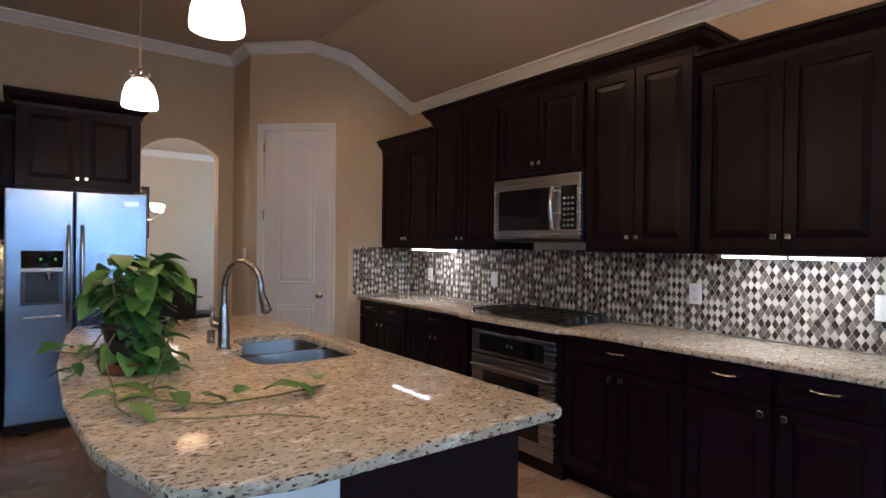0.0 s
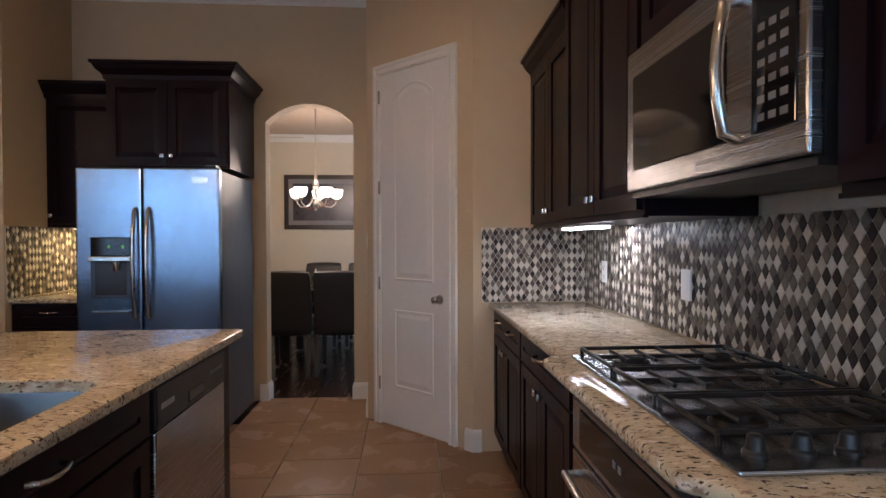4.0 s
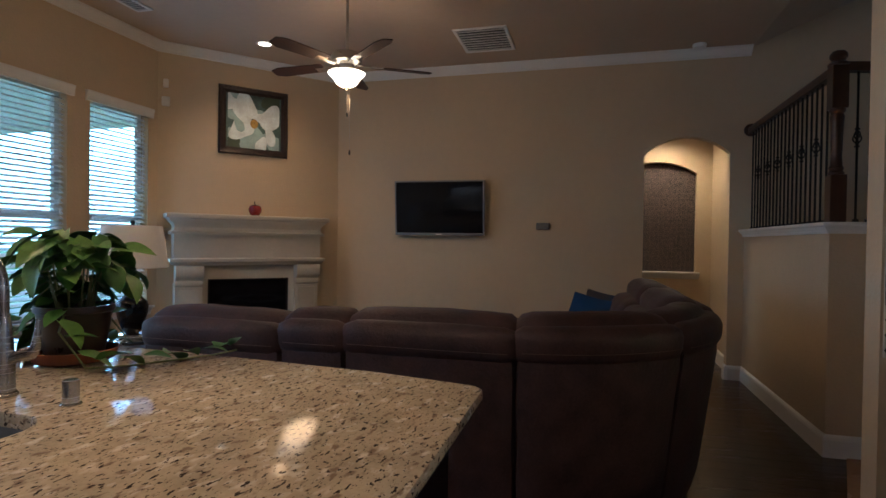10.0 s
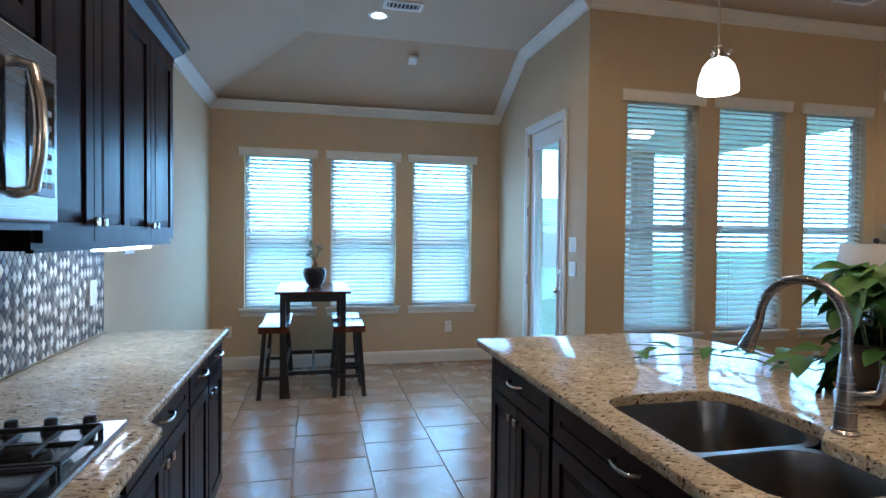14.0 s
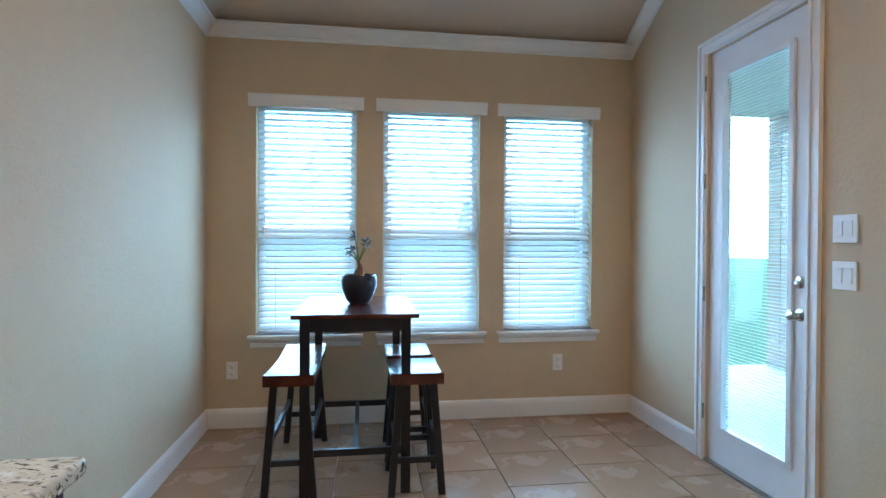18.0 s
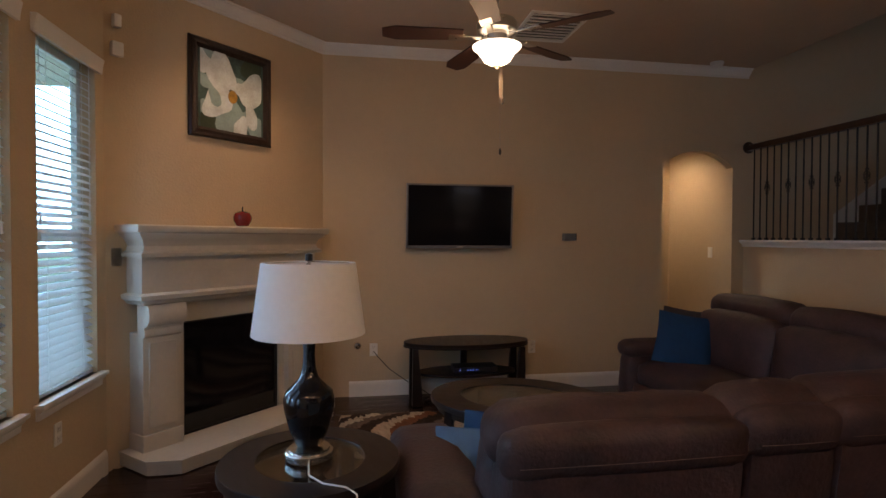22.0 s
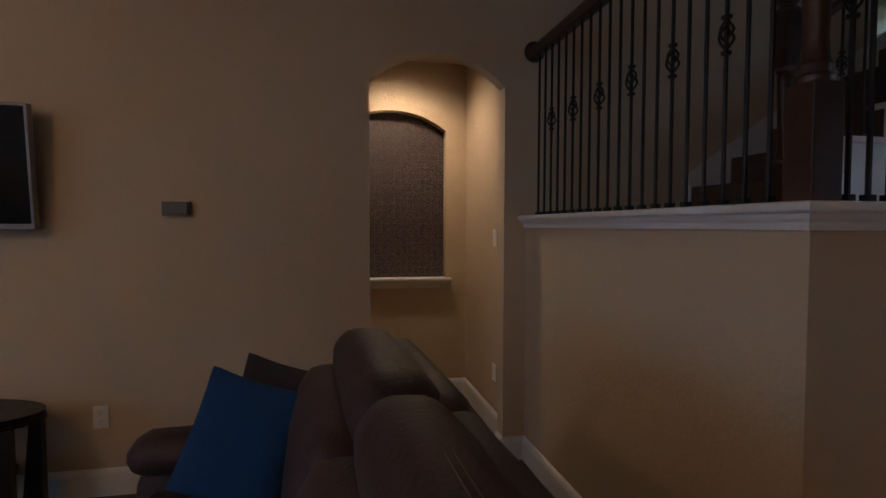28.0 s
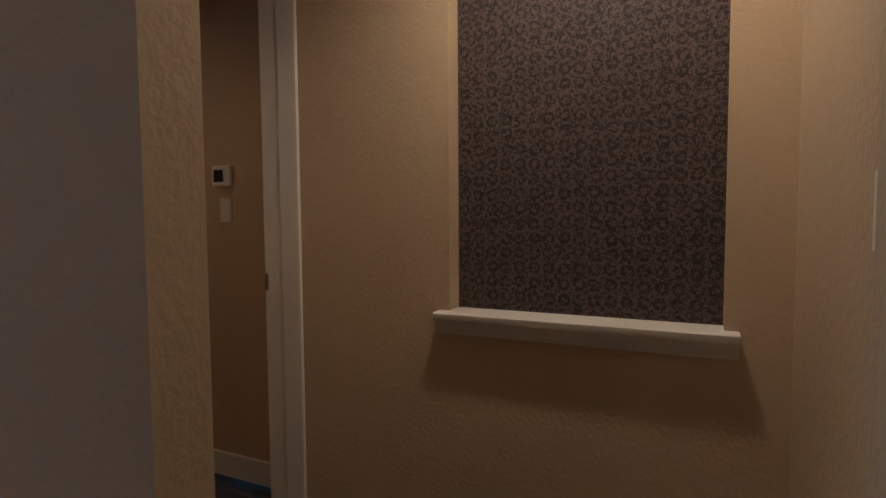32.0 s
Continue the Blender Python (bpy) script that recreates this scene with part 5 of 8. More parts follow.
# runners lying on the stone
for run in ([(0.08, 0.05, 0.17), (0.15, 0.11, 0.12), (0.13, 0.19, 0.015), (0.05, 0.27, 0.012), (-0.06, 0.34, 0.012), (-0.16, 0.40, 0.012), (-0.23, 0.45, 0.020)],
            [(0.05, -0.06, 0.17), (0.08, -0.16, 0.10), (0.0, -0.34, 0.012), (-0.03, -0.54, 0.012), (0.10, -0.68, 0.012), (0.28, -0.69, 0.012), (0.45, -0.66, 0.012)],
            [(-0.06, -0.05, 0.17), (-0.12, -0.14, 0.09), (-0.11, -0.34, 0.012), (-0.13, -0.55, 0.012), (-0.11, -0.68, 0.012)],
            [(-0.09, 0.02, 0.16), (-0.16, 0.05, 0.05), (-0.19, -0.02, 0.012), (-0.23, -0.10, 0.010)]):
    part("runner", tube(bmesh.new(), run, 0.0032, 6), STEM, PL)
    pts = [Vector(p) for p in run]
    for i in range(1, len(pts)):
        for q in (0.35, 0.85):
            p = pts[i - 1].lerp(pts[i], q)
            d = pts[i] - pts[i - 1]
            put_leaf(p + Vector((0, 0, 0.025)), math.atan2(d.y, d.x) + rng.choice((-1, 1)) * rng.uniform(0.5, 1.3), rng.uniform(-0.5, 0.35), rng.uniform(-0.3, 0.3))
part("cut_vine", tube(bmesh.new(), [(0.30, -0.95, 0.006), (0.18, -0.86, 0.014), (0.06, -0.80, 0.010), (-0.06, -0.72, 0.008)], 0.0025, 5), STEM, PL)

# under-cabinet light strips
STRIP = glow("cool_white_tube", (0.92, 0.97, 1.0), 18.0)
for y0, y1, e in ((4.55, 3.98, 4.2), (1.76, 1.48, 1.3), (1.45, 1.17, 1.3)):
    t = thing("under_cabinet_light", "lit cool white strip under the wall cabinet", "cabinet light", W - 0.25, (y0 + y1) / 2, 1.37, group="under-cabinet lights")
    h = abs(y1 - y0) / 2
    part("housing", B(-0.035, 0.035, -h - 0.02, h + 0.02, -0.012, 0.0), OUTLET, t)
    part("tube", B(-0.026, 0.026, -h, h, -0.024, -0.0125, bev=0.004), STRIP, t)
    lamp("strip_lamp", 'AREA', e, (0.90, 0.96, 1.0), look((W - 0.25, (y0 + y1) / 2, 1.340), (W - 0.16, (y0 + y1) / 2, 0)), 0.05, 2 * h)
t = thing("under_cabinet_light", "lit warm strip under the bar cabinet", "cabinet light", 0.24, 6.04, 1.40, group="under-cabinet lights")
part("housing", B(-0.20, 0.20, -0.03, 0.03, -0.012, 0.0), OUTLET, t)
part("tube", B(-0.18, 0.18, -0.024, 0.024, -0.016, -0.0125), glow("warm_tube", (1.0, 0.80, 0.45), 12.0), t)
lamp("bar_strip_lamp", 'AREA', 6, (1.0, 0.78, 0.36), look((0.24, 6.04, 1.38), (0.24, 6.10, 0)), 0.36, 0.05)

# ---- living room ----


def soft(x0, x1, y0, y1, z0, z1, r, bulge=0.0, cuts=(8, 6, 5), wob=0.0, seed=0.0):
    """A stuffed box: rounded edges, swollen faces and slight creases."""
    bm = bmesh.new()
    c = Vector(((x0 + x1) / 2, (y0 + y1) / 2, (z0 + z1) / 2))
    h = Vector(((x1 - x0) / 2, (y1 - y0) / 2, (z1 - z0) / 2))
    r = min(r, h.x, h.y, h.z) * 0.999
    nx, ny, nz = cuts
    vs = {}
    def v(i, j, k):
        key = (i, j, k)
        if key not in vs:
            u = Vector((2 * i / nx - 1, 2 * j / ny - 1, 2 * k / nz - 1))
            u = Vector([math.sin(a * math.pi / 2) * 0.35 + a * 0.65 for a in u])
            p = Vector((u.x * h.x, u.y * h.y, u.z * h.z))
            q = Vector([max(-(h[t] - r), min(h[t] - r, p[t])) for t in range(3)])
            d = p - q
            if d.length > 1e-6:
                p = q + d.normalized() * r
            sw = [(1 - u.y ** 2) * (1 - u.z ** 2), (1 - u.x ** 2) * (1 - u.z ** 2), (1 - u.x ** 2) * (1 - u.y ** 2)]
            p = p + Vector([bulge * sw[t] * (1 if u[t] > 0.999 else -1 if u[t] < -0.999 else 0) for t in range(3)])
            if wob:
                p = p * (1 + wob * noise.noise((p + c) * 7 + Vector((seed, 0, 0))) / max(0.2, p.length))
            vs[key] = bm.verts.new(c + p)
        return vs[key]
    for i in range(nx):
        for j in range(ny):
            for k in (0, nz):
                bm.faces.new((v(i, j, k), v(i + 1, j, k), v(i + 1, j + 1, k), v(i, j + 1, k)))
    for i in range(nx):
        for k in range(nz):
            for j in (0, ny):
                bm.faces.new((v(i, j, k), v(i + 1, j, k), v(i + 1, j, k + 1), v(i, j, k + 1)))
    for j in range(ny):
        for k in range(nz):
            for i in (0, nx):
                bm.faces.new((v(i, j, k), v(i, j + 1, k), v(i, j + 1, k + 1), v(i, j, k + 1)))
    return bm


# sectional sofa: s runs along the back, u from the back towards the seat's front
SX, SR, SY = 0.065, 1.05, 4.0


def bend(bm):
    for p in bm.verts:
        s, u, z = p.co
        u += 0.13 * max(0.0, 0.9 - z) * (1.0 if u < 0.5 else 0.4)
        if s < SY:
            x, y = SX - u, s
        elif s < SY + SR * math.pi / 2:
            a = (s - SY) / SR
            x, y = SX - SR + (SR - u) * math.cos(a), SY + (SR - u) * math.sin(a)
        else:
            e = s - SY - SR * math.pi / 2
            x, y = SX - SR - e, SY + SR - u - 0.05 * e
        p.co = (x, y, z)
    return bm


STITCH = mat("tan_thread", (0.13, 0.085, 0.065), 0.7)
S5 = SY + SR * math.pi / 2
SOFA = thing("sectional_sofa", "dark brown leather reclining sectional sofa with stitched cushions", "sofa")


def seat_unit(s0, s1, n, console=False, dz=0.0):
    g = 0.004
    c = (n, 6, 6)
    part("base", bend(soft(s0 + g, s1 - g, 0.16, 0.88, 0.04, 0.36, 0.03, 0, (n, 4, 3))), LEATH, SOFA, "", True)
    part("back_panel", bend(soft(s0 + g, s1 - g, 0.0, 0.24, 0.07, 0.872 + dz, 0.03, 0.006, c, 0.006, s0)), LEATH, SOFA, "", True)
    part("headrest_back", bend(soft(s0 - 0.012, s1 + 0.012, -0.006, 0.12, 0.80 + dz, 0.965 + dz, 0.055, 0.008, c, 0.010, s0 * 4)), LEATH, SOFA, "", True)
    part("headrest", bend(soft(s0 - 0.030, s1 + 0.030, 0.055, 0.30, 0.80 + dz, 1.005 + dz, 0.095, 0.014, (n, 8, 8), 0.012, s0 * 3)), LEATH, SOFA, "padded leather headrest with pale stitching", True)
    if console:
        part("console_top", bend(soft(s0 + g, s1 - g, 0.25, 0.92, 0.36, 0.60, 0.03, 0.004, (4, 6, 4))), LEATH, SOFA, "storage console between two seats", True)
    else:
        part("back_cushion", bend(soft(s0 + g, s1 - g, 0.18, 0.41, 0.44, 0.875 + dz, 0.06, 0.03, c, 0.012, s0 * 2)), LEATH, SOFA, "", True)
        part("seat_cushion", bend(soft(s0 + g, s1 - g, 0.30, 0.94, 0.30, 0.49, 0.07, 0.022, (n, 8, 5), 0.010, s0 * 5)), LEATH, SOFA, "", True)
    part("footrest", bend(soft(s0 + g, s1 - g, 0.87, 0.955, 0.06, 0.31, 0.03, 0.012, (n, 3, 4))), LEATH, SOFA, "", True)
    for u, z in ((0.168, 1.007), (0.184, 1.007)):
        line = [Vector((s0 + 0.10 + (s1 - s0 - 0.20) * k / n, u, z + dz + 0.012 * math.sin(math.pi * (0.08 + 0.84 * k / n)))) for k in range(n + 1)]
        part("seam", bend(tube(bmesh.new(), line, 0.0016, 5)), STITCH, SOFA, "pale stitched seam")
    for s in (s0 + 0.075, s1 - 0.075):
        line = [Vector((s, 0.178 - 0.112 * math.cos(math.pi * k / 10), 0.905 + dz + 0.096 * math.sin(math.pi * k / 10) ** 0.7)) for k in range(11)]
        part("seam", bend(tube(bmesh.new(), line, 0.0015, 5)), STITCH, SOFA, "pale stitched seam")
    line = [Vector((s0 + 0.03 + (s1 - s0 - 0.06) * k / n, -0.0085 - 0.005 * math.sin(math.pi * k / n), 0.862 + dz)) for k in range(n + 1)]
    part("seam", bend(tube(bmesh.new(), line, 0.0015, 5)), STITCH, SOFA, "pale stitched seam")


seat_unit(2.17, 2.955, 9, False, -0.045)
seat_unit(2.955, 3.285, 5, True, -0.020)
seat_unit(3.285, 4.075, 9, False, -0.008)
seat_unit(4.075, 4.90, 12)
seat_unit(4.90, S5, 10)
seat_unit(S5, S5 + 0.80, 9, False, 0.015)
seat_unit(S5 + 0.80, S5 + 1.60, 9, False, 0.03)
for s0, s1 in ((1.91, 2.17), (S5 + 1.60, S5 + 1.79)):
    part("armrest_side", bend(soft(s0, s1, 0.10, 0.97, 0.04, 0.54, 0.05, 0.01, (5, 9, 6), 0.008, s0)), LEATH, SOFA, "", True)
    part("armrest_pad", bend(soft(s0 - 0.015, s1 + 0.015, 0.20, 1.0, 0.50, 0.64, 0.068, 0.012, (6, 10, 5), 0.012, s0)), LEATH, SOFA, "rounded padded armrest", True)

BLUE = mat("blue_fabric", (0.013, 0.048, 0.125), 0.9, 0, 0.12, 20, 0.4, 300, 0.15)
CHAR = mat("charcoal_fabric", (0.045, 0.040, 0.045), 0.9, 0, 0.15, 20, 0.4, 300, 0.15)
LBLUE = mat("pale_blue_fabric", (0.07, 0.15, 0.28), 0.9, 0, 0.12, 20, 0.4, 300, 0.15)


def pillow(label, m, material, w=0.44):
    bm = soft(-w / 2, w / 2, -0.05, 0.05, -w / 2, w / 2, 0.012, 0.0, (10, 2, 10))
    for p in bm.verts:
        a, b = abs(p.co.x) * 2 / w, abs(p.co.z) * 2 / w
        k = (1 - a ** 3) * (1 - b ** 3)
        p.co.y = (p.co.y * (0.15 + 1.25 * k))
        p.co.x *= 1 - 0.07 * (1 - b * b); p.co.z *= 1 - 0.07 * (1 - a * a)
    return solid("throw_pillow", bm, material, label, "pillow", m, True, "throw pillows on the sofa")


pillow("square deep blue fabric throw pillow leaning on the armrest", pose(-2.44, 4.36, 0.675, -24, 8, 58), BLUE)
pillow("charcoal grey throw pillow behind a blue one", pose(-2.55, 4.47, 0.695, -20, 6, 54), CHAR)
pillow("pale blue fabric throw pillow on the sofa seat", pose(-0.54, 2.26, 0.55, -55, 0, 80), LBLUE)
pillow("square deep blue throw pillow on the sofa seat", pose(-0.75, 2.40, 0.545, -58, 0, 70), BLUE)

# wavy shag rug
RUGM = [mat(n, c, 0.98, 0, 0.3, 60, 1.0, 260, 0.05) for n, c in (("cream_shag", (0.42, 0.34, 0.24)), ("dark_brown_shag", (0.045, 0.028, 0.020)), ("rust_shag", (0.20, 0.085, 0.04)), ("taupe_shag", (0.15, 0.105, 0.075)))]
bm = bmesh.new()
rx0, rx1, ry0, ry1 = -3.02, -1.0, 1.62, 4.30
nxr, nyr = 60, 110
vs = {}
rr = random.Random(5)
for i in range(nxr + 1):
    for j in range(nyr + 1):
        e = min(i, nxr - i, j, nyr - j)
        vs[i, j] = bm.verts.new((rx0 + (rx1 - rx0) * i / nxr + rr.uniform(-0.010, 0.010), ry0 + (ry1 - ry0) * j / nyr + rr.uniform(-0.007, 0.007), 0.022 + rr.uniform(-0.006, 0.010) if e > 0 else -0.012))
for i in range(nxr):
    for j in range(nyr):
        f = bm.faces.new((vs[i, j], vs[i + 1, j], vs[i + 1, j + 1], vs[i, j + 1]))
        u, v2 = i / nxr, j / nyr
        w = v2 * 13.0 + 2.2 * math.sin(u * 5.2 + v2 * 2.3) + 0.5 * math.sin(u * 11 - v2 * 4)
        f.material_index = (0, 1, 0, 3, 1, 0, 2, 1, 3, 0)[int(w * 1.35) % 10]
me = as_mesh("area_rug", bm, RUGM)
tagged(part("area_rug", me, None), "shaggy rug with wavy brown, rust and cream bands", "rug")

# tables
DARKW = stretched("black_brown_wood", (0.014, 0.009, 0.008), 0.36, 0, 2, 8, 8, 0.16, 4, 0.3)
CLEAR = glass("table_glass", (0.45, 0.46, 0.44))


def oval_ring(bm, a, b, ia, ib, z0, z1, n=44):
    prof = [(1, z0 + 0.006), (1, z1 - 0.006), (0.985, z1), (0, z1 - 0.0), (0, z0), (0.985, z0)]
    rows = []
    for k in range(n):
        t = 2 * math.pi * k / n
        o = Vector((a * math.cos(t), b * math.sin(t), 0)); q = Vector((ia * math.cos(t), ib * math.sin(t), 0))
        rows.append([bm.verts.new(q.lerp(o, f) + Vector((0, 0, z))) for f, z in prof])
    for k in range(n):
        A, C = rows[k], rows[(k + 1) % n]
        for q in range(len(prof)):
            bm.faces.new((A[q], A[(q + 1) % 6], C[(q + 1) % 6], C[q]))
    return bm


def disc(a, b, z0, z1, n=44):
    return prism(bmesh.new(), [(a * math.cos(2 * math.pi * k / n), b * math.sin(2 * math.pi * k / n), z0) for k in range(n)], (0, 0, z1 - z0))


def oval_table(name, label, x, y, h, a, b, rz, shelf, z0=0.0):
    t = thing(name, label, "table", x, y, z0, rz)
    part("tabletop", oval_ring(bmesh.new(), a, b, a * 0.66, b * 0.60, h - 0.035, h), DARKW, t, "dark wooden oval rim", True)
    part("apron", oval_ring(bmesh.new(), a * 0.93, b * 0.92, a * 0.88, b * 0.87, h - 0.085, h - 0.036), DARKW, t, "", True)
    g = part("glass_inset", disc(a * 0.665, b * 0.605, h - 0.012, h - 0.004), CLEAR, t, "clear glass inset")
    g.visible_shadow = False
    if shelf:
        part("shelf", disc(a * 0.80, b * 0.80, 0.16, 0.18), DARKW, t)
    for sx in (-1, 1):
        for sy in (-1, 1):
            cx, cy = sx * a * 0.63, sy * b * 0.63
            bm = box(bmesh.new(), cx - 0.028, cx + 0.028, cy - 0.028, cy + 0.028, 0.0, h - 0.036, 0.006)
            for p in bm.verts:
                p.co.x += sx * 0.03 * (1 - p.co.z / h)
                p.co.y += sy * 0.03 * (1 - p.co.z / h)
            part("leg", bm, DARKW, t)
    return t


oval_table("coffee_table", "dark oval wooden coffee table with a glass inset", -1.84, 2.79, 0.43, 0.58, 0.47, 62, False, 0.032)
oval_table("end_table", "round dark wooden end table with a glass inset", -0.505, 1.568, 0.67, 0.33, 0.33, 20, True)

# table lamp
t = thing("table_lamp", "table lamp with black vase body and white shade", "lamp", -0.508, 1.563, 0.671)
t.scale = (1.0, 1.0, 0.97)
part("base", lathe(bmesh.new(), [(0.085, 0), (0.088, 0.004), (0.088, 0.026), (0.084, 0.030), (0.075, 0.031), (0.075, 0.040), (0.03, 0.044)], 32), CHROME, t, "polished nickel disc base", True)
part("body", lathe(bmesh.new(), [(0.035, 0.042), (0.050, 0.055), (0.072, 0.11), (0.090, 0.18), (0.094, 0.225), (0.088, 0.245), (0.086, 0.255), (0.060, 0.28), (0.034, 0.31), (0.024, 0.35), (0.021, 0.40), (0.024, 0.44), (0.020, 0.45)], 36), BLACKG, t, "glossy black glass vase body", True)
part("neck", lathe(bmesh.new(), [(0.024, 0.44), (0.024, 0.475), (0.014, 0.48), (0.012, 0.56), (0.008, 0.57), (0.006, 0.755)], 20), CHROME, t, "", True)
SHADEM = mat("white_linen_shade", (0.80, 0.78, 0.76), 0.9, 0, 0.03, 40, 0.15, 400, 0.1)
part("shade", lathe(bmesh.new(), [(0.205, 0.475), (0.207, 0.478), (0.172, 0.745), (0.170, 0.748), (0.168, 0.745), (0.203, 0.478), (0.205, 0.475)], 48, caps=False), SHADEM, t, "tapered white fabric shade", True)
part("finial", lathe(bmesh.new(), [(0.008, 0.752), (0.014, 0.756), (0.014, 0.780), (0.008, 0.784)], 16), BLACK, t, "small dark finial", True)
bm = bmesh.new()
for k in range(3):
    a = radians(120 * k)
    tube(bm, [(0.005 * math.cos(a), 0.005 * math.sin(a), 0.752), (0.168 * math.cos(a), 0.168 * math.sin(a), 0.742)], 0.0018, 5)
part("shade_spider", bm, CHROME, t)
solid("lamp_cord", tube(bmesh.new(), [(-0.44, 1.565, 0.677), (-0.33, 1.575, 0.676), (-0.26, 1.625, 0.676), (-0.225, 1.70, 0.674), (-0.20, 1.735, 0.66), (-0.185, 1.75, 0.50), (-0.16, 1.77, 0.10), (-0.12, 1.80, 0.006)], 0.0032, 6), OUTLET, "white electric cord running off the end table", "cord", None, True)

# fireplace on the diagonal wall, x along the wall and y out into the room
STONE = mat("cream_cast_stone", (0.56, 0.51, 0.42), 0.6, 0, 0.08, 4, 0.2, 60, 0.3)
fa = math.degrees(math.atan2(FPA.y - FPB.y, FPA.x - FPB.x))
FC = 1.035
FP = thing("fireplace", "cream cast-stone fireplace with mantel, corbels and raised hearth", "fireplace", FPB.x, FPB.y, 0, fa)


def ledge(hw, prof):
    """A moulding across the chimney breast that returns to the wall at both ends."""
    bm = bmesh.new()
    rows = []
    for o, z in prof:
        rows.append([bm.verts.new((FC + sx * (hw + o), yy, z)) for sx, yy in ((1, 0.003), (1, 0.17 + o), (-1, 0.17 + o), (-1, 0.003))])
    for a, b in zip(rows, rows[1:]):
        for k in range(4):
            bm.faces.new((a[k], a[(k + 1) % 4], b[(k + 1) % 4], b[k]))
    bm.faces.new(rows[0]); bm.faces.new(rows[-1])
    return bm


part("mantel_shelf", ledge(0.71, [(0.07, 1.36), (0.072, 1.385), (0.045, 1.40), (0.035, 1.43), (0.05, 1.47), (0.085, 1.50), (0.09, 1.515), (0.11, 1.52), (0.115, 1.53), (0.115, 1.56), (0.108, 1.568)]), STONE, FP, "stepped cream mantel shelf", True)
part("frieze", B(FC - 0.75, FC + 0.75, 0.003, 0.185, 1.11, 1.361), STONE, FP)
part("lower_moulding", ledge(0.71, [(0.02, 1.045), (0.045, 1.055), (0.055, 1.075), (0.075, 1.085), (0.08, 1.112), (0.07, 1.118), (0.03, 1.124)]), STONE, FP, "", True)
for sx in (-1, 1):
    c0, c1 = sorted((FC + sx * 0.475, FC + sx * 0.735))
    part("leg", B(c0, c1, 0.003, 0.165, 0.10, 0.86, bev=0.004), STONE, FP)
    part("leg_panel", B(c0 + 0.035, c1 - 0.035, 0.166, 0.180, 0.24, 0.80, bev=0.006), STONE, FP)
    part("plinth", B(c0 - 0.008, c1 + 0.008, 0.003, 0.182, 0.091, 0.20, bev=0.006), STONE, FP)
    prof = [(0.165, 0.83), (0.185, 0.845), (0.19, 0.87), (0.18, 0.89), (0.185, 0.905), (0.215, 0.915), (0.24, 0.95), (0.245, 0.99), (0.235, 1.03), (0.22, 1.05), (0.1, 1.05), (0.1, 0.83)]
    part("corbel", prism(bmesh.new(), [(c0, y, z) for y, z in prof], (c1 - c0, 0, 0)), STONE, FP, "scrolled stone corbel", True)
    s0, s1 = sorted((FC + sx * 0.42, FC + sx * 0.477))
    part("surround_side", B(s0, s1, 0.003, 0.11, 0.10, 1.05), STONE, FP)
part("surround_head", B(FC - 0.421, FC + 0.421, 0.003, 0.11, 0.90, 1.05), STONE, FP)
bm = box(bmesh.new(), FC - 0.42, FC + 0.42, 0.003, 0.010, 0.092, 0.902)
for a in ((FC - 0.42, FC - 0.40), (FC + 0.40, FC + 0.42)):
    box(bm, a[0], a[1], 0.01, 0.09, 0.092, 0.902)
box(bm, FC - 0.40, FC + 0.40, 0.01, 0.09, 0.885, 0.902)
box(bm, FC - 0.40, FC + 0.40, 0.01, 0.09, 0.092, 0.11)
part("firebox", bm, mat("sooty_black_metal", (0.006, 0.006, 0.006), 0.7, 0, 0.3, 10), FP, "black metal firebox")
part("glass_front", B(FC - 0.399, FC + 0.399, 0.078, 0.082, 0.112, 0.884), BLACKG, FP, "dark glass front")
part("hearth", prism(bmesh.new(), [(FC - 0.80, 0.003, 0.0), (FC - 0.80, 0.36, 0.0), (FC - 0.68, 0.47, 0.0), (FC + 0.66, 0.47, 0.0), (FC + 0.80, 0.32, 0.0), (FC + 0.80, 0.003, 0.0)], (0, 0, 0.07)), STONE, FP, "raised cream hearth slab")
part("hearth_lip", prism(bmesh.new(), [(FC - 0.81, 0.003, 0.0705), (FC - 0.81, 0.365, 0.0705), (FC - 0.685, 0.482, 0.0705), (FC + 0.665, 0.482, 0.0705), (FC + 0.81, 0.325, 0.0705), (FC + 0.81, 0.003, 0.0705)], (0, 0, 0.022)), STONE, FP)


def on_fp(s, out, z):
    """A point s along the fireplace wall from the window corner, out from it."""
    m = pose(FPB.x, FPB.y, 0, 0, 0, fa)
    return m @ Vector(((FPA - FPB).length - s, out, z))


q = on_fp(0.92, 0.15, 1.568)
ap = thing("apple_ornament", "dark red glass apple ornament on the mantel", "ornament", q.x, q.y, q.z)
part("apple", lathe(bmesh.new(), [(0.025, 0.0), (0.045, 0.008), (0.066, 0.045), (0.068, 0.075), (0.055, 0.105), (0.03, 0.118), (0.008, 0.108)], 28), mat("red_glass", (0.20, 0.012, 0.010), 0.10, 0, 0.3, 6, coat=0.5), ap, "", True)
part("stem", tube(bmesh.new(), [(0, 0, 0.105), (0.004, 0.0, 0.13), (0.018, 0.004, 0.155)], [0.006, 0.006, 0.004], 8), BLACK, ap, "dark curved stem", True)

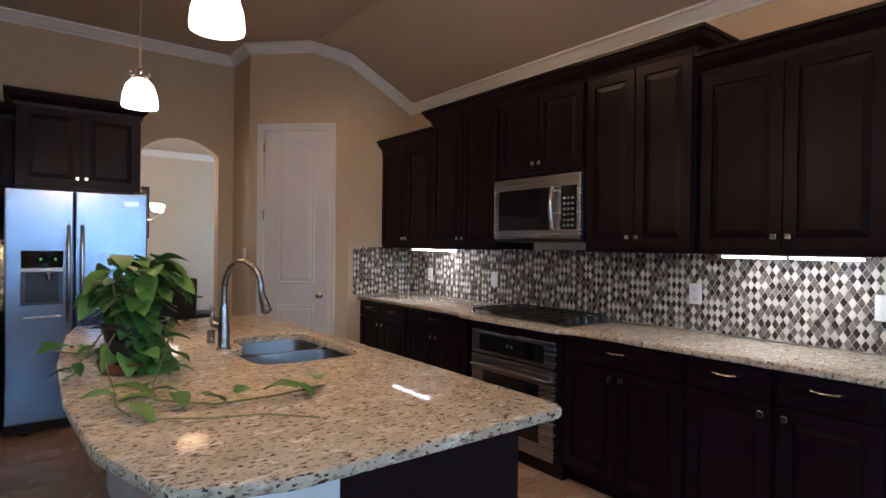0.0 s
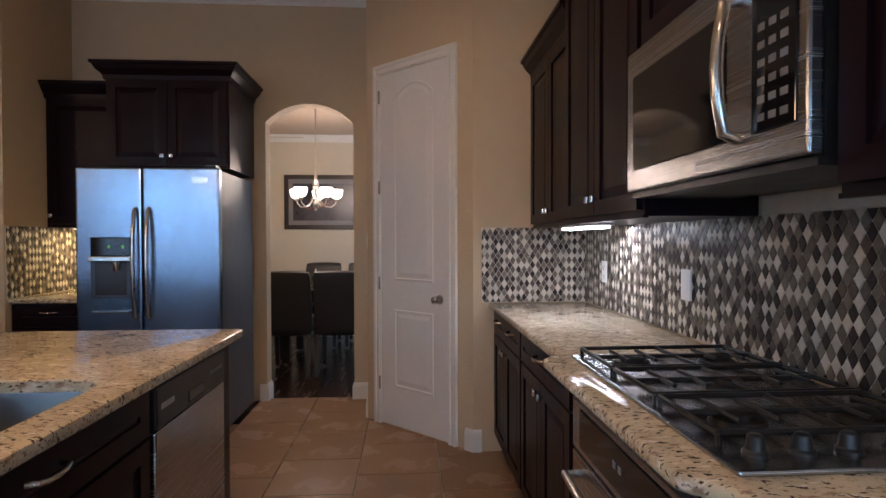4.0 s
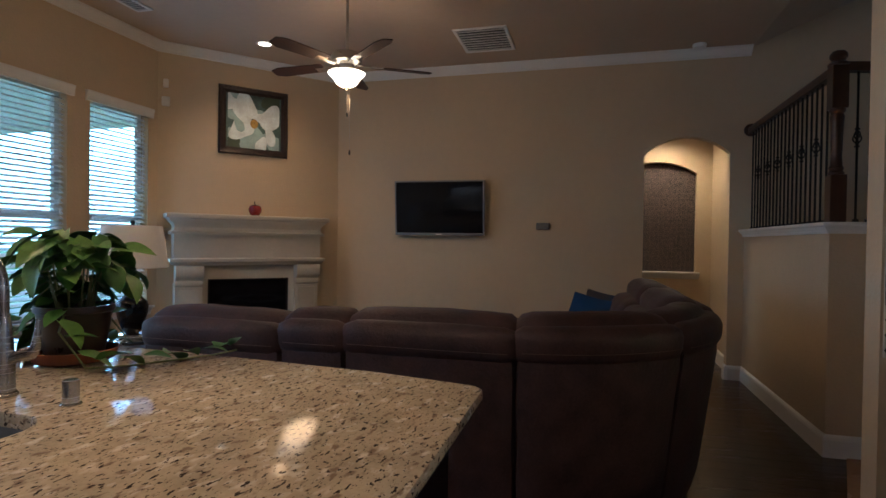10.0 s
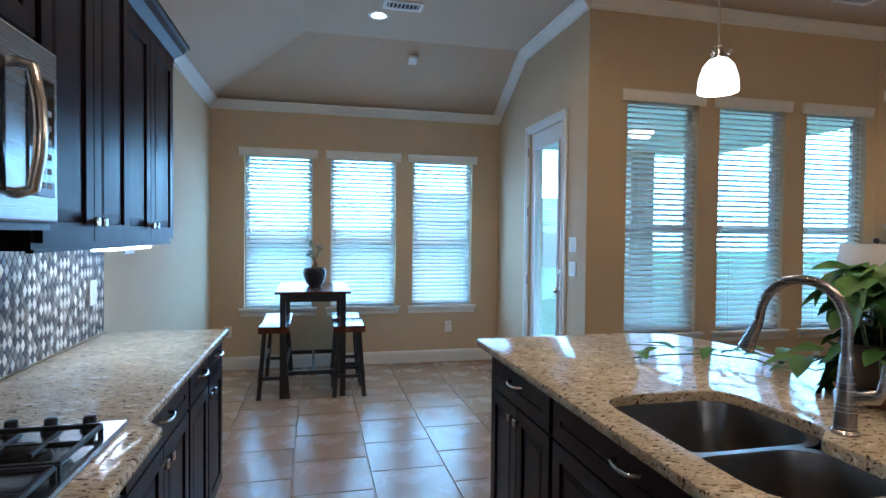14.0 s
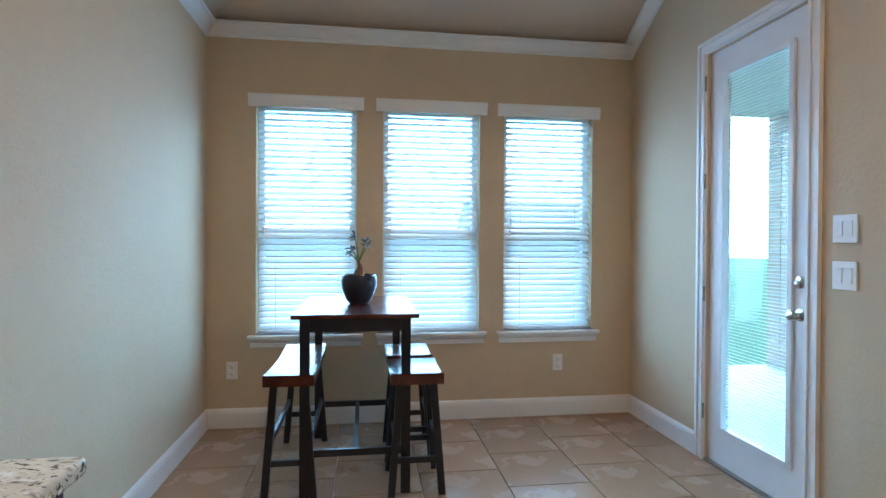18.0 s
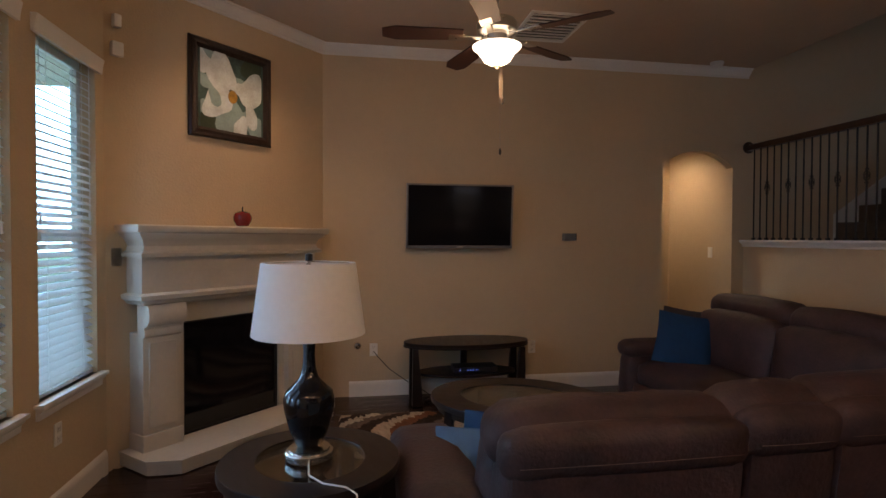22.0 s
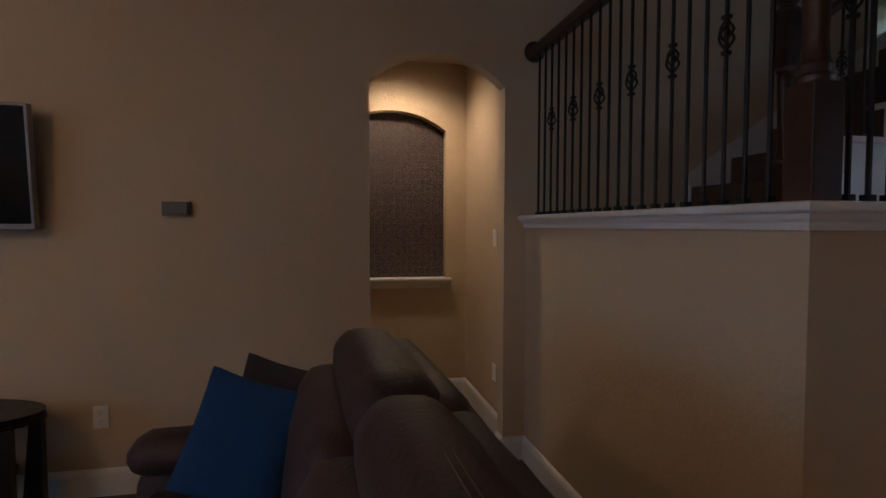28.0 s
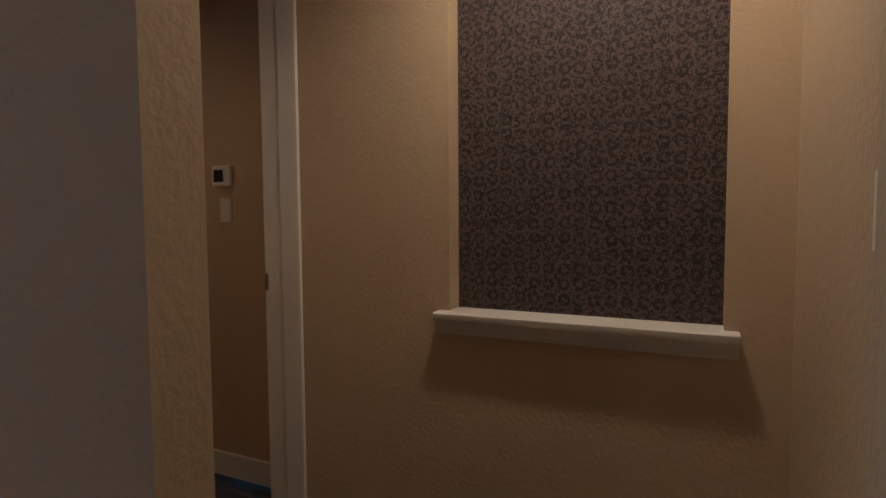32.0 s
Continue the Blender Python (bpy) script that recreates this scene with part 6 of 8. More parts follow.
# magnolia painting above the mantel
q = on_fp(0.935, 0.0, 2.592)
PT = thing("framed_painting", "dark framed painting of a white magnolia flower", "painting", q.x, q.y, q.z, fa)
FRAMEM = stretched("dark_frame_wood", (0.022, 0.012, 0.009), 0.35, 0, 6, 6, 6, 0.4, 4)
bm = bmesh.new()
hw, hh, fw = 0.366, 0.362, 0.075
for a, b in (((-hw, -hh), (hw, -hh)), ((hw, -hh), (hw, hh)), ((hw, hh), (-hw, hh)), ((-hw, hh), (-hw, -hh))):
    A, C = Vector(a), Vector(b)
    s_ = lambda p, k: Vector((p.x - math.copysign(k, p.x), p.y - math.copysign(k, p.y)))
    pr = [(0, 0.004), (0, 0.022), (0.012, 0.036), (0.03, 0.030), (0.05, 0.034), (fw, 0.014), (fw, 0.004)]
    r0 = [bm.verts.new((s_(A, k).x, d, s_(A, k).y)) for k, d in pr]; r1 = [bm.verts.new((s_(C, k).x, d, s_(C, k).y)) for k, d in pr]
    for i in range(len(pr)):
        bm.faces.new((r0[i], r0[(i + 1) % 7], r1[(i + 1) % 7], r1[i]))
part("frame", bm, FRAMEM, PT, "dark wooden frame")
part("canvas", B(-hw + 0.07, hw - 0.07, 0.004, 0.012, -hh + 0.07, hh - 0.07), mat("teal_paint_ground", (0.045, 0.090, 0.088), 0.5, 0, 0.7, 5), PT, "dark teal painted ground")
PETAL = [mat("petal_paint_%s" % n, c, 0.5, 0, 0.28, 9) for n, c in (("white", (0.58, 0.66, 0.68)), ("cool", (0.26, 0.38, 0.40)), ("leaf", (0.035, 0.06, 0.035)))]


def petal(cx, cz, a, b, rot, mi, lay):
    pts = []
    for k in range(24):
        t_ = 2 * math.pi * k / 24
        px_, pz_ = a * math.cos(t_), b * math.sin(t_) * (1 - 0.35 * math.cos(t_)) * (1 + 0.08 * math.sin(5 * t_ + cx * 40))
        x_ = cx + px_ * math.cos(rot) - pz_ * math.sin(rot); z_ = cz + px_ * math.sin(rot) + pz_ * math.cos(rot)
        pts.append((max(-0.272, min(0.272, x_)), 0.0125 + 0.0004 * lay, max(-0.302, min(0.302, z_))))
    part("painted_petal", prism(bmesh.new(), pts, (0, 0.0003, 0)), PETAL[mi], PT)


PETALS = ((0.25, 0.21, 0.10, 0.09, 1.2, 0), (0.15, 0.27, 0.10, 0.06, 0.2, 1), (0.24, 0.06, 0.08, 0.05, 0.3, 1),
          (-0.20, -0.20, 0.13, 0.08, 0.7, 1), (0.25, -0.17, 0.09, 0.06, 1.6, 1), (0.23, -0.25, 0.10, 0.07, 0.4, 2), (-0.20, 0.25, 0.14, 0.10, -0.5, 2),
          (0.02, -0.17, 0.16, 0.13, 1.55, 1), (-0.08, -0.24, 0.10, 0.06, 1.9, 0), (-0.17, -0.13, 0.12, 0.05, 1.35, 0),
          (-0.04, 0.10, 0.09, 0.04, 0.2, 1), (0.10, 0.16, 0.155, 0.115, 1.45, 0), (-0.18, 0.07, 0.155, 0.10, 2.0, 0),
          (-0.09, 0.05, 0.125, 0.055, 0.06, 0), (0.14, -0.09, 0.155, 0.10, -0.75, 0), (0.16, -0.04, 0.085, 0.045, 1.1, 1))
for k, (cx, cz, a, b, rot, mi) in enumerate(PETALS):
    petal(cx, cz, a, b, rot, mi, k)
part("painted_centre", moved(disc(0.042, 0.05, 0, 0.0004, 20), Matrix.Translation((0.0, 0.0196, -0.02)) @ Matrix.Rotation(-math.pi / 2, 4, 'X')), mat("yellow_ochre_paint", (0.34, 0.20, 0.03), 0.5, 0, 0.4, 30), PT, "ochre flower centre")

# sensors beside the window
for z, w, h, lb in ((2.87, 0.05, 0.085, "small white door chime box high on the wall"), (2.69, 0.075, 0.095, "rounded white alarm sensor high on the wall")):
    solid("alarm_sensor", box(bmesh.new(), -w / 2, w / 2, 0, 0.045, -h / 2, h / 2, 0.014), OUTLET, lb, "sensor", Matrix.Translation(on_fp(0.07, 0.0, z)) @ Matrix.Rotation(radians(fa), 4, "Z"), True)

# television, plate and stand
tv = thing("television", "wall-mounted flat television with thin grey frame, off", "television", XT + 0.045, 2.74, 1.700)
tv.matrix_basis = pose(XT + 0.045, 2.74, 1.700, 0, 5, 0)
part("body", B(0.035, 0.075, -0.50, 0.50, -0.29, 0.29, bev=0.008), BLACK, tv)
part("wall_bracket", B(-0.045, 0.034, -0.20, 0.20, -0.15, 0.15), BLACK, tv)
part("screen", B(0.0752, 0.078, -0.495, 0.495, -0.275, 0.287), mat("matte_screen", (0.007, 0.007, 0.009), 0.07, 0, 0.05, 4, spec=0.2, rvar=0.02), tv, "dark glossy screen")
GREYP = mat("grey_plastic", (0.22, 0.22, 0.23), 0.35, 0.4, 0.06, 8)
for a in ((-0.512, 0.512, 0.29, 0.303), (-0.512, 0.512, -0.303, -0.276), (-0.512, -0.498, -0.276, 0.29), (0.498, 0.512, -0.276, 0.29)):
    part("frame_bar", B(0.033, 0.083, a[0], a[1], a[2], a[3], bev=0.003), GREYP, tv, "grey plastic frame")
part("maker_mark", B(0.083, 0.0838, -0.03, 0.03, -0.294, -0.285), OUTLET, tv)
sp = thing("door_chime", "small blue-grey plastic chime box on the wall", "door chime", XT, 3.873, 1.503)
CHIMEM = mat("blue_grey_plastic", (0.13, 0.145, 0.15), 0.5, 0, 0.08, 8)
part("backplate", B(0.0, 0.010, -0.072, 0.062, -0.038, 0.036, bev=0.002), CHIMEM, sp)
part("cover", B(0.0105, 0.040, -0.060, 0.060, -0.030, 0.034, bev=0.006), CHIMEM, sp)
part("lower_lip", B(0.0105, 0.034, -0.062, 0.062, -0.038, -0.0305, bev=0.003), GREYP, sp)
part("side_tab", B(0.0, 0.024, 0.0625, 0.072, -0.034, 0.038, bev=0.002), BLACK, sp, "dark side tab")

st = thing("television_stand", "black oval two-tier television stand on tapered legs", "tv stand", -3.36, 2.77, 0)
part("top", disc(0.255, 0.58, 0.518, 0.55), DARKW, st, "", True)
part("top_edge", oval_ring(bmesh.new(), 0.258, 0.585, 0.22, 0.55, 0.505, 0.517), DARKW, st, "", True)
part("shelf", disc(0.21, 0.46, 0.25, 0.272), DARKW, st, "", True)
for sx in (-1, 1):
    for sy in (-1, 1):
        bm = box(bmesh.new(), -0.026, 0.026, -0.036, 0.036, 0.0, 0.505, 0.004)
        for p in bm.verts:
            k = 1 - 0.45 * (1 - abs(p.co.z / 0.505 - 0.0))
            p.co = Vector((p.co.x + sx * 0.135, p.co.y * (1.35 - 0.7 * p.co.z / 0.505) + sy * (0.49 - 0.02 * (1 - p.co.z / 0.505)), p.co.z))
        part("leg", bm, DARKW, st)
part("centre_post", B(-0.16, -0.12, -0.03, 0.03, 0.272, 0.505), DARKW, st)
bx = thing("set_top_box", "black set-top box with small blue lights", "media box", -3.31, 2.83, 0.272)
part("body", B(-0.09, 0.09, -0.20, 0.20, 0.008, 0.058, bev=0.004), BLACK, bx)
for sy in (-1, 1):
    part("foot", B(-0.07, 0.07, sy * 0.16 - 0.015, sy * 0.16 + 0.015, 0.0, 0.009), BLACK, bx)
LED = glow("blue_led", (0.10, 0.22, 1.0), 3.0)
for k, yy in enumerate((-0.15, -0.08, -0.055, -0.03, 0.0)):
    part("indicator", B(0.09, 0.0925, yy, yy + (0.010 if k == 0 else 0.006), 0.028, 0.036), LED, bx, "small blue light")
rng = random.Random(3)
bm = bmesh.new()
for k in range(5):
    y0 = 2.35 + 0.12 * k
    tube(bm, [(-3.36 + rng.uniform(-0.1, 0.1) * 1.0, y0 + rng.uniform(-0.15, 0.2), 0.008 + 0.008 * (i % 2)) for i in range(7)], 0.004, 6)
solid("cable_coil", bm, BLACK, "tangle of black cables on the floor", "cables")
solid("wire_stand", tube(bmesh.new(), [(-3.10, 2.60, 0.02), (-3.06, 2.70, 0.015), (-3.08, 2.82, 0.02), (-3.16, 2.90, 0.12), (-3.20, 3.00, 0.125), (-3.22, 3.06, 0.06), (-3.22, 3.08, 0.012)], 0.006, 8), CHROME, "bent silver metal stand on the floor", "stand", None, True)
solid("power_cord", tube(bmesh.new(), [(XT + 0.03, 1.93, 0.42), (XT + 0.05, 1.97, 0.37), (XT + 0.07, 2.07, 0.26), (XT + 0.08, 2.25, 0.13), (XT + 0.10, 2.38, 0.06), (XT + 0.2, 2.46, 0.018), (-3.4, 2.5, 0.012)], 0.004, 6), BLACK, "black power cord plugged into the wall", "cord", None, True)
solid("cable_grommet", moved(lathe(bmesh.new(), [(0.034, 0), (0.034, 0.006), (0.028, 0.016), (0.012, 0.02)], 20), pose(XT + 0.001, 1.78, 0.47, 0, 90, 0)), CHROME, "round metal gas valve cover on the wall", "wall cap", None, True)

# ceiling fan
NICK = mat("brushed_nickel", (0.48, 0.43, 0.36), 0.3, 1.0, 0.08, 8)
BLADE = stretched("walnut_blade", (0.032, 0.014, 0.010), 0.6, 0, 1, 8, 8, 0.4, 4, 0.25)
FANX, FANY, FANZ = -1.525, 2.55, 2.515
fan = thing("ceiling_fan", "nickel ceiling fan with five brown blades, lit", "ceiling fan", FANX, FANY, FANZ)
part("downrod", lathe(bmesh.new(), [(0.012, 0.23), (0.012, CZ - FANZ - 0.03)], 14), NICK, fan, "", True)
part("canopy", lathe(bmesh.new(), [(0.02, CZ - FANZ - 0.07), (0.055, CZ - FANZ - 0.045), (0.068, CZ - FANZ - 0.01), (0.068, CZ - FANZ)], 28), NICK, fan, "", True)
part("motor", lathe(bmesh.new(), [(0.03, 0.255), (0.05, 0.245), (0.105, 0.23), (0.12, 0.205), (0.118, 0.165), (0.095, 0.15), (0.06, 0.145), (0.055, 0.12), (0.07, 0.105), (0.072, 0.085), (0.04, 0.08)], 36), NICK, fan, "ribbed nickel motor housing", True)
LITB = glow("lit_fan_glass", (1.0, 0.84, 0.58), 7.0, (0.9, 0.85, 0.75))
part("light_bowl", lathe(bmesh.new(), [(0.012, -0.022), (0.045, -0.018), (0.075, -0.002), (0.092, 0.025), (0.112, 0.052), (0.138, 0.074), (0.141, 0.082), (0.12, 0.086), (0.05, 0.086)], 36), LITB, fan, "bell-shaped lit frosted glass bowl", True)
part("finial", lathe(bmesh.new(), [(0.004, -0.044), (0.011, -0.040), (0.012, -0.032), (0.022, -0.026), (0.02, -0.020)], 16), NICK, fan, "", True)
for k in range(5):
    a = radians(72 * k + 49)
    m = Matrix.Rotation(a, 4, 'Z') @ Matrix.Rotation(radians(11), 4, 'X')
    out = []
    for i in range(13):
        x_ = 0.20 + 0.46 * i / 12
        w_ = 0.052 + 0.018 * i / 12 - (0.030 * max(0, i - 10) / 2 if i > 10 else 0)
        out.append((x_, w_))
    pts = [(x_, -w_, -0.004) for x_, w_ in out] + [(x_, w_, -0.004) for x_, w_ in out[::-1]]
    bl = part("blade", moved(prism(bmesh.new(), pts, (0, 0, 0.008)), Matrix.Translation((0, 0, 0.145)) @ m), BLADE, fan, "dark brown wooden blade")
    bm = bmesh.new()
    box(bm, 0.09, 0.22, -0.016, 0.016, -0.014, -0.005, 0.003)
    box(bm, 0.19, 0.28, -0.035, 0.035, -0.012, -0.0045, 0.003)
    part("blade_arm", moved(bm, m @ Matrix.Translation((0, 0, 0.15))), NICK, bl)
for dx, z1 in ((0.03, -0.22), (-0.01, -0.50)):
    ch = part("pull_chain", tube(bmesh.new(), [(dx, 0.02, 0.08), (dx * 1.2, 0.025, z1)], 0.0012, 5), NICK, fan)
    part("chain_weight", lathe(bmesh.new(), [(0.002, 0.0), (0.007, -0.01), (0.008, -0.03), (0.003, -0.04)], 10, (dx * 1.2, 0.025, z1)), mat("pale_wood_weight", (0.06, 0.045, 0.03), 0.5), ch)
lamp("fan_lamp", 'POINT', 19, WARM, pose(FANX, FANY, FANZ - 0.12), 0.14)
# extra fill added above the motor, where the fan has no bulb
lamp("fan_fill_up", 'POINT', 6, WARM, pose(FANX, FANY, FANZ + 0.32), 0.06)

# vents and detectors on the ceilings
def ceiling_vent(x, y, w, d, n, label, name="ceiling_vent"):
    t = thing(name, label, "vent", x, y, CZ)
    part("backing", B(-w / 2 + 0.02, w / 2 - 0.02, -d / 2 + 0.02, d / 2 - 0.02, -0.004, 0.0), BLACK, t)
    for a in ((-w / 2, w / 2, -d / 2, -d / 2 + 0.03), (-w / 2, w / 2, d / 2 - 0.03, d / 2), (-w / 2, -w / 2 + 0.03, -d / 2 + 0.03, d / 2 - 0.03), (w / 2 - 0.03, w / 2, -d / 2 + 0.03, d / 2 - 0.03)):
        part("frame_bar", B(a[0], a[1], a[2], a[3], -0.014, 0.0, bev=0.003), TRIM, t)
    for k in range(n):
        x_ = -w / 2 + 0.03 + (w - 0.06) * (k + 0.5) / n
        part("slat", moved(B(-0.002, 0.002, -d / 2 + 0.03, d / 2 - 0.03, -0.010, 0.008), Matrix.Translation((x_, 0, -0.010)) @ Matrix.Rotation(radians(-35), 4, 'Y')), TRIM, t)
    return t


ceiling_vent(-2.87, 3.36, 0.62, 0.50, 9, "large white return air grille on the ceiling")
ceiling_vent(-1.39, 0.66, 0.32, 0.16, 8, "small white supply vent on the ceiling")
ceiling_vent(1.96, -0.34, 0.32, 0.16, 8, "small white supply vent on the ceiling")
solid("smoke_detector", lathe(bmesh.new(), [(0.045, -0.038), (0.058, -0.034), (0.064, -0.012), (0.064, 0.0)], 28), OUTLET, "round white smoke detector on the ceiling", "smoke detector", pose(-3.46, 5.36, CZ), True)
solid("alarm_sensor", box(bmesh.new(), -0.045, 0.045, -0.045, 0.045, -0.05, 0.0, 0.012), OUTLET, "white box sensor on the sloped ceiling", "sensor", pose(1.72, -1.30, 3.165, 31, 0, 0), True)

# ---- stairs, landing and railings ----
setting("floor_landing", B(XT, XW - 0.005, YW + 0.01, 6.99, LEDGE - 0.22, LEDGE - 0.045), CARPET, "brown carpeted stair landing", "floor")
UX = -2.84       # open side of the upper flight

st = setting("stairs_lower", B(-2.80, XW - 0.13, YS, YS + 0.01, 0, 0.2), CARPET, "carpeted lower stair flight with white stringer", "stairs")
for k in range(1, NST):
    y0 = YS + (k - 1) * RUN
    part("step", B(-2.80, XW - 0.13, y0 - 0.02, y0 + RUN, 0.0, LEDGE - k * STEP, bev=0.012), CARPET, st, "brown carpeted step")
    part("tread_end", B(XW - 0.16, XW + 0.035, y0 - 0.012, y0 + RUN + 0.02, LEDGE - k * STEP, LEDGE - k * STEP + 0.028, bev=0.006), TRIM, st, "white painted tread end")
    part("stringer_riser", B(XW + 0.005, XW + 0.018, y0 - 0.012, y0 + 0.03, LEDGE - k * STEP - 0.06, LEDGE - (k - 1) * STEP - 0.012), TRIM, st, "white stepped trim")
    part("stringer_band", B(XW + 0.005, XW + 0.016, y0 + 0.03, y0 + RUN - 0.012, LEDGE - k * STEP - 0.06, LEDGE - k * STEP), TRIM, st)

NU, RU = 8, (UY - 6.94) / 8
HU = (UP - LEDGE) / 8
su = setting("stairs_upper", B(XT, UX - 0.05, 6.94, 6.95, LEDGE - 0.2, LEDGE - 0.05), CARPET, "carpeted upper stair flight with white risers", "stairs")
for k in range(NU):
    y0 = 6.94 + k * RU
    zt = LEDGE + (k + 1) * HU
    part("step", B(XT, UX - 0.02, y0, y0 + RU + 0.02 if k < 7 else UY, LEDGE - 0.04, zt, bev=0.014), CARPET, su, "brown carpeted step")
    part("stringer_block", B(UX - 0.018, UX + 0.03, y0, y0 + RU - 0.002, LEDGE - 0.3 + k * HU, zt - 0.02), TRIM, su, "white stepped stair side")
    part("tread_end", B(UX - 0.10, UX + 0.055, y0 - 0.02, y0 + RU, zt - 0.019, zt + 0.012, bev=0.006), TRIM, su, "white painted tread end")
part("wall_skirt", prism(bmesh.new(), [(XT + 0.002, 6.92, LEDGE), (XT + 0.002, UY, UP), (XT + 0.002, UY, UP + 0.28), (XT + 0.002, 6.92, LEDGE + 0.28)], (0.016, 0, 0)), TRIM, su, "white sloped skirt board")
setting("wall_under_upper_flight", prism(bmesh.new(), [(UX - 0.03, 6.94, LEDGE - 0.25), (UX - 0.03, UY + 1.2, UP - 0.30 + 0.8), (UX - 0.03, UY + 1.2, 0), (UX - 0.03, 6.94, 0)], (-0.02, 0, 0)), WALL, "tan wall below the upper flight", "wall")

# white cap and moulding along the landing edge
bm = bmesh.new()
prof = [(0.0, -0.072), (0.012, -0.072), (0.016, -0.052), (0.030, -0.040), (0.034, -0.03), (0.046, -0.026), (0.05, -0.02), (0.05, -0.004), (0.044, 0.0), (-0.14, 0.0), (-0.14, -0.03), (0.0, -0.031)]
sweep_profile(bm, [(XW - 0.002, YS, LEDGE), (XW - 0.002, YW - 0.002, LEDGE), (XT, YW - 0.002, LEDGE)][::-1], [(-o, u) for o, u in prof])
setting("trim_landing", bm, TRIM, "white moulded cap along the stair landing", "trim", True)
bm = bmesh.new()
sweep_profile(bm, [(UX + 0.0, UY - 0.022, UP), (1.2, UY - 0.022, UP)], [(-o, u) for o, u in prof])
setting("trim_upper_edge", bm, TRIM, "white moulded cap along the upper hall", "trim", True)


def newel(x, y, z0, h, kind=0):
    t = thing("newel_post", "turned dark wooden newel post with rounded cap", "post", x, y, z0, group="stair newel posts")
    w = 0.046
    part("lower_block", B(-w, w, -w, w, 0, 0.30, bev=0.004), RAILW, t)
    part("turned_shaft", lathe(bmesh.new(), [(0.044, 0.30), (0.046, 0.315), (0.036, 0.325), (0.042, 0.345), (0.034, 0.36), (0.030, 0.42), (0.036, h - 0.46), (0.040, h - 0.42), (0.034, h - 0.40), (0.046, h - 0.385), (0.046, h - 0.37)], 20), RAILW, t, "", True)
    part("upper_block", B(-w, w, -w, w, h - 0.37, h - 0.10, bev=0.004), RAILW, t)
    part("cap", lathe(bmesh.new(), [(0.058, h - 0.10), (0.060, h - 0.085), (0.046, h - 0.075), (0.034, h - 0.065), (0.050, h - 0.045), (0.050, h - 0.025), (0.036, h - 0.006), (0.012, h)], 24), RAILW, t, "", True)
    return t


newel(XW - 0.045, YW + 0.045, LEDGE, 1.09)
newel(XW - 0.05, YB, LEDGE, 1.03)
newel(UX - 0.02, 6.90, LEDGE - 0.045, 1.14)
newel(UX - 0.02, UY + 0.04, UP, 1.13)
newel(XW + 0.045, 7.66, 0.0, 1.25)

KN = bmesh.new()
for k in range(4):
    a0 = math.pi / 2 * k
    tube(KN, [(0.024 * math.sin(math.pi * i / 8) * math.cos(a0 + math.pi * i / 8), 0.024 * math.sin(math.pi * i / 8) * math.sin(a0 + math.pi * i / 8), -0.048 + 0.096 * i / 8) for i in range(9)], 0.0045, 5)
KNOT = as_mesh("basket", KN, IRON, True)


def rail_run(name, label, a, b, za, zb, n, knots, feet=None, ra=0.0, r_at=0.0, start=1):
    """A handrail from a to b with its iron bars; feet gives the foot height for each bar."""
    a, b = Vector(a), Vector(b)
    t = thing(name, label, "railing", group="stair railings")
    d = b - a
    L = d.to_2d().length
    bm = bmesh.new()
    side = Vector((-d.y, d.x, 0)).normalized()
    prof = [(-0.030, -0.035), (-0.030, -0.015), (-0.034, 0.0), (-0.026, 0.022), (0, 0.030), (0.026, 0.022), (0.034, 0.0), (0.030, -0.015), (0.030, -0.035)]
    r0 = [bm.verts.new(Vector((a.x, a.y, za)) + side * o + Vector((0, 0, u))) for o, u in prof]
    r1 = [bm.verts.new(Vector((b.x, b.y, zb)) + side * o + Vector((0, 0, u))) for o, u in prof]
    for k in range(9):
        bm.faces.new((r0[k], r0[(k + 1) % 9], r1[(k + 1) % 9], r1[k]))
    bm.faces.new(r0); bm.faces.new(r1[::-1])
    part("handrail", bm, RAILW, t, "dark wooden handrail", True)
    for k in range(n):
        f = (k + 1) / (n + 1)
        p = a.lerp(b, f)
        zt = za + (zb - za) * f - 0.03
        zf = feet(p) if feet else min(za, zb) * 0 + a.z
        br = part("baluster", tube(bmesh.new(), [(p.x, p.y, zf), (p.x, p.y, zt)], 0.0075, 6), IRON, t, "black iron bar", True)
        part("shoe", B(p.x - 0.014, p.x + 0.014, p.y - 0.014, p.y + 0.014, zf, zf + 0.022, bev=0.003), IRON, br)
        if k % 3 == knots:
            kn = part("basket", KNOT, None, br)
            kn.matrix_basis = Matrix.Translation((p.x, p.y, zf + (zt - zf) * 0.56))
            for dz in (-0.055, 0.055):
                part("collar", B(p.x - 0.011, p.x + 0.011, p.y - 0.011, p.y + 0.011, zf + (zt - zf) * 0.56 + dz - 0.006, zf + (zt - zf) * 0.56 + dz + 0.006), IRON, br)
    return t


r = rail_run("landing_railing", "dark wood handrail on iron bars above the landing", (XT + 0.005, YW + 0.04, LEDGE), (XW - 0.09, YW + 0.04, LEDGE), 2.455, 2.455, 20, 2)
part("rosette", moved(lathe(bmesh.new(), [(0.062, 0.0), (0.062, 0.012), (0.050, 0.02), (0.03, 0.024)], 24), pose(XT + 0.002, YW + 0.04, 2.455, 0, 90, 0)), RAILW, r, "round dark wall rosette", True)
rail_run("landing_railing", "short dark railing along the landing side", (XW - 0.045, YW + 0.09, LEDGE), (XW - 0.05, YB - 0.045, LEDGE), 2.47, 2.42, 10, 0)


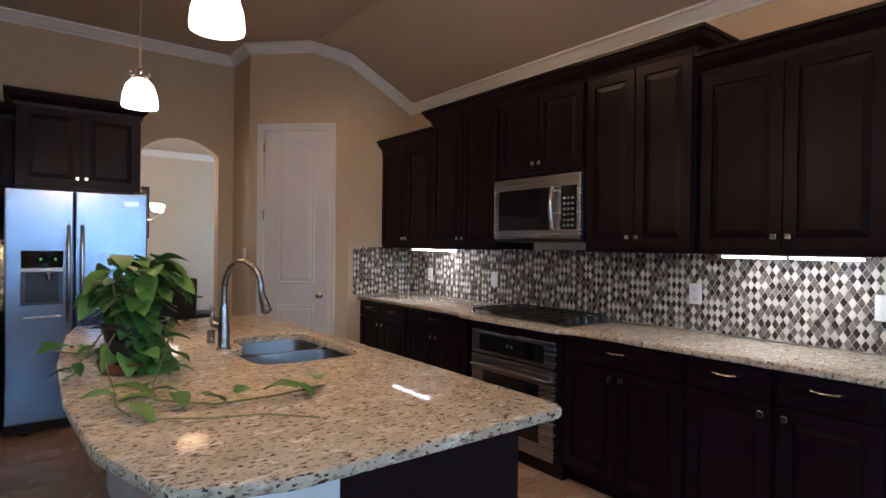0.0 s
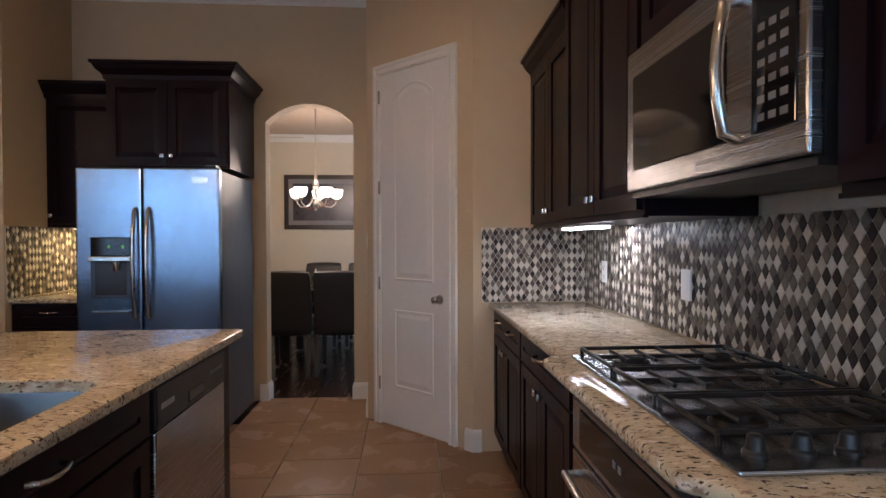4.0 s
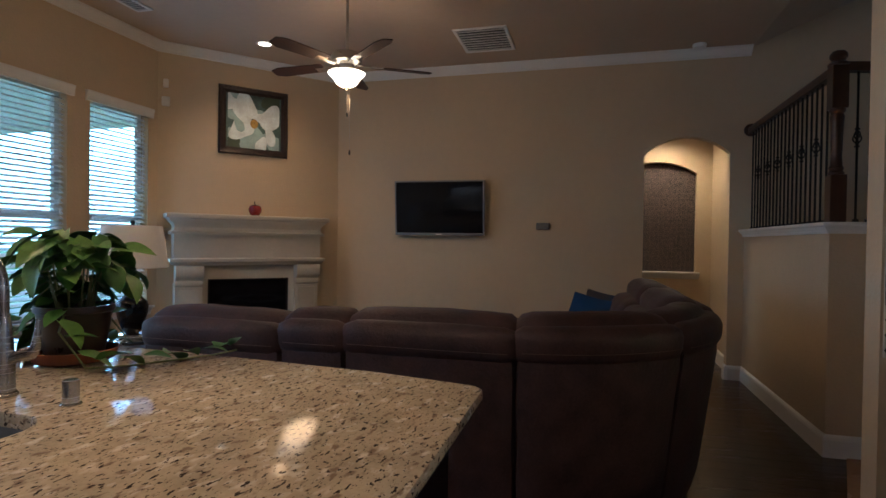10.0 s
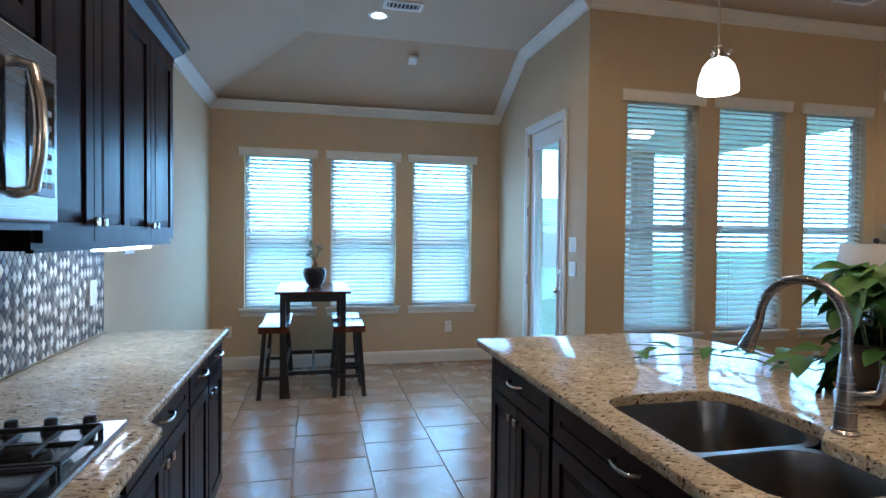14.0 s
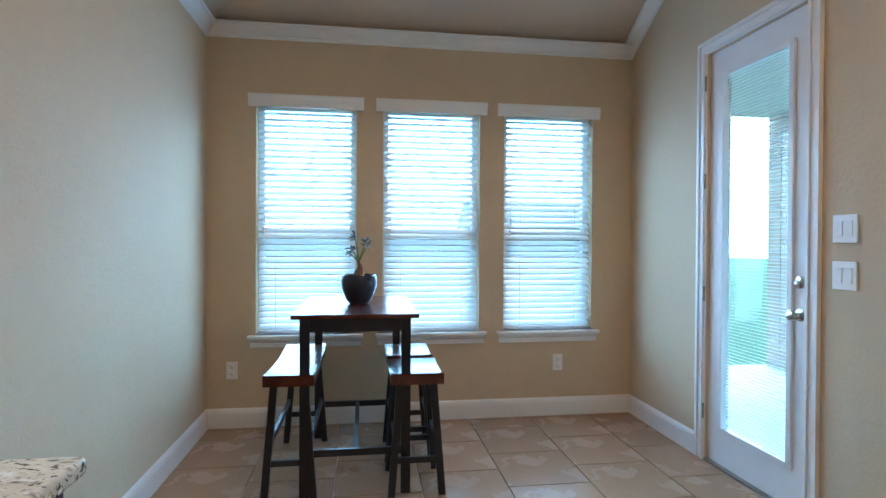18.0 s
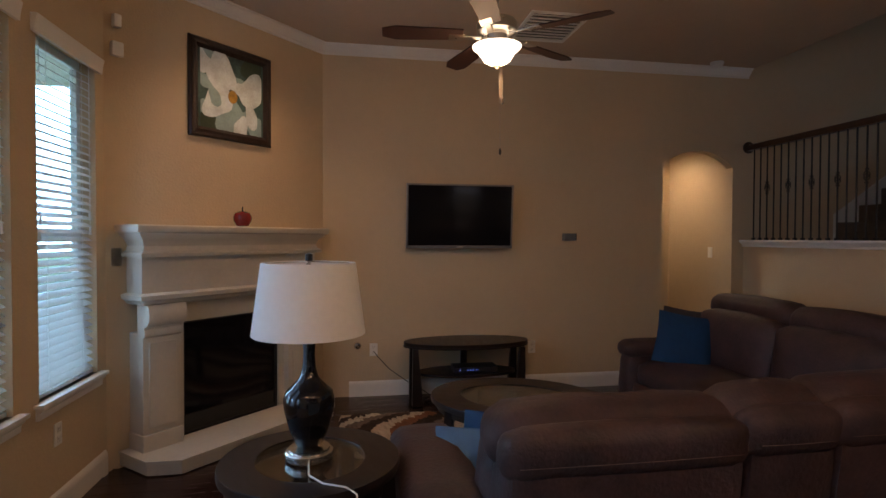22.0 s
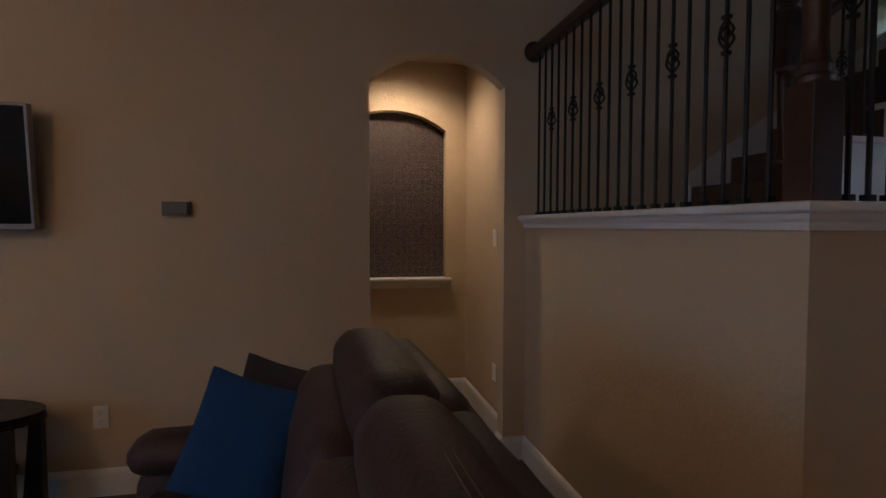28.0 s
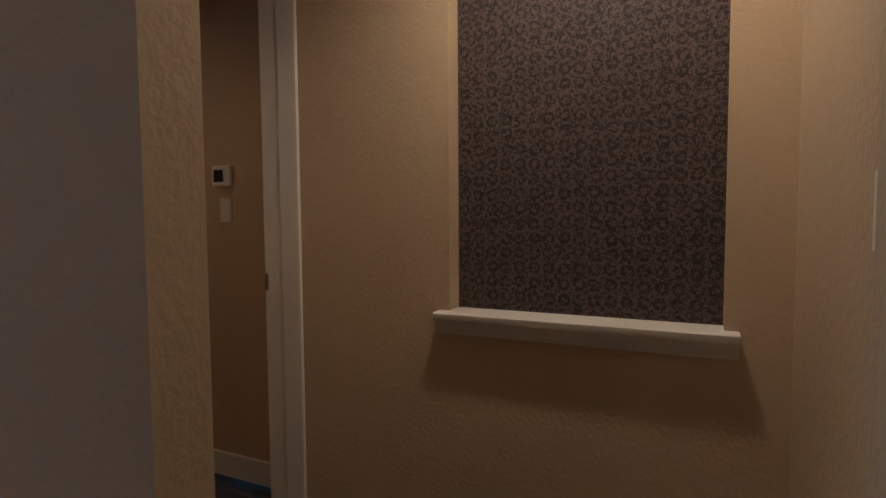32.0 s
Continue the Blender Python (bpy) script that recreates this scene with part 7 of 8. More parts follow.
def foot_low(p):
    if p.y < YS:
        return LEDGE
    k = max(1, min(NST - 1, int((p.y - YS) / RUN) + 1))
    return LEDGE - k * STEP + 0.028


rail_run("stair_railing", "dark sloping handrail of the lower flight", (XW - 0.05, YB + 0.045, LEDGE), (XW - 0.01, 7.64, 0), 2.26, 1.22, 11, 1, foot_low)


def foot_up(p):
    k = max(0, min(NU - 1, int((p.y - 6.94) / RU)))
    return LEDGE + (k + 1) * HU + 0.012


rail_run("stair_railing", "dark sloping handrail of the upper flight", (UX - 0.02, 6.95, LEDGE), (UX - 0.02, UY, UP), 2.38, 3.98, 15, 1, foot_up)
rail_run("upper_railing", "dark railing along the upper hall", (UX + 0.03, UY + 0.03, UP), (0.36, UY + 0.03, UP), 4.02, 4.02, 32, 2)

# upper hall art, foyer niche decor
ar = thing("framed_art", "dark framed picture in the upper hall", "picture", -2.35, 10.6, 4.55)
part("frame", B(-0.42, 0.42, -0.035, -0.002, -0.38, 0.38, bev=0.006), FRAMEM, ar)
part("picture", B(-0.37, 0.37, -0.038, -0.036, -0.33, 0.33), BLACKG, ar, "dark print behind glass")
uf = thing("ceiling_fan", "dark ceiling fan in the upper room", "ceiling fan", -4.6, 12.0, 5.45)
part("motor", lathe(bmesh.new(), [(0.05, 0.10), (0.11, 0.08), (0.11, 0.0), (0.05, -0.03)], 20), IRON, uf, "", True)
part("downrod", lathe(bmesh.new(), [(0.012, 0.09), (0.012, 0.42)], 10), IRON, uf)
for k in range(5):
    a = radians(72 * k)
    part("blade", moved(B(0.10, 0.62, -0.06, 0.06, 0.02, 0.03), Matrix.Rotation(a, 4, 'Z')), BLADE, uf)

setting("backing_niche", B(FN[0] - 0.3, FN[1] + 0.3, 11.37, 11.43, 0.8, 2.6), WALL, "back of the foyer niche", "wall")
setting("sill_niche", B(FN[0] - 0.03, FN[1] + 0.03, 11.08, 11.37, 0.985, 1.015), TRIM, "white niche sill", "trim")
wd = thing("metal_wall_art", "dark metal wall art of round leaf shapes", "wall art", (FN[0] + FN[1]) / 2, 11.365, 1.55)
for i in range(4):
    for j in range(6):
        part("metal_leaf", moved(lathe(bmesh.new(), [(0.0, 0.0), (0.05, 0.006), (0.072, 0.016), (0.07, 0.019), (0.045, 0.010)], 12), pose(-0.22 + 0.145 * i + 0.03 * (j % 2), -0.03 - 0.01 * ((i + j) % 3), -0.32 + 0.13 * j, 90 + 12 * ((i * 3 + j) % 3 - 1), 0, 0)), IRON, wd, "", True)
for i in range(4):
    part("stem", tube(bmesh.new(), [(-0.22 + 0.145 * i, -0.018, -0.42), (-0.20 + 0.145 * i, -0.022, 0.42)], 0.006, 6), IRON, wd)

# ---- hall beyond the arch ----
def damask(name):
    m = mat(name, (0.026, 0.019, 0.022), 0.55, 0, 0.2, 10)
    nt = m.node_tree; L = nt.links.new
    b = nt.nodes["Principled BSDF"]
    tc = nt.nodes.new("ShaderNodeTexCoord")
    base = b.inputs["Base Color"].links[0].from_socket
    vo = nt.nodes.new("ShaderNodeTexVoronoi"); vo.inputs["Scale"].default_value = 19; vo.inputs["Randomness"].default_value = 0.12
    wa = nt.nodes.new("ShaderNodeMath"); wa.operation = 'SINE'
    mu = nt.nodes.new("ShaderNodeMath"); mu.operation = 'MULTIPLY'; mu.inputs[1].default_value = 15
    n = nt.nodes.new("ShaderNodeTexNoise"); n.inputs["Scale"].default_value = 78; n.inputs["Detail"].default_value = 2.5; n.inputs["Distortion"].default_value = 2.2
    for k in (vo, n):
        L(tc.outputs["Object"], k.inputs["Vector"])
    L(vo.outputs["Distance"], mu.inputs[0]); L(mu.outputs[0], wa.inputs[0])
    ad = nt.nodes.new("ShaderNodeMath"); ad.operation = 'MULTIPLY_ADD'; ad.inputs[1].default_value = 0.06
    L(wa.outputs[0], ad.inputs[0]); L(n.outputs["Fac"], ad.inputs[2])
    r = nt.nodes.new("ShaderNodeMapRange"); r.inputs[1].default_value = 0.48; r.inputs[2].default_value = 0.56
    L(ad.outputs[0], r.inputs[0])
    mx = nt.nodes.new("ShaderNodeMix"); mx.data_type = 'RGBA'
    L(r.outputs[0], mx.inputs[0]); L(base, mx.inputs[6]); mx.inputs[7].default_value = (0.125, 0.088, 0.080, 1)
    L(mx.outputs[2], b.inputs["Base Color"])
    bp = nt.nodes.new("ShaderNodeBump"); bp.inputs["Strength"].default_value = 0.5; bp.inputs["Distance"].default_value = 0.003
    L(r.outputs[0], bp.inputs["Height"]); L(bp.outputs[0], b.inputs["Normal"])
    mr = nt.nodes.new("ShaderNodeMapRange"); mr.inputs[3].default_value = 0.7; mr.inputs[4].default_value = 0.38
    L(r.outputs[0], mr.inputs[0]); L(mr.outputs[0], b.inputs["Roughness"])
    return m


setting("backing_niche", B(HB - 0.14, HB - 0.0915, 4.62, 5.77, 0.9, 2.5), WALL, "back of the hall niche", "wall")
pn = thing("damask_panel", "dark brown embossed damask panel in the niche", "wall panel", HB - 0.091, 5.1675, 0.985)
n_ = 12
R_ = (0.45 ** 2 + 0.15 ** 2) / 0.3
arc_ = [(0.45 - 0.9 * k / n_, 1.21 + math.sqrt(R_ ** 2 - (0.45 - 0.9 * k / n_) ** 2) - (R_ - 0.15)) for k in range(n_ + 1)]
part("backing_board", B(-0.0004, 0.0003, -0.44, 0.44, 0.005, 1.20), BLACK, pn)
part("panel", prism(bmesh.new(), [(0.0005, -0.45, 0.0), (0.0005, 0.45, 0.0)] + [(0.0005, y, z) for y, z in arc_], (0.006, 0, 0)), damask("damask_fabric"), pn)
bm = bmesh.new()
prof = [(0.0, -0.085), (0.016, -0.083), (0.024, -0.065), (0.040, -0.052), (0.046, -0.034), (0.062, -0.026), (0.065, -0.018), (0.065, -0.003), (0.060, 0.0), (-0.085, 0.0), (-0.085, -0.02), (0.0, -0.02)]
sweep_profile(bm, [(HB, 4.682, 0.988), (HB, 5.655, 0.988)], [(-o, u) for o, u in prof])
setting("sill_hall_niche", bm, TRIM, "white moulded sill below the hall niche", "trim", True)
# casing of the hall doorway
for y0, y1 in ((2.94, 3.04), (3.945, 4.042)):
    setting("trim_door_hall", B(HB + 0.0, HB + 0.018, y0, y1, 0, 2.51, bev=0.004), TRIM, "white casing of the hall doorway", "trim")
setting("trim_door_hall", B(HB, HB + 0.018, 3.041, 3.944, 2.44, 2.51, bev=0.004), TRIM, "white head casing of the hall doorway", "trim")
for y0, y1 in ((3.041, 3.059), (3.842, 3.859)):
    setting("jamb_hall", B(HB - 0.10, HB - 0.001, y0, y1, 0, 2.44), TRIM, "white jamb of the hall doorway", "trim")
setting("jamb_hall", B(HB + 0.0005, HB + 0.010, 3.846, 3.944, 0, 2.439, bev=0.003), TRIM, "white inner stop of the hall doorway", "trim")
solid("strike_plate", B(HB + 0.0101, HB + 0.0125, 3.848, 3.866, 1.02, 1.09), BRONZE, "small metal strike plate on the jamb", "strike plate")
th = thing("thermostat", "white thermostat with dark screen on the wall", "thermostat", -5.18, 3.38, 1.54)
part("body", B(0.0, 0.025, -0.06, 0.06, -0.05, 0.05, bev=0.008), OUTLET, th)
part("screen", B(0.025, 0.0265, -0.045, 0.02, -0.03, 0.03), BLACKG, th)
plate(-5.179, 3.39, 1.37, 90, "switch")
setting("baseboard_hall_room", B(-5.18, -5.163, 2.6, 4.28, 0, 0.12), TRIM, "white baseboard of the far room", "baseboard")
hl = thing("recessed_light", "round white recessed hall light, lit", "ceiling light", -4.53, 5.20, 2.75, group="recessed ceiling lights")
part("trim_ring", lathe(bmesh.new(), [(0.060, -0.004), (0.075, -0.006), (0.085, -0.003), (0.086, 0.0), (0.062, 0.0), (0.060, -0.004)], 28, caps=False), TRIM, hl, "", True)
part("bulb", lathe(bmesh.new(), [(0.0, -0.003), (0.058, -0.003), (0.058, 0.0)], 24), GLOWW, hl)

# ---- dining room ----
CH = thing("chandelier", "nickel chandelier with five lit glass shades", "chandelier", 1.65, 7.40, 1.66)
part("column", lathe(bmesh.new(), [(0.006, -0.06), (0.016, -0.05), (0.010, -0.035), (0.028, -0.01), (0.028, 0.02), (0.014, 0.05), (0.010, 0.10), (0.022, 0.14), (0.034, 0.19), (0.030, 0.23), (0.014, 0.26), (0.018, 0.30), (0.006, 0.34)], 22), NICK, CH, "", True)
for k in range(5):
    a = radians(72 * k + 20)
    ca, sa = math.cos(a), math.sin(a)
    arm = part("arm", tube(bmesh.new(), [(r_ * ca, r_ * sa, z_) for r_, z_ in ((0.02, 0.12), (0.05, 0.04), (0.10, -0.015), (0.16, -0.02), (0.205, 0.02), (0.215, 0.06))], 0.006, 8), NICK, CH, "", True)
    part("socket", lathe(bmesh.new(), [(0.022, 0.05), (0.028, 0.065), (0.018, 0.075)], 16, (0.215 * ca, 0.215 * sa, 0)), NICK, arm, "", True)
    part("glass_shade", lathe(bmesh.new(), [(0.025, 0.068), (0.050, 0.085), (0.062, 0.12), (0.066, 0.165), (0.063, 0.165), (0.058, 0.12), (0.045, 0.09)], 24, (0.215 * ca, 0.215 * sa, 0)), SHADE_GLOW, arm, "lit white glass shade", True)
bm = bmesh.new()
nl = 22
for k in range(nl):
    z0 = 0.34 + k * (2.72 - 1.66 - 0.36) / nl
    pts = [((0.009 if k % 2 else 0) * math.cos(t_), (0 if k % 2 else 0.009) * math.cos(t_), z0 + 0.016 + 0.019 * math.sin(t_)) for t_ in [2 * math.pi * i / 8 for i in range(8)]]
    tube(bm, pts, 0.0022, 5, True)
part("chain", bm, NICK, CH)
part("canopy", lathe(bmesh.new(), [(0.012, 1.025), (0.055, 1.04), (0.066, 1.058), (0.066, 1.06)], 24), NICK, CH, "", True)
lamp("chandelier_lamp", 'POINT', 55, (1.0, 0.80, 0.60), pose(1.65, 7.40, 1.94), 0.14)

pc = thing("framed_picture", "wide dark framed abstract picture", "picture", 1.49, 9.25, 1.815)
part("frame", B(-0.56, 0.56, -0.035, -0.002, -0.37, 0.37, bev=0.006), FRAMEM, pc)
part("mat_board", B(-0.50, 0.50, -0.038, -0.036, -0.31, 0.31), mat("grey_mat_board", (0.20, 0.20, 0.21), 0.6), pc)
part("print", B(-0.44, 0.44, -0.041, -0.0385, -0.25, 0.25), mat("dark_blue_print", (0.035, 0.035, 0.05), 0.3, 0, 0.9, 4), pc, "dark blue print")
part("red_streak", prism(bmesh.new(), [(-0.30, -0.0418, -0.10), (-0.05, -0.0418, -0.07), (0.25, -0.0418, 0.10), (0.05, -0.0418, 0.0)], (0, 0.0006, 0)), mat("rust_paint", (0.22, 0.06, 0.03), 0.5), pc)

ESP = mat("black_vinyl", (0.012, 0.010, 0.010), 0.45, 0, 0.2, 6, 0.2, 120)


def dining_chair(x, y, rz):
    t = thing("dining_chair", "dark high-backed upholstered dining chair", "chair", x, y, 0, rz, "chairs round the dining table")
    part("seat", soft(-0.23, 0.23, -0.24, 0.22, 0.40, 0.50, 0.03, 0.012), ESP, t, "", True)
    bm = soft(-0.225, 0.225, -0.04, 0.04, 0.0, 0.62, 0.025, 0.008, (6, 3, 8))
    for p in bm.verts:
        p.co.y -= 0.10 * max(0.0, p.co.z / 0.62) ** 1.5
    part("backrest", moved(bm, Matrix.Translation((0, -0.22, 0.38))), ESP, t, "", True)
    for sx in (-0.20, 0.20):
        for sy in (-0.22, 0.19):
            bm = box(bmesh.new(), sx - 0.02, sx + 0.02, sy - 0.02, sy + 0.02, 0, 0.41)
            for p in bm.verts:
                p.co.y += (0.06 if sy > 0 else -0.08) * (1 - p.co.z / 0.41) * (0.3 if sy > 0 else 1)
            part("leg", bm, BLACK, t)
    return t


for x, y, rz in ((1.44, 7.25, 0), (1.925, 7.25, 0), (1.50, 8.62, 180), (2.05, 8.62, 180), (1.02, 7.92, -90), (2.55, 7.92, 90)):
    dining_chair(x, y, rz)
dt = thing("dining_table", "dark dining table with a glass top", "table", 1.76, 7.93, 0)
part("tabletop", B(-0.58, 0.58, -0.50, 0.50, 0.728, 0.745, bev=0.004), CLEAR, dt, "clear glass tabletop")
part("apron", B(-0.50, 0.50, -0.42, 0.42, 0.66, 0.727, bev=0.004), ESP, dt)
for sx in (-0.45, 0.45):
    for sy in (-0.37, 0.37):
        part("leg", B(sx - 0.04, sx + 0.04, sy - 0.04, sy + 0.04, 0, 0.66, bev=0.004), ESP, dt)
NAP = mat("pale_napkin", (0.50, 0.46, 0.44), 0.9, 0, 0.1, 30, 0.3, 200)
for x, y in ((1.35, 7.58), (1.62, 7.62), (1.98, 7.60), (2.2, 7.65), (1.5, 8.28), (2.0, 8.28)):
    bm = lathe(bmesh.new(), [(0.038, 0.0), (0.034, 0.06), (0.028, 0.12), (0.014, 0.18), (0.003, 0.215)], 12)
    for p in bm.verts:
        p.co.x *= 1 + 0.25 * math.sin(p.co.z * 30)
    solid("napkin", bm, NAP, "pale folded napkin standing on the table", "napkin", pose(x, y, 0.745, 0, 0, 40 * x), True, "folded napkins on the table")
    solid("dinner_plate", lathe(bmesh.new(), [(0.06, 0.0), (0.10, 0.006), (0.135, 0.016), (0.133, 0.019), (0.10, 0.011), (0.0, 0.008)], 28), ESP, "dark round dinner plate at a place setting", "plate", pose(x, y + (0.14 if y < 8 else -0.14), 0.745), True, "plates on the table")

# ---- outdoors ----
GRASS = mat("lawn_green", (0.055, 0.095, 0.030), 0.95, 0, 0.4, 8, 0.6, 90, 0.1)
CONC = mat("patio_concrete", (0.52, 0.50, 0.47), 0.85, 0, 0.12, 4, 0.3, 80)
FENCE = stretched("cedar_fence", (0.22, 0.14, 0.085), 0.85, 0, 6, 6, 0.5, 0.35, 3, rand=0.2)
setting("ground", prism(bmesh.new(), [(x, y, -0.20) for x, y in ((-400, -400), (400, -400), (400, 400), (-400, 400))], (0, 0, -0.1)), GRASS, "flat green lawn reaching the horizon", "ground")
setting("patio", B(-3.4, XD - T - 0.002, -3.6, YL - T - 0.002, -0.199, -0.06), CONC, "pale concrete patio slab", "patio")
setting("patio_ceiling", B(-3.4, XD - T, -3.6, YL - T, 2.72, 2.85), mat("patio_boards", (0.50, 0.50, 0.48), 0.7, 0, 0.06, 4), "white boarded patio ceiling", "ceiling")
BR = mat("tan_brick", (0.27, 0.18, 0.13), 0.9, 0, 0.2, 12, 0.3, 120, rand=0.18)
MORT = mat("grey_mortar", (0.34, 0.32, 0.29), 0.95, 0, 0.1, 30, 0.3, 200)
for cx, cy in ((-2.05, -3.35), (0.0, -3.35)):
    col = thing("brick_column", "tan brick patio column with pale mortar joints", "column", cx, cy, -0.06)
    part("core", B(-0.19, 0.19, -0.19, 0.19, 0, 2.78), MORT, col)
    bme = as_mesh("brick", B(-0.096, 0.096, -0.006, 0.006, -0.029, 0.029, bev=0.003), BR)
    for r_ in range(41):
        for s_ in range(4):
            for h_ in (-1, 1):
                ob = part("brick", bme, None, col)
                off = h_ * 0.0995 + (0.0 if r_ % 2 else 0.0)
                ob.matrix_basis = Matrix.Rotation(math.pi / 2 * s_, 4, 'Z') @ Matrix.Translation((off, -0.192, 0.034 + 0.0675 * r_))
fl = thing("patio_light", "round lit patio ceiling light", "ceiling light", -1.2, -1.9, 2.72)
part("globe", lathe(bmesh.new(), [(0.02, -0.12), (0.09, -0.10), (0.14, -0.05), (0.15, -0.012)], 24), glow("lit_patio_glass", (1, 0.9, 0.75), 4.0), fl, "", True)
part("rim", lathe(bmesh.new(), [(0.16, -0.012), (0.165, -0.006), (0.16, 0.0)], 24), BRONZE, fl, "", True)
fe = thing("fence", "weathered cedar board fence across the yard", "fence", 0, -24.0, -0.20)
board = as_mesh("board", B(-0.068, 0.068, -0.01, 0.01, 0, 1.8), FENCE)
for k in range(-90, 90):
    ob = part("board", board, None, fe)
    ob.matrix_basis = Matrix.Translation((0.142 * k, 0, 0))
for z in (0.3, 0.9, 1.5):
    part("rail", B(-12.9, 12.9, -0.06, -0.012, z, z + 0.09), FENCE, fe)
nh = thing("neighbour_house", "single storey brick neighbour house behind the fence", "house", -16.0, -48, -0.2)
HOUSEM = mat("house_brick", (0.30, 0.22, 0.17), 0.9, 0, 0.15, 3)
part("wall", B(-9, 9, -4, 4, 0, 2.9), HOUSEM, nh)
part("roof", prism(bmesh.new(), [(-9.5, -4.6, 2.9), (-9.5, 4.6, 2.9), (-9.5, 0, 5.6)], (19, 0, 0)), mat("grey_shingles", (0.10, 0.095, 0.09), 0.95, 0, 0.25, 10), nh)
for x in (-6, -2, 3, 6.5):
    w_ = part("window", B(x - 0.6, x + 0.6, 4.0, 4.05, 0.9, 2.3), TRIM, nh)
    part("pane", B(x - 0.52, x + 0.52, 4.05, 4.06, 0.98, 2.22), BLACKG, w_)

bm = bmesh.new()
ring = [(70 * math.cos(radians(a)), 70 * math.sin(radians(a)) - 2) for a in range(160, 391, 10)]
prism(bm, [(x, y, -0.19) for x, y in ring] + [(x * 1.01, y * 1.01, -0.19) for x, y in ring[::-1]], (0, 0, 45))
setting("backdrop", bm, glow("overcast_sky", (0.36, 0.75, 1.0), 22.0, (0.1, 0.1, 0.1)), "bright pale blue overcast sky in the distance", "backdrop")

# ---- lamps of the place, and added fill lights ----
def can_light(x, y, z, e, aim=None, color=WARM, spot=120):
    t = thing("recessed_light", "round white recessed ceiling light, lit", "ceiling light", x, y, z, group="recessed ceiling lights")
    part("trim_ring", lathe(bmesh.new(), [(0.060, -0.004), (0.075, -0.006), (0.085, -0.003), (0.086, 0.004), (0.062, 0.004), (0.060, -0.004)], 28, caps=False), TRIM, t, "", True)
    part("bulb", lathe(bmesh.new(), [(0.0, -0.003), (0.058, -0.003), (0.058, 0.003)], 24), GLOWW, t)
    lamp("recessed_lamp", 'SPOT', e, color, look((x, y, z - 0.03), aim or (x, y, 0)), 0.12, spot=spot, blend=0.8 if spot < 160 else 0.35)
    return t



can_light(-2.50, 1.20, CZ, 60)
can_light(2.13, -0.60, CZ, 40)
can_light(2.05, 3.1, CZ, 66, spot=172)
can_light(2.05, 1.2, CZ, 50, spot=172)
# unseen hall fixture, added to brighten the wall behind the doorway
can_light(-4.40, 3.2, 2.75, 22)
can_light(-2.0, 10.15, UP - 0.30, 260, spot=150)
lamp("hall_lamp", 'SPOT', 75, (1.0, 0.76, 0.42), look((-4.53, 5.20, 2.70), (-4.62, 5.20, 0)), 0.05, spot=150, blend=0.8)
# daylight in the window openings
for a, b, z0, z1 in NW:
    lamp("nook_daylight", 'AREA', 9.5, DAY, look(((a + b) / 2, YN + 0.075, (z0 + z1) / 2), ((a + b) / 2, 5, 1.2)), b - a - 0.05, z1 - z0 - 0.1)
for a, b, z0, z1 in LW:
    lamp("living_daylight", 'AREA', 5.5, DAY, look(((a + b) / 2, YL + 0.075, (z0 + z1) / 2), ((a + b) / 2, 5, 1.3)), b - a - 0.05, z1 - z0 - 0.1)
lamp("patio_door_daylight", 'AREA', 2.2, DAY, look((XD + 0.03, (DOOR_B[0] + DOOR_B[1]) / 2, 1.25), (4, (DOOR_B[0] + DOOR_B[1]) / 2, 1.1)), 0.4, 1.9)
# bluish fill added beside a closed wall; the dining window is unseen
lamp("dining_daylight_fill", 'AREA', 30, (0.45, 0.75, 1.0), look((4.05, 8.3, 1.5), (0.5, 8.3, 1.4)), 1.2, 1.6)
# no opening here: lamp added mid-room for the upper room's unseen window
lamp("upper_daylight", 'AREA', 9, (0.25, 0.75, 1.0), look((-5.0, 11.2, 5.4), (-3.6, 13.2, 4.2)), 1.5, 1.5)
# fill added in front of the closed foyer niche to tint it blue
lamp("foyer_niche_fill", 'AREA', 16, (0.45, 0.75, 1.0), look((-1.2, 10.75, 2.2), (-1.75, 11.3, 1.3)), 0.8, 1.2)
lamp("front_door_daylight", 'AREA', 36, (0.45, 0.75, 1.0), look((1.05, 10.3, 1.3), (-1.2, 10.0, 0.0)), 0.9, 1.9)

# ---- pieces of walls and floors ----
def stone(name, color, var):
    m = mat(name, color, 0.32, 0, var, 45, 0.25, 90, 0.3, 0.08)
    nt = m.node_tree
    b = nt.nodes["Principled BSDF"]
    hs = nt.nodes.new("ShaderNodeHueSaturation")
    mr = nt.nodes.new("ShaderNodeMapRange"); mr.inputs[3].default_value = 0.78; mr.inputs[4].default_value = 1.22
    ad = nt.nodes.new("ShaderNodeMath"); ad.operation = 'ADD'
    fr_ = nt.nodes.new("ShaderNodeMath"); fr_.operation = 'FRACT'
    nt.links.new(nt.nodes.new("ShaderNodeNewGeometry").outputs["Random Per Island"], ad.inputs[0])
    nt.links.new(nt.nodes.new("ShaderNodeObjectInfo").outputs["Random"], ad.inputs[1])
    nt.links.new(ad.outputs[0], fr_.inputs[0]); nt.links.new(fr_.outputs[0], mr.inputs[0]); nt.links.new(mr.outputs[0], hs.inputs["Value"])
    nt.links.new(b.inputs["Base Color"].links[0].from_socket, hs.inputs["Color"])
    nt.links.new(hs.outputs[0], b.inputs["Base Color"])
    return m


STONES = [stone("cream_marble", (0.60, 0.54, 0.45), 0.10), stone("dark_marble", (0.036, 0.024, 0.021), 0.35), stone("taupe_marble", (0.19, 0.155, 0.12), 0.2), stone("grey_brown_marble", (0.125, 0.10, 0.078), 0.2)]
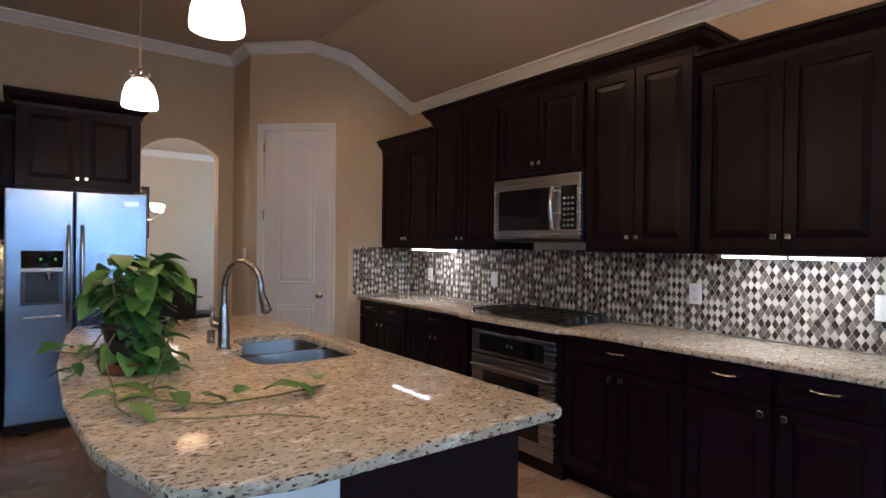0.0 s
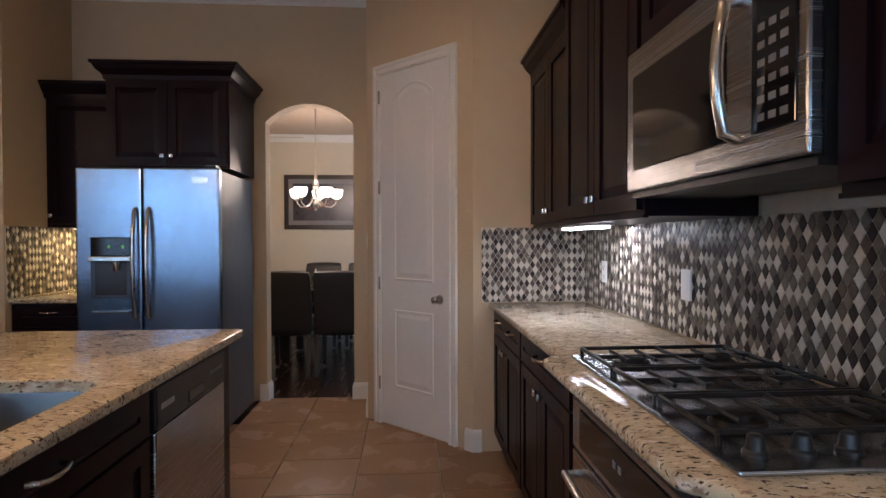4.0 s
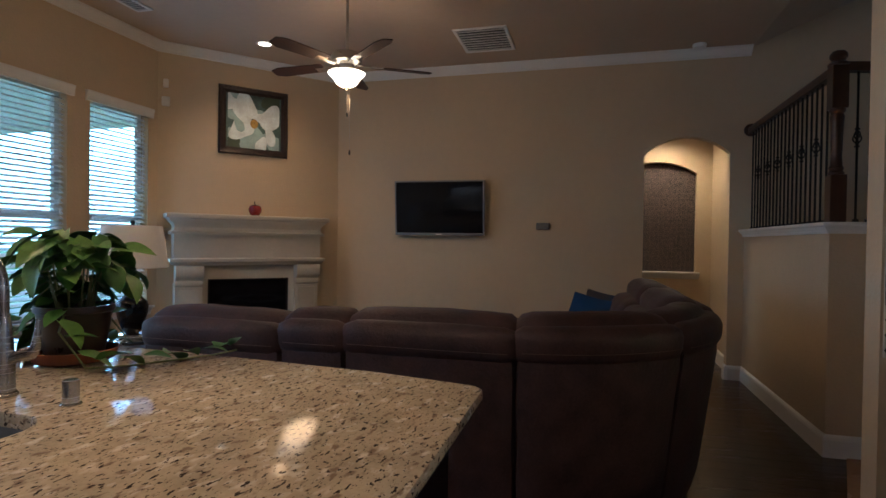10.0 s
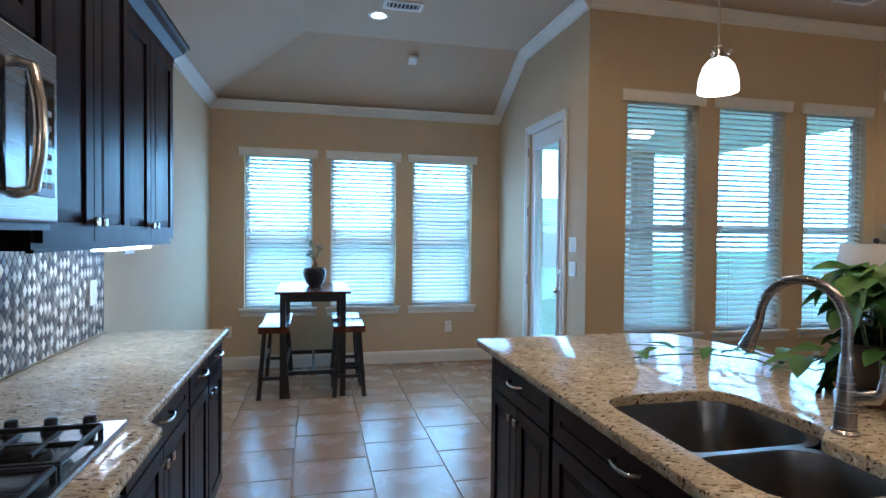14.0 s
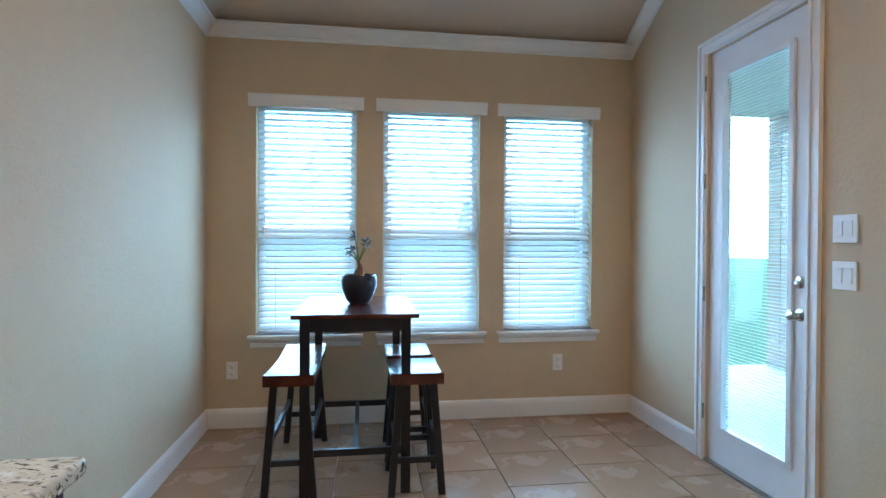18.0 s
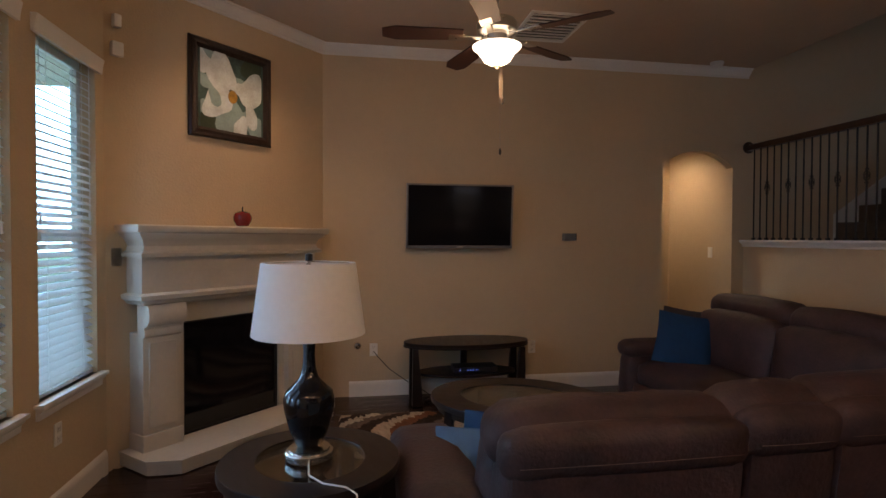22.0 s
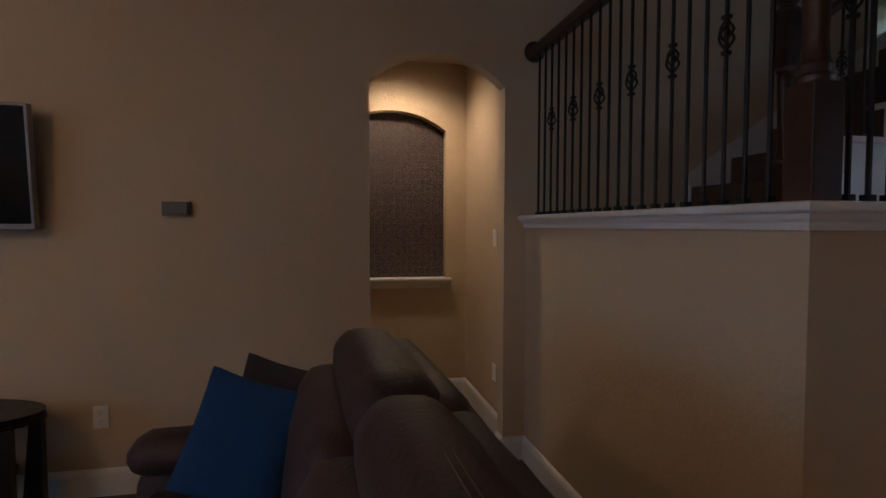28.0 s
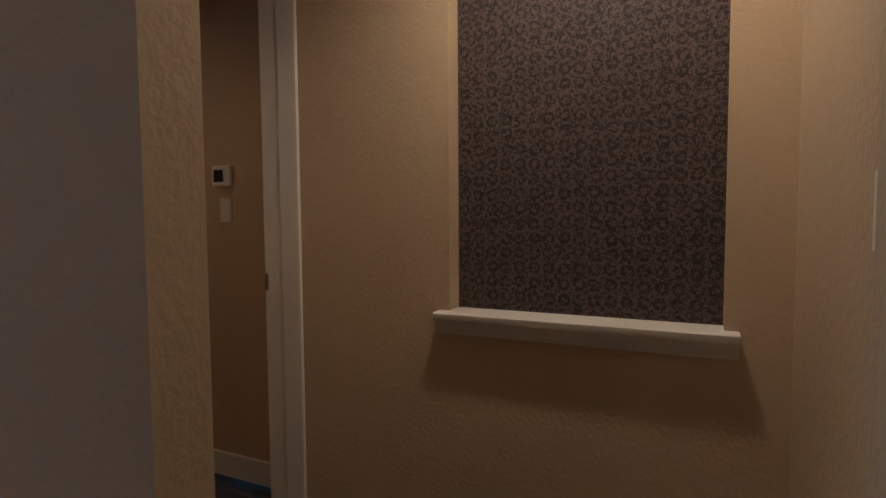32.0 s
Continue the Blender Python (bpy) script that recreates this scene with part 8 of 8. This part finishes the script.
MGROUT = mat("mosaic_grout", (0.62, 0.56, 0.48), 0.85, 0, 0.1, 30, 0.2, 200)
DW, DH, GAP = 0.035, 0.0565, 0.0030


def clip(poly, u0, u1, z0, z1):
    for ax, lim, sg in ((0, u0, 1), (0, u1, -1), (1, z0, 1), (1, z1, -1)):
        out = []
        for i in range(len(poly)):
            a, b = poly[i - 1], poly[i]
            da, db = sg * (a[ax] - lim), sg * (b[ax] - lim)
            if da >= 0:
                if db < 0:
                    q = da / (da - db); out.append((a[0] + (b[0] - a[0]) * q, a[1] + (b[1] - a[1]) * q))
                else:
                    out.append(b)
            elif db >= 0:
                q = da / (da - db); out.append((a[0] + (b[0] - a[0]) * q, a[1] + (b[1] - a[1]) * q)); out.append(b)
        poly = out
        if len(poly) < 3:
            return []
    return poly


def tile_poly(bm, poly, t, mi=0):
    a = [bm.verts.new((u, 0, z)) for u, z in poly]
    c = (sum(p[0] for p in poly) / len(poly), sum(p[1] for p in poly) / len(poly))
    b = [bm.verts.new((c[0] + (u - c[0]) * 0.93, -t, c[1] + (z - c[1]) * 0.93)) for u, z in poly]
    bm.faces.new(b).material_index = mi
    n = len(poly)
    for i in range(n):
        bm.faces.new((a[i], a[(i + 1) % n], b[(i + 1) % n], b[i])).material_index = mi


def backsplash(length, z0, z1, m, near, label):
    """Diamond mosaic along local x, its face towards -y; tiles with x in near become pieces of their own."""
    root = setting("backsplash", moved(B(0, length, -0.006, 0.0, z0, z1), Matrix.Identity(4)), MGROUT, label, "backsplash")
    root.matrix_basis = m
    field = bmesh.new()
    one = bmesh.new()
    w, h = DW / 2 - GAP / 2, DH / 2 - GAP * 0.68
    tile_poly(one, [(-w, 0), (0, -h), (w, 0), (0, h)], 0.003)
    one.normal_update()
    mes = [as_mesh("tile", one.copy(), m_) for m_ in STONES]
    one.free()
    rnd = random.Random(int(length * 1000))
    tone = {}
    rows = int((z1 - z0) / (DH / 2)) + 2
    for r in range(rows):
        for c in range(int(length / DW) + 2):
            u = c * DW + (DW / 2 if r % 2 else 0)
            z = z0 + r * DH / 2
            c0 = c - 1 if r % 2 == 0 else c
            beside = (tone.get((r - 1, c0)), tone.get((r - 1, c0 + 1)))
            k = rnd.choices((0, 1, 2, 3), (0.36, 0.28, 0.20, 0.16))[0]
            if k in beside:
                k = rnd.choice([q for q in range(4) if q not in beside])
            tone[r, c] = k
            full = DW / 2 <= u <= length - DW / 2 and z0 + DH / 2 <= z <= z1 - DH / 2
            if full and near[0] < u < near[1]:
                t = part("tile", mes[k], None, root)
                t.location = (u, -0.006, z)
            else:
                p = clip([(u - w, z), (u, z - h), (u + w, z), (u, z + h)], 0.001, length - 0.001, z0 + 0.001, z1 - 0.001)
                if p:
                    tile_poly(field, p, 0.003, k)
    f = part("tile_field", moved(field, Matrix.Translation((0, -0.006, 0))), STONES, root)
    f["kind"] = "stuff"
    return root


backsplash(YP - 0.99, 0.917, 1.372, pose(W, YP, 0, 0, 0, -90), (2.75, 3.33), "diamond marble mosaic backsplash in white, grey and brown")
backsplash(0.65, 0.917, 1.372, pose(3.04, YP, 0, 0, 0, 0), (0.02, 0.64), "diamond marble mosaic on the short wall")
backsplash(0.50, 0.917, 1.398, pose(-0.025, YF, 0, 0, 0, 0), (0.02, 0.48), "warm lit diamond mosaic above the bar")
backsplash(0.745, 0.917, 1.398, pose(-0.03, 5.42, 0, 0, 0, 90), (0.02, 0.42), "warm lit diamond mosaic on the bar side wall")
setting("backsplash_range", B(W - 0.006, W, 2.56, 3.29, 1.374, 1.43), MGROUT, "grout strip under the microwave", "backsplash")

# floor tiles, laid square
floor = bpy.data.objects["floor_tiled"]
TS = 0.458


def inside(x, y):
    c = False
    n = len(TILED)
    for i in range(n):
        (xa, ya), (xb, yb) = TILED[i - 1], TILED[i]
        if (ya > y) != (yb > y) and x < (xb - xa) * (y - ya) / (yb - ya) + xa:
            c = not c
    return c


bm = B(-TS / 2 + 0.003, TS / 2 - 0.003, -TS / 2 + 0.003, TS / 2 - 0.003, -0.011, -0.0005, bev=0.002)
tm = as_mesh("tile", bm, TILE)
edge = bmesh.new()
for i in range(-5, 10):
    for j in range(-6, 28):
        cx, cy = 0.25 + i * TS, 0.12 + j * TS + (TS / 2 if i % 2 else 0)
        cs = [inside(cx + a * TS * 0.499, cy + b * TS * 0.499) for a in (-1, 1) for b in (-1, 1)]
        if all(cs):
            t = part("tile", tm, None, floor); t.location = (cx, cy, 0)
        elif any(cs) or inside(cx, cy):
            # a cut tile along the floor's outline
            h = TS / 2 - 0.003
            q = clip(TILED, cx - h, cx + h, cy - h, cy + h)
            if len(q) > 2:
                prism(edge, [(x, y, -0.011) for x, y in q], (0, 0, 0.0105))
part("cut_tile", edge, TILE, floor)["kind"] = "stuff"

# hardwood planks in the living room
wood = bpy.data.objects["floor_wood"]
PWD = 0.127
meshes = []
for L in (0.9, 1.2, 1.5):
    meshes.append((L, as_mesh("plank", B(-PWD / 2 + 0.0006, PWD / 2 - 0.0006, -L / 2 + 0.0006, L / 2 - 0.0006, -0.02, -0.0095, bev=0.0012), WOODF)))
rng = random.Random(3)
x = XT + PWD / 2
while x < 0.36:
    y = YL + 0.005 if x - 0.07 > FPA.x else FPA.y + (FPA.x - x + 0.07) * (FPB.y - FPA.y) / (FPA.x - FPB.x)
    while y < 5.9:
        L, me = meshes[rng.randrange(3)]
        p = part("plank", me, None, wood); p.location = (x, y + L / 2, 0)
        y += L
    x += PWD
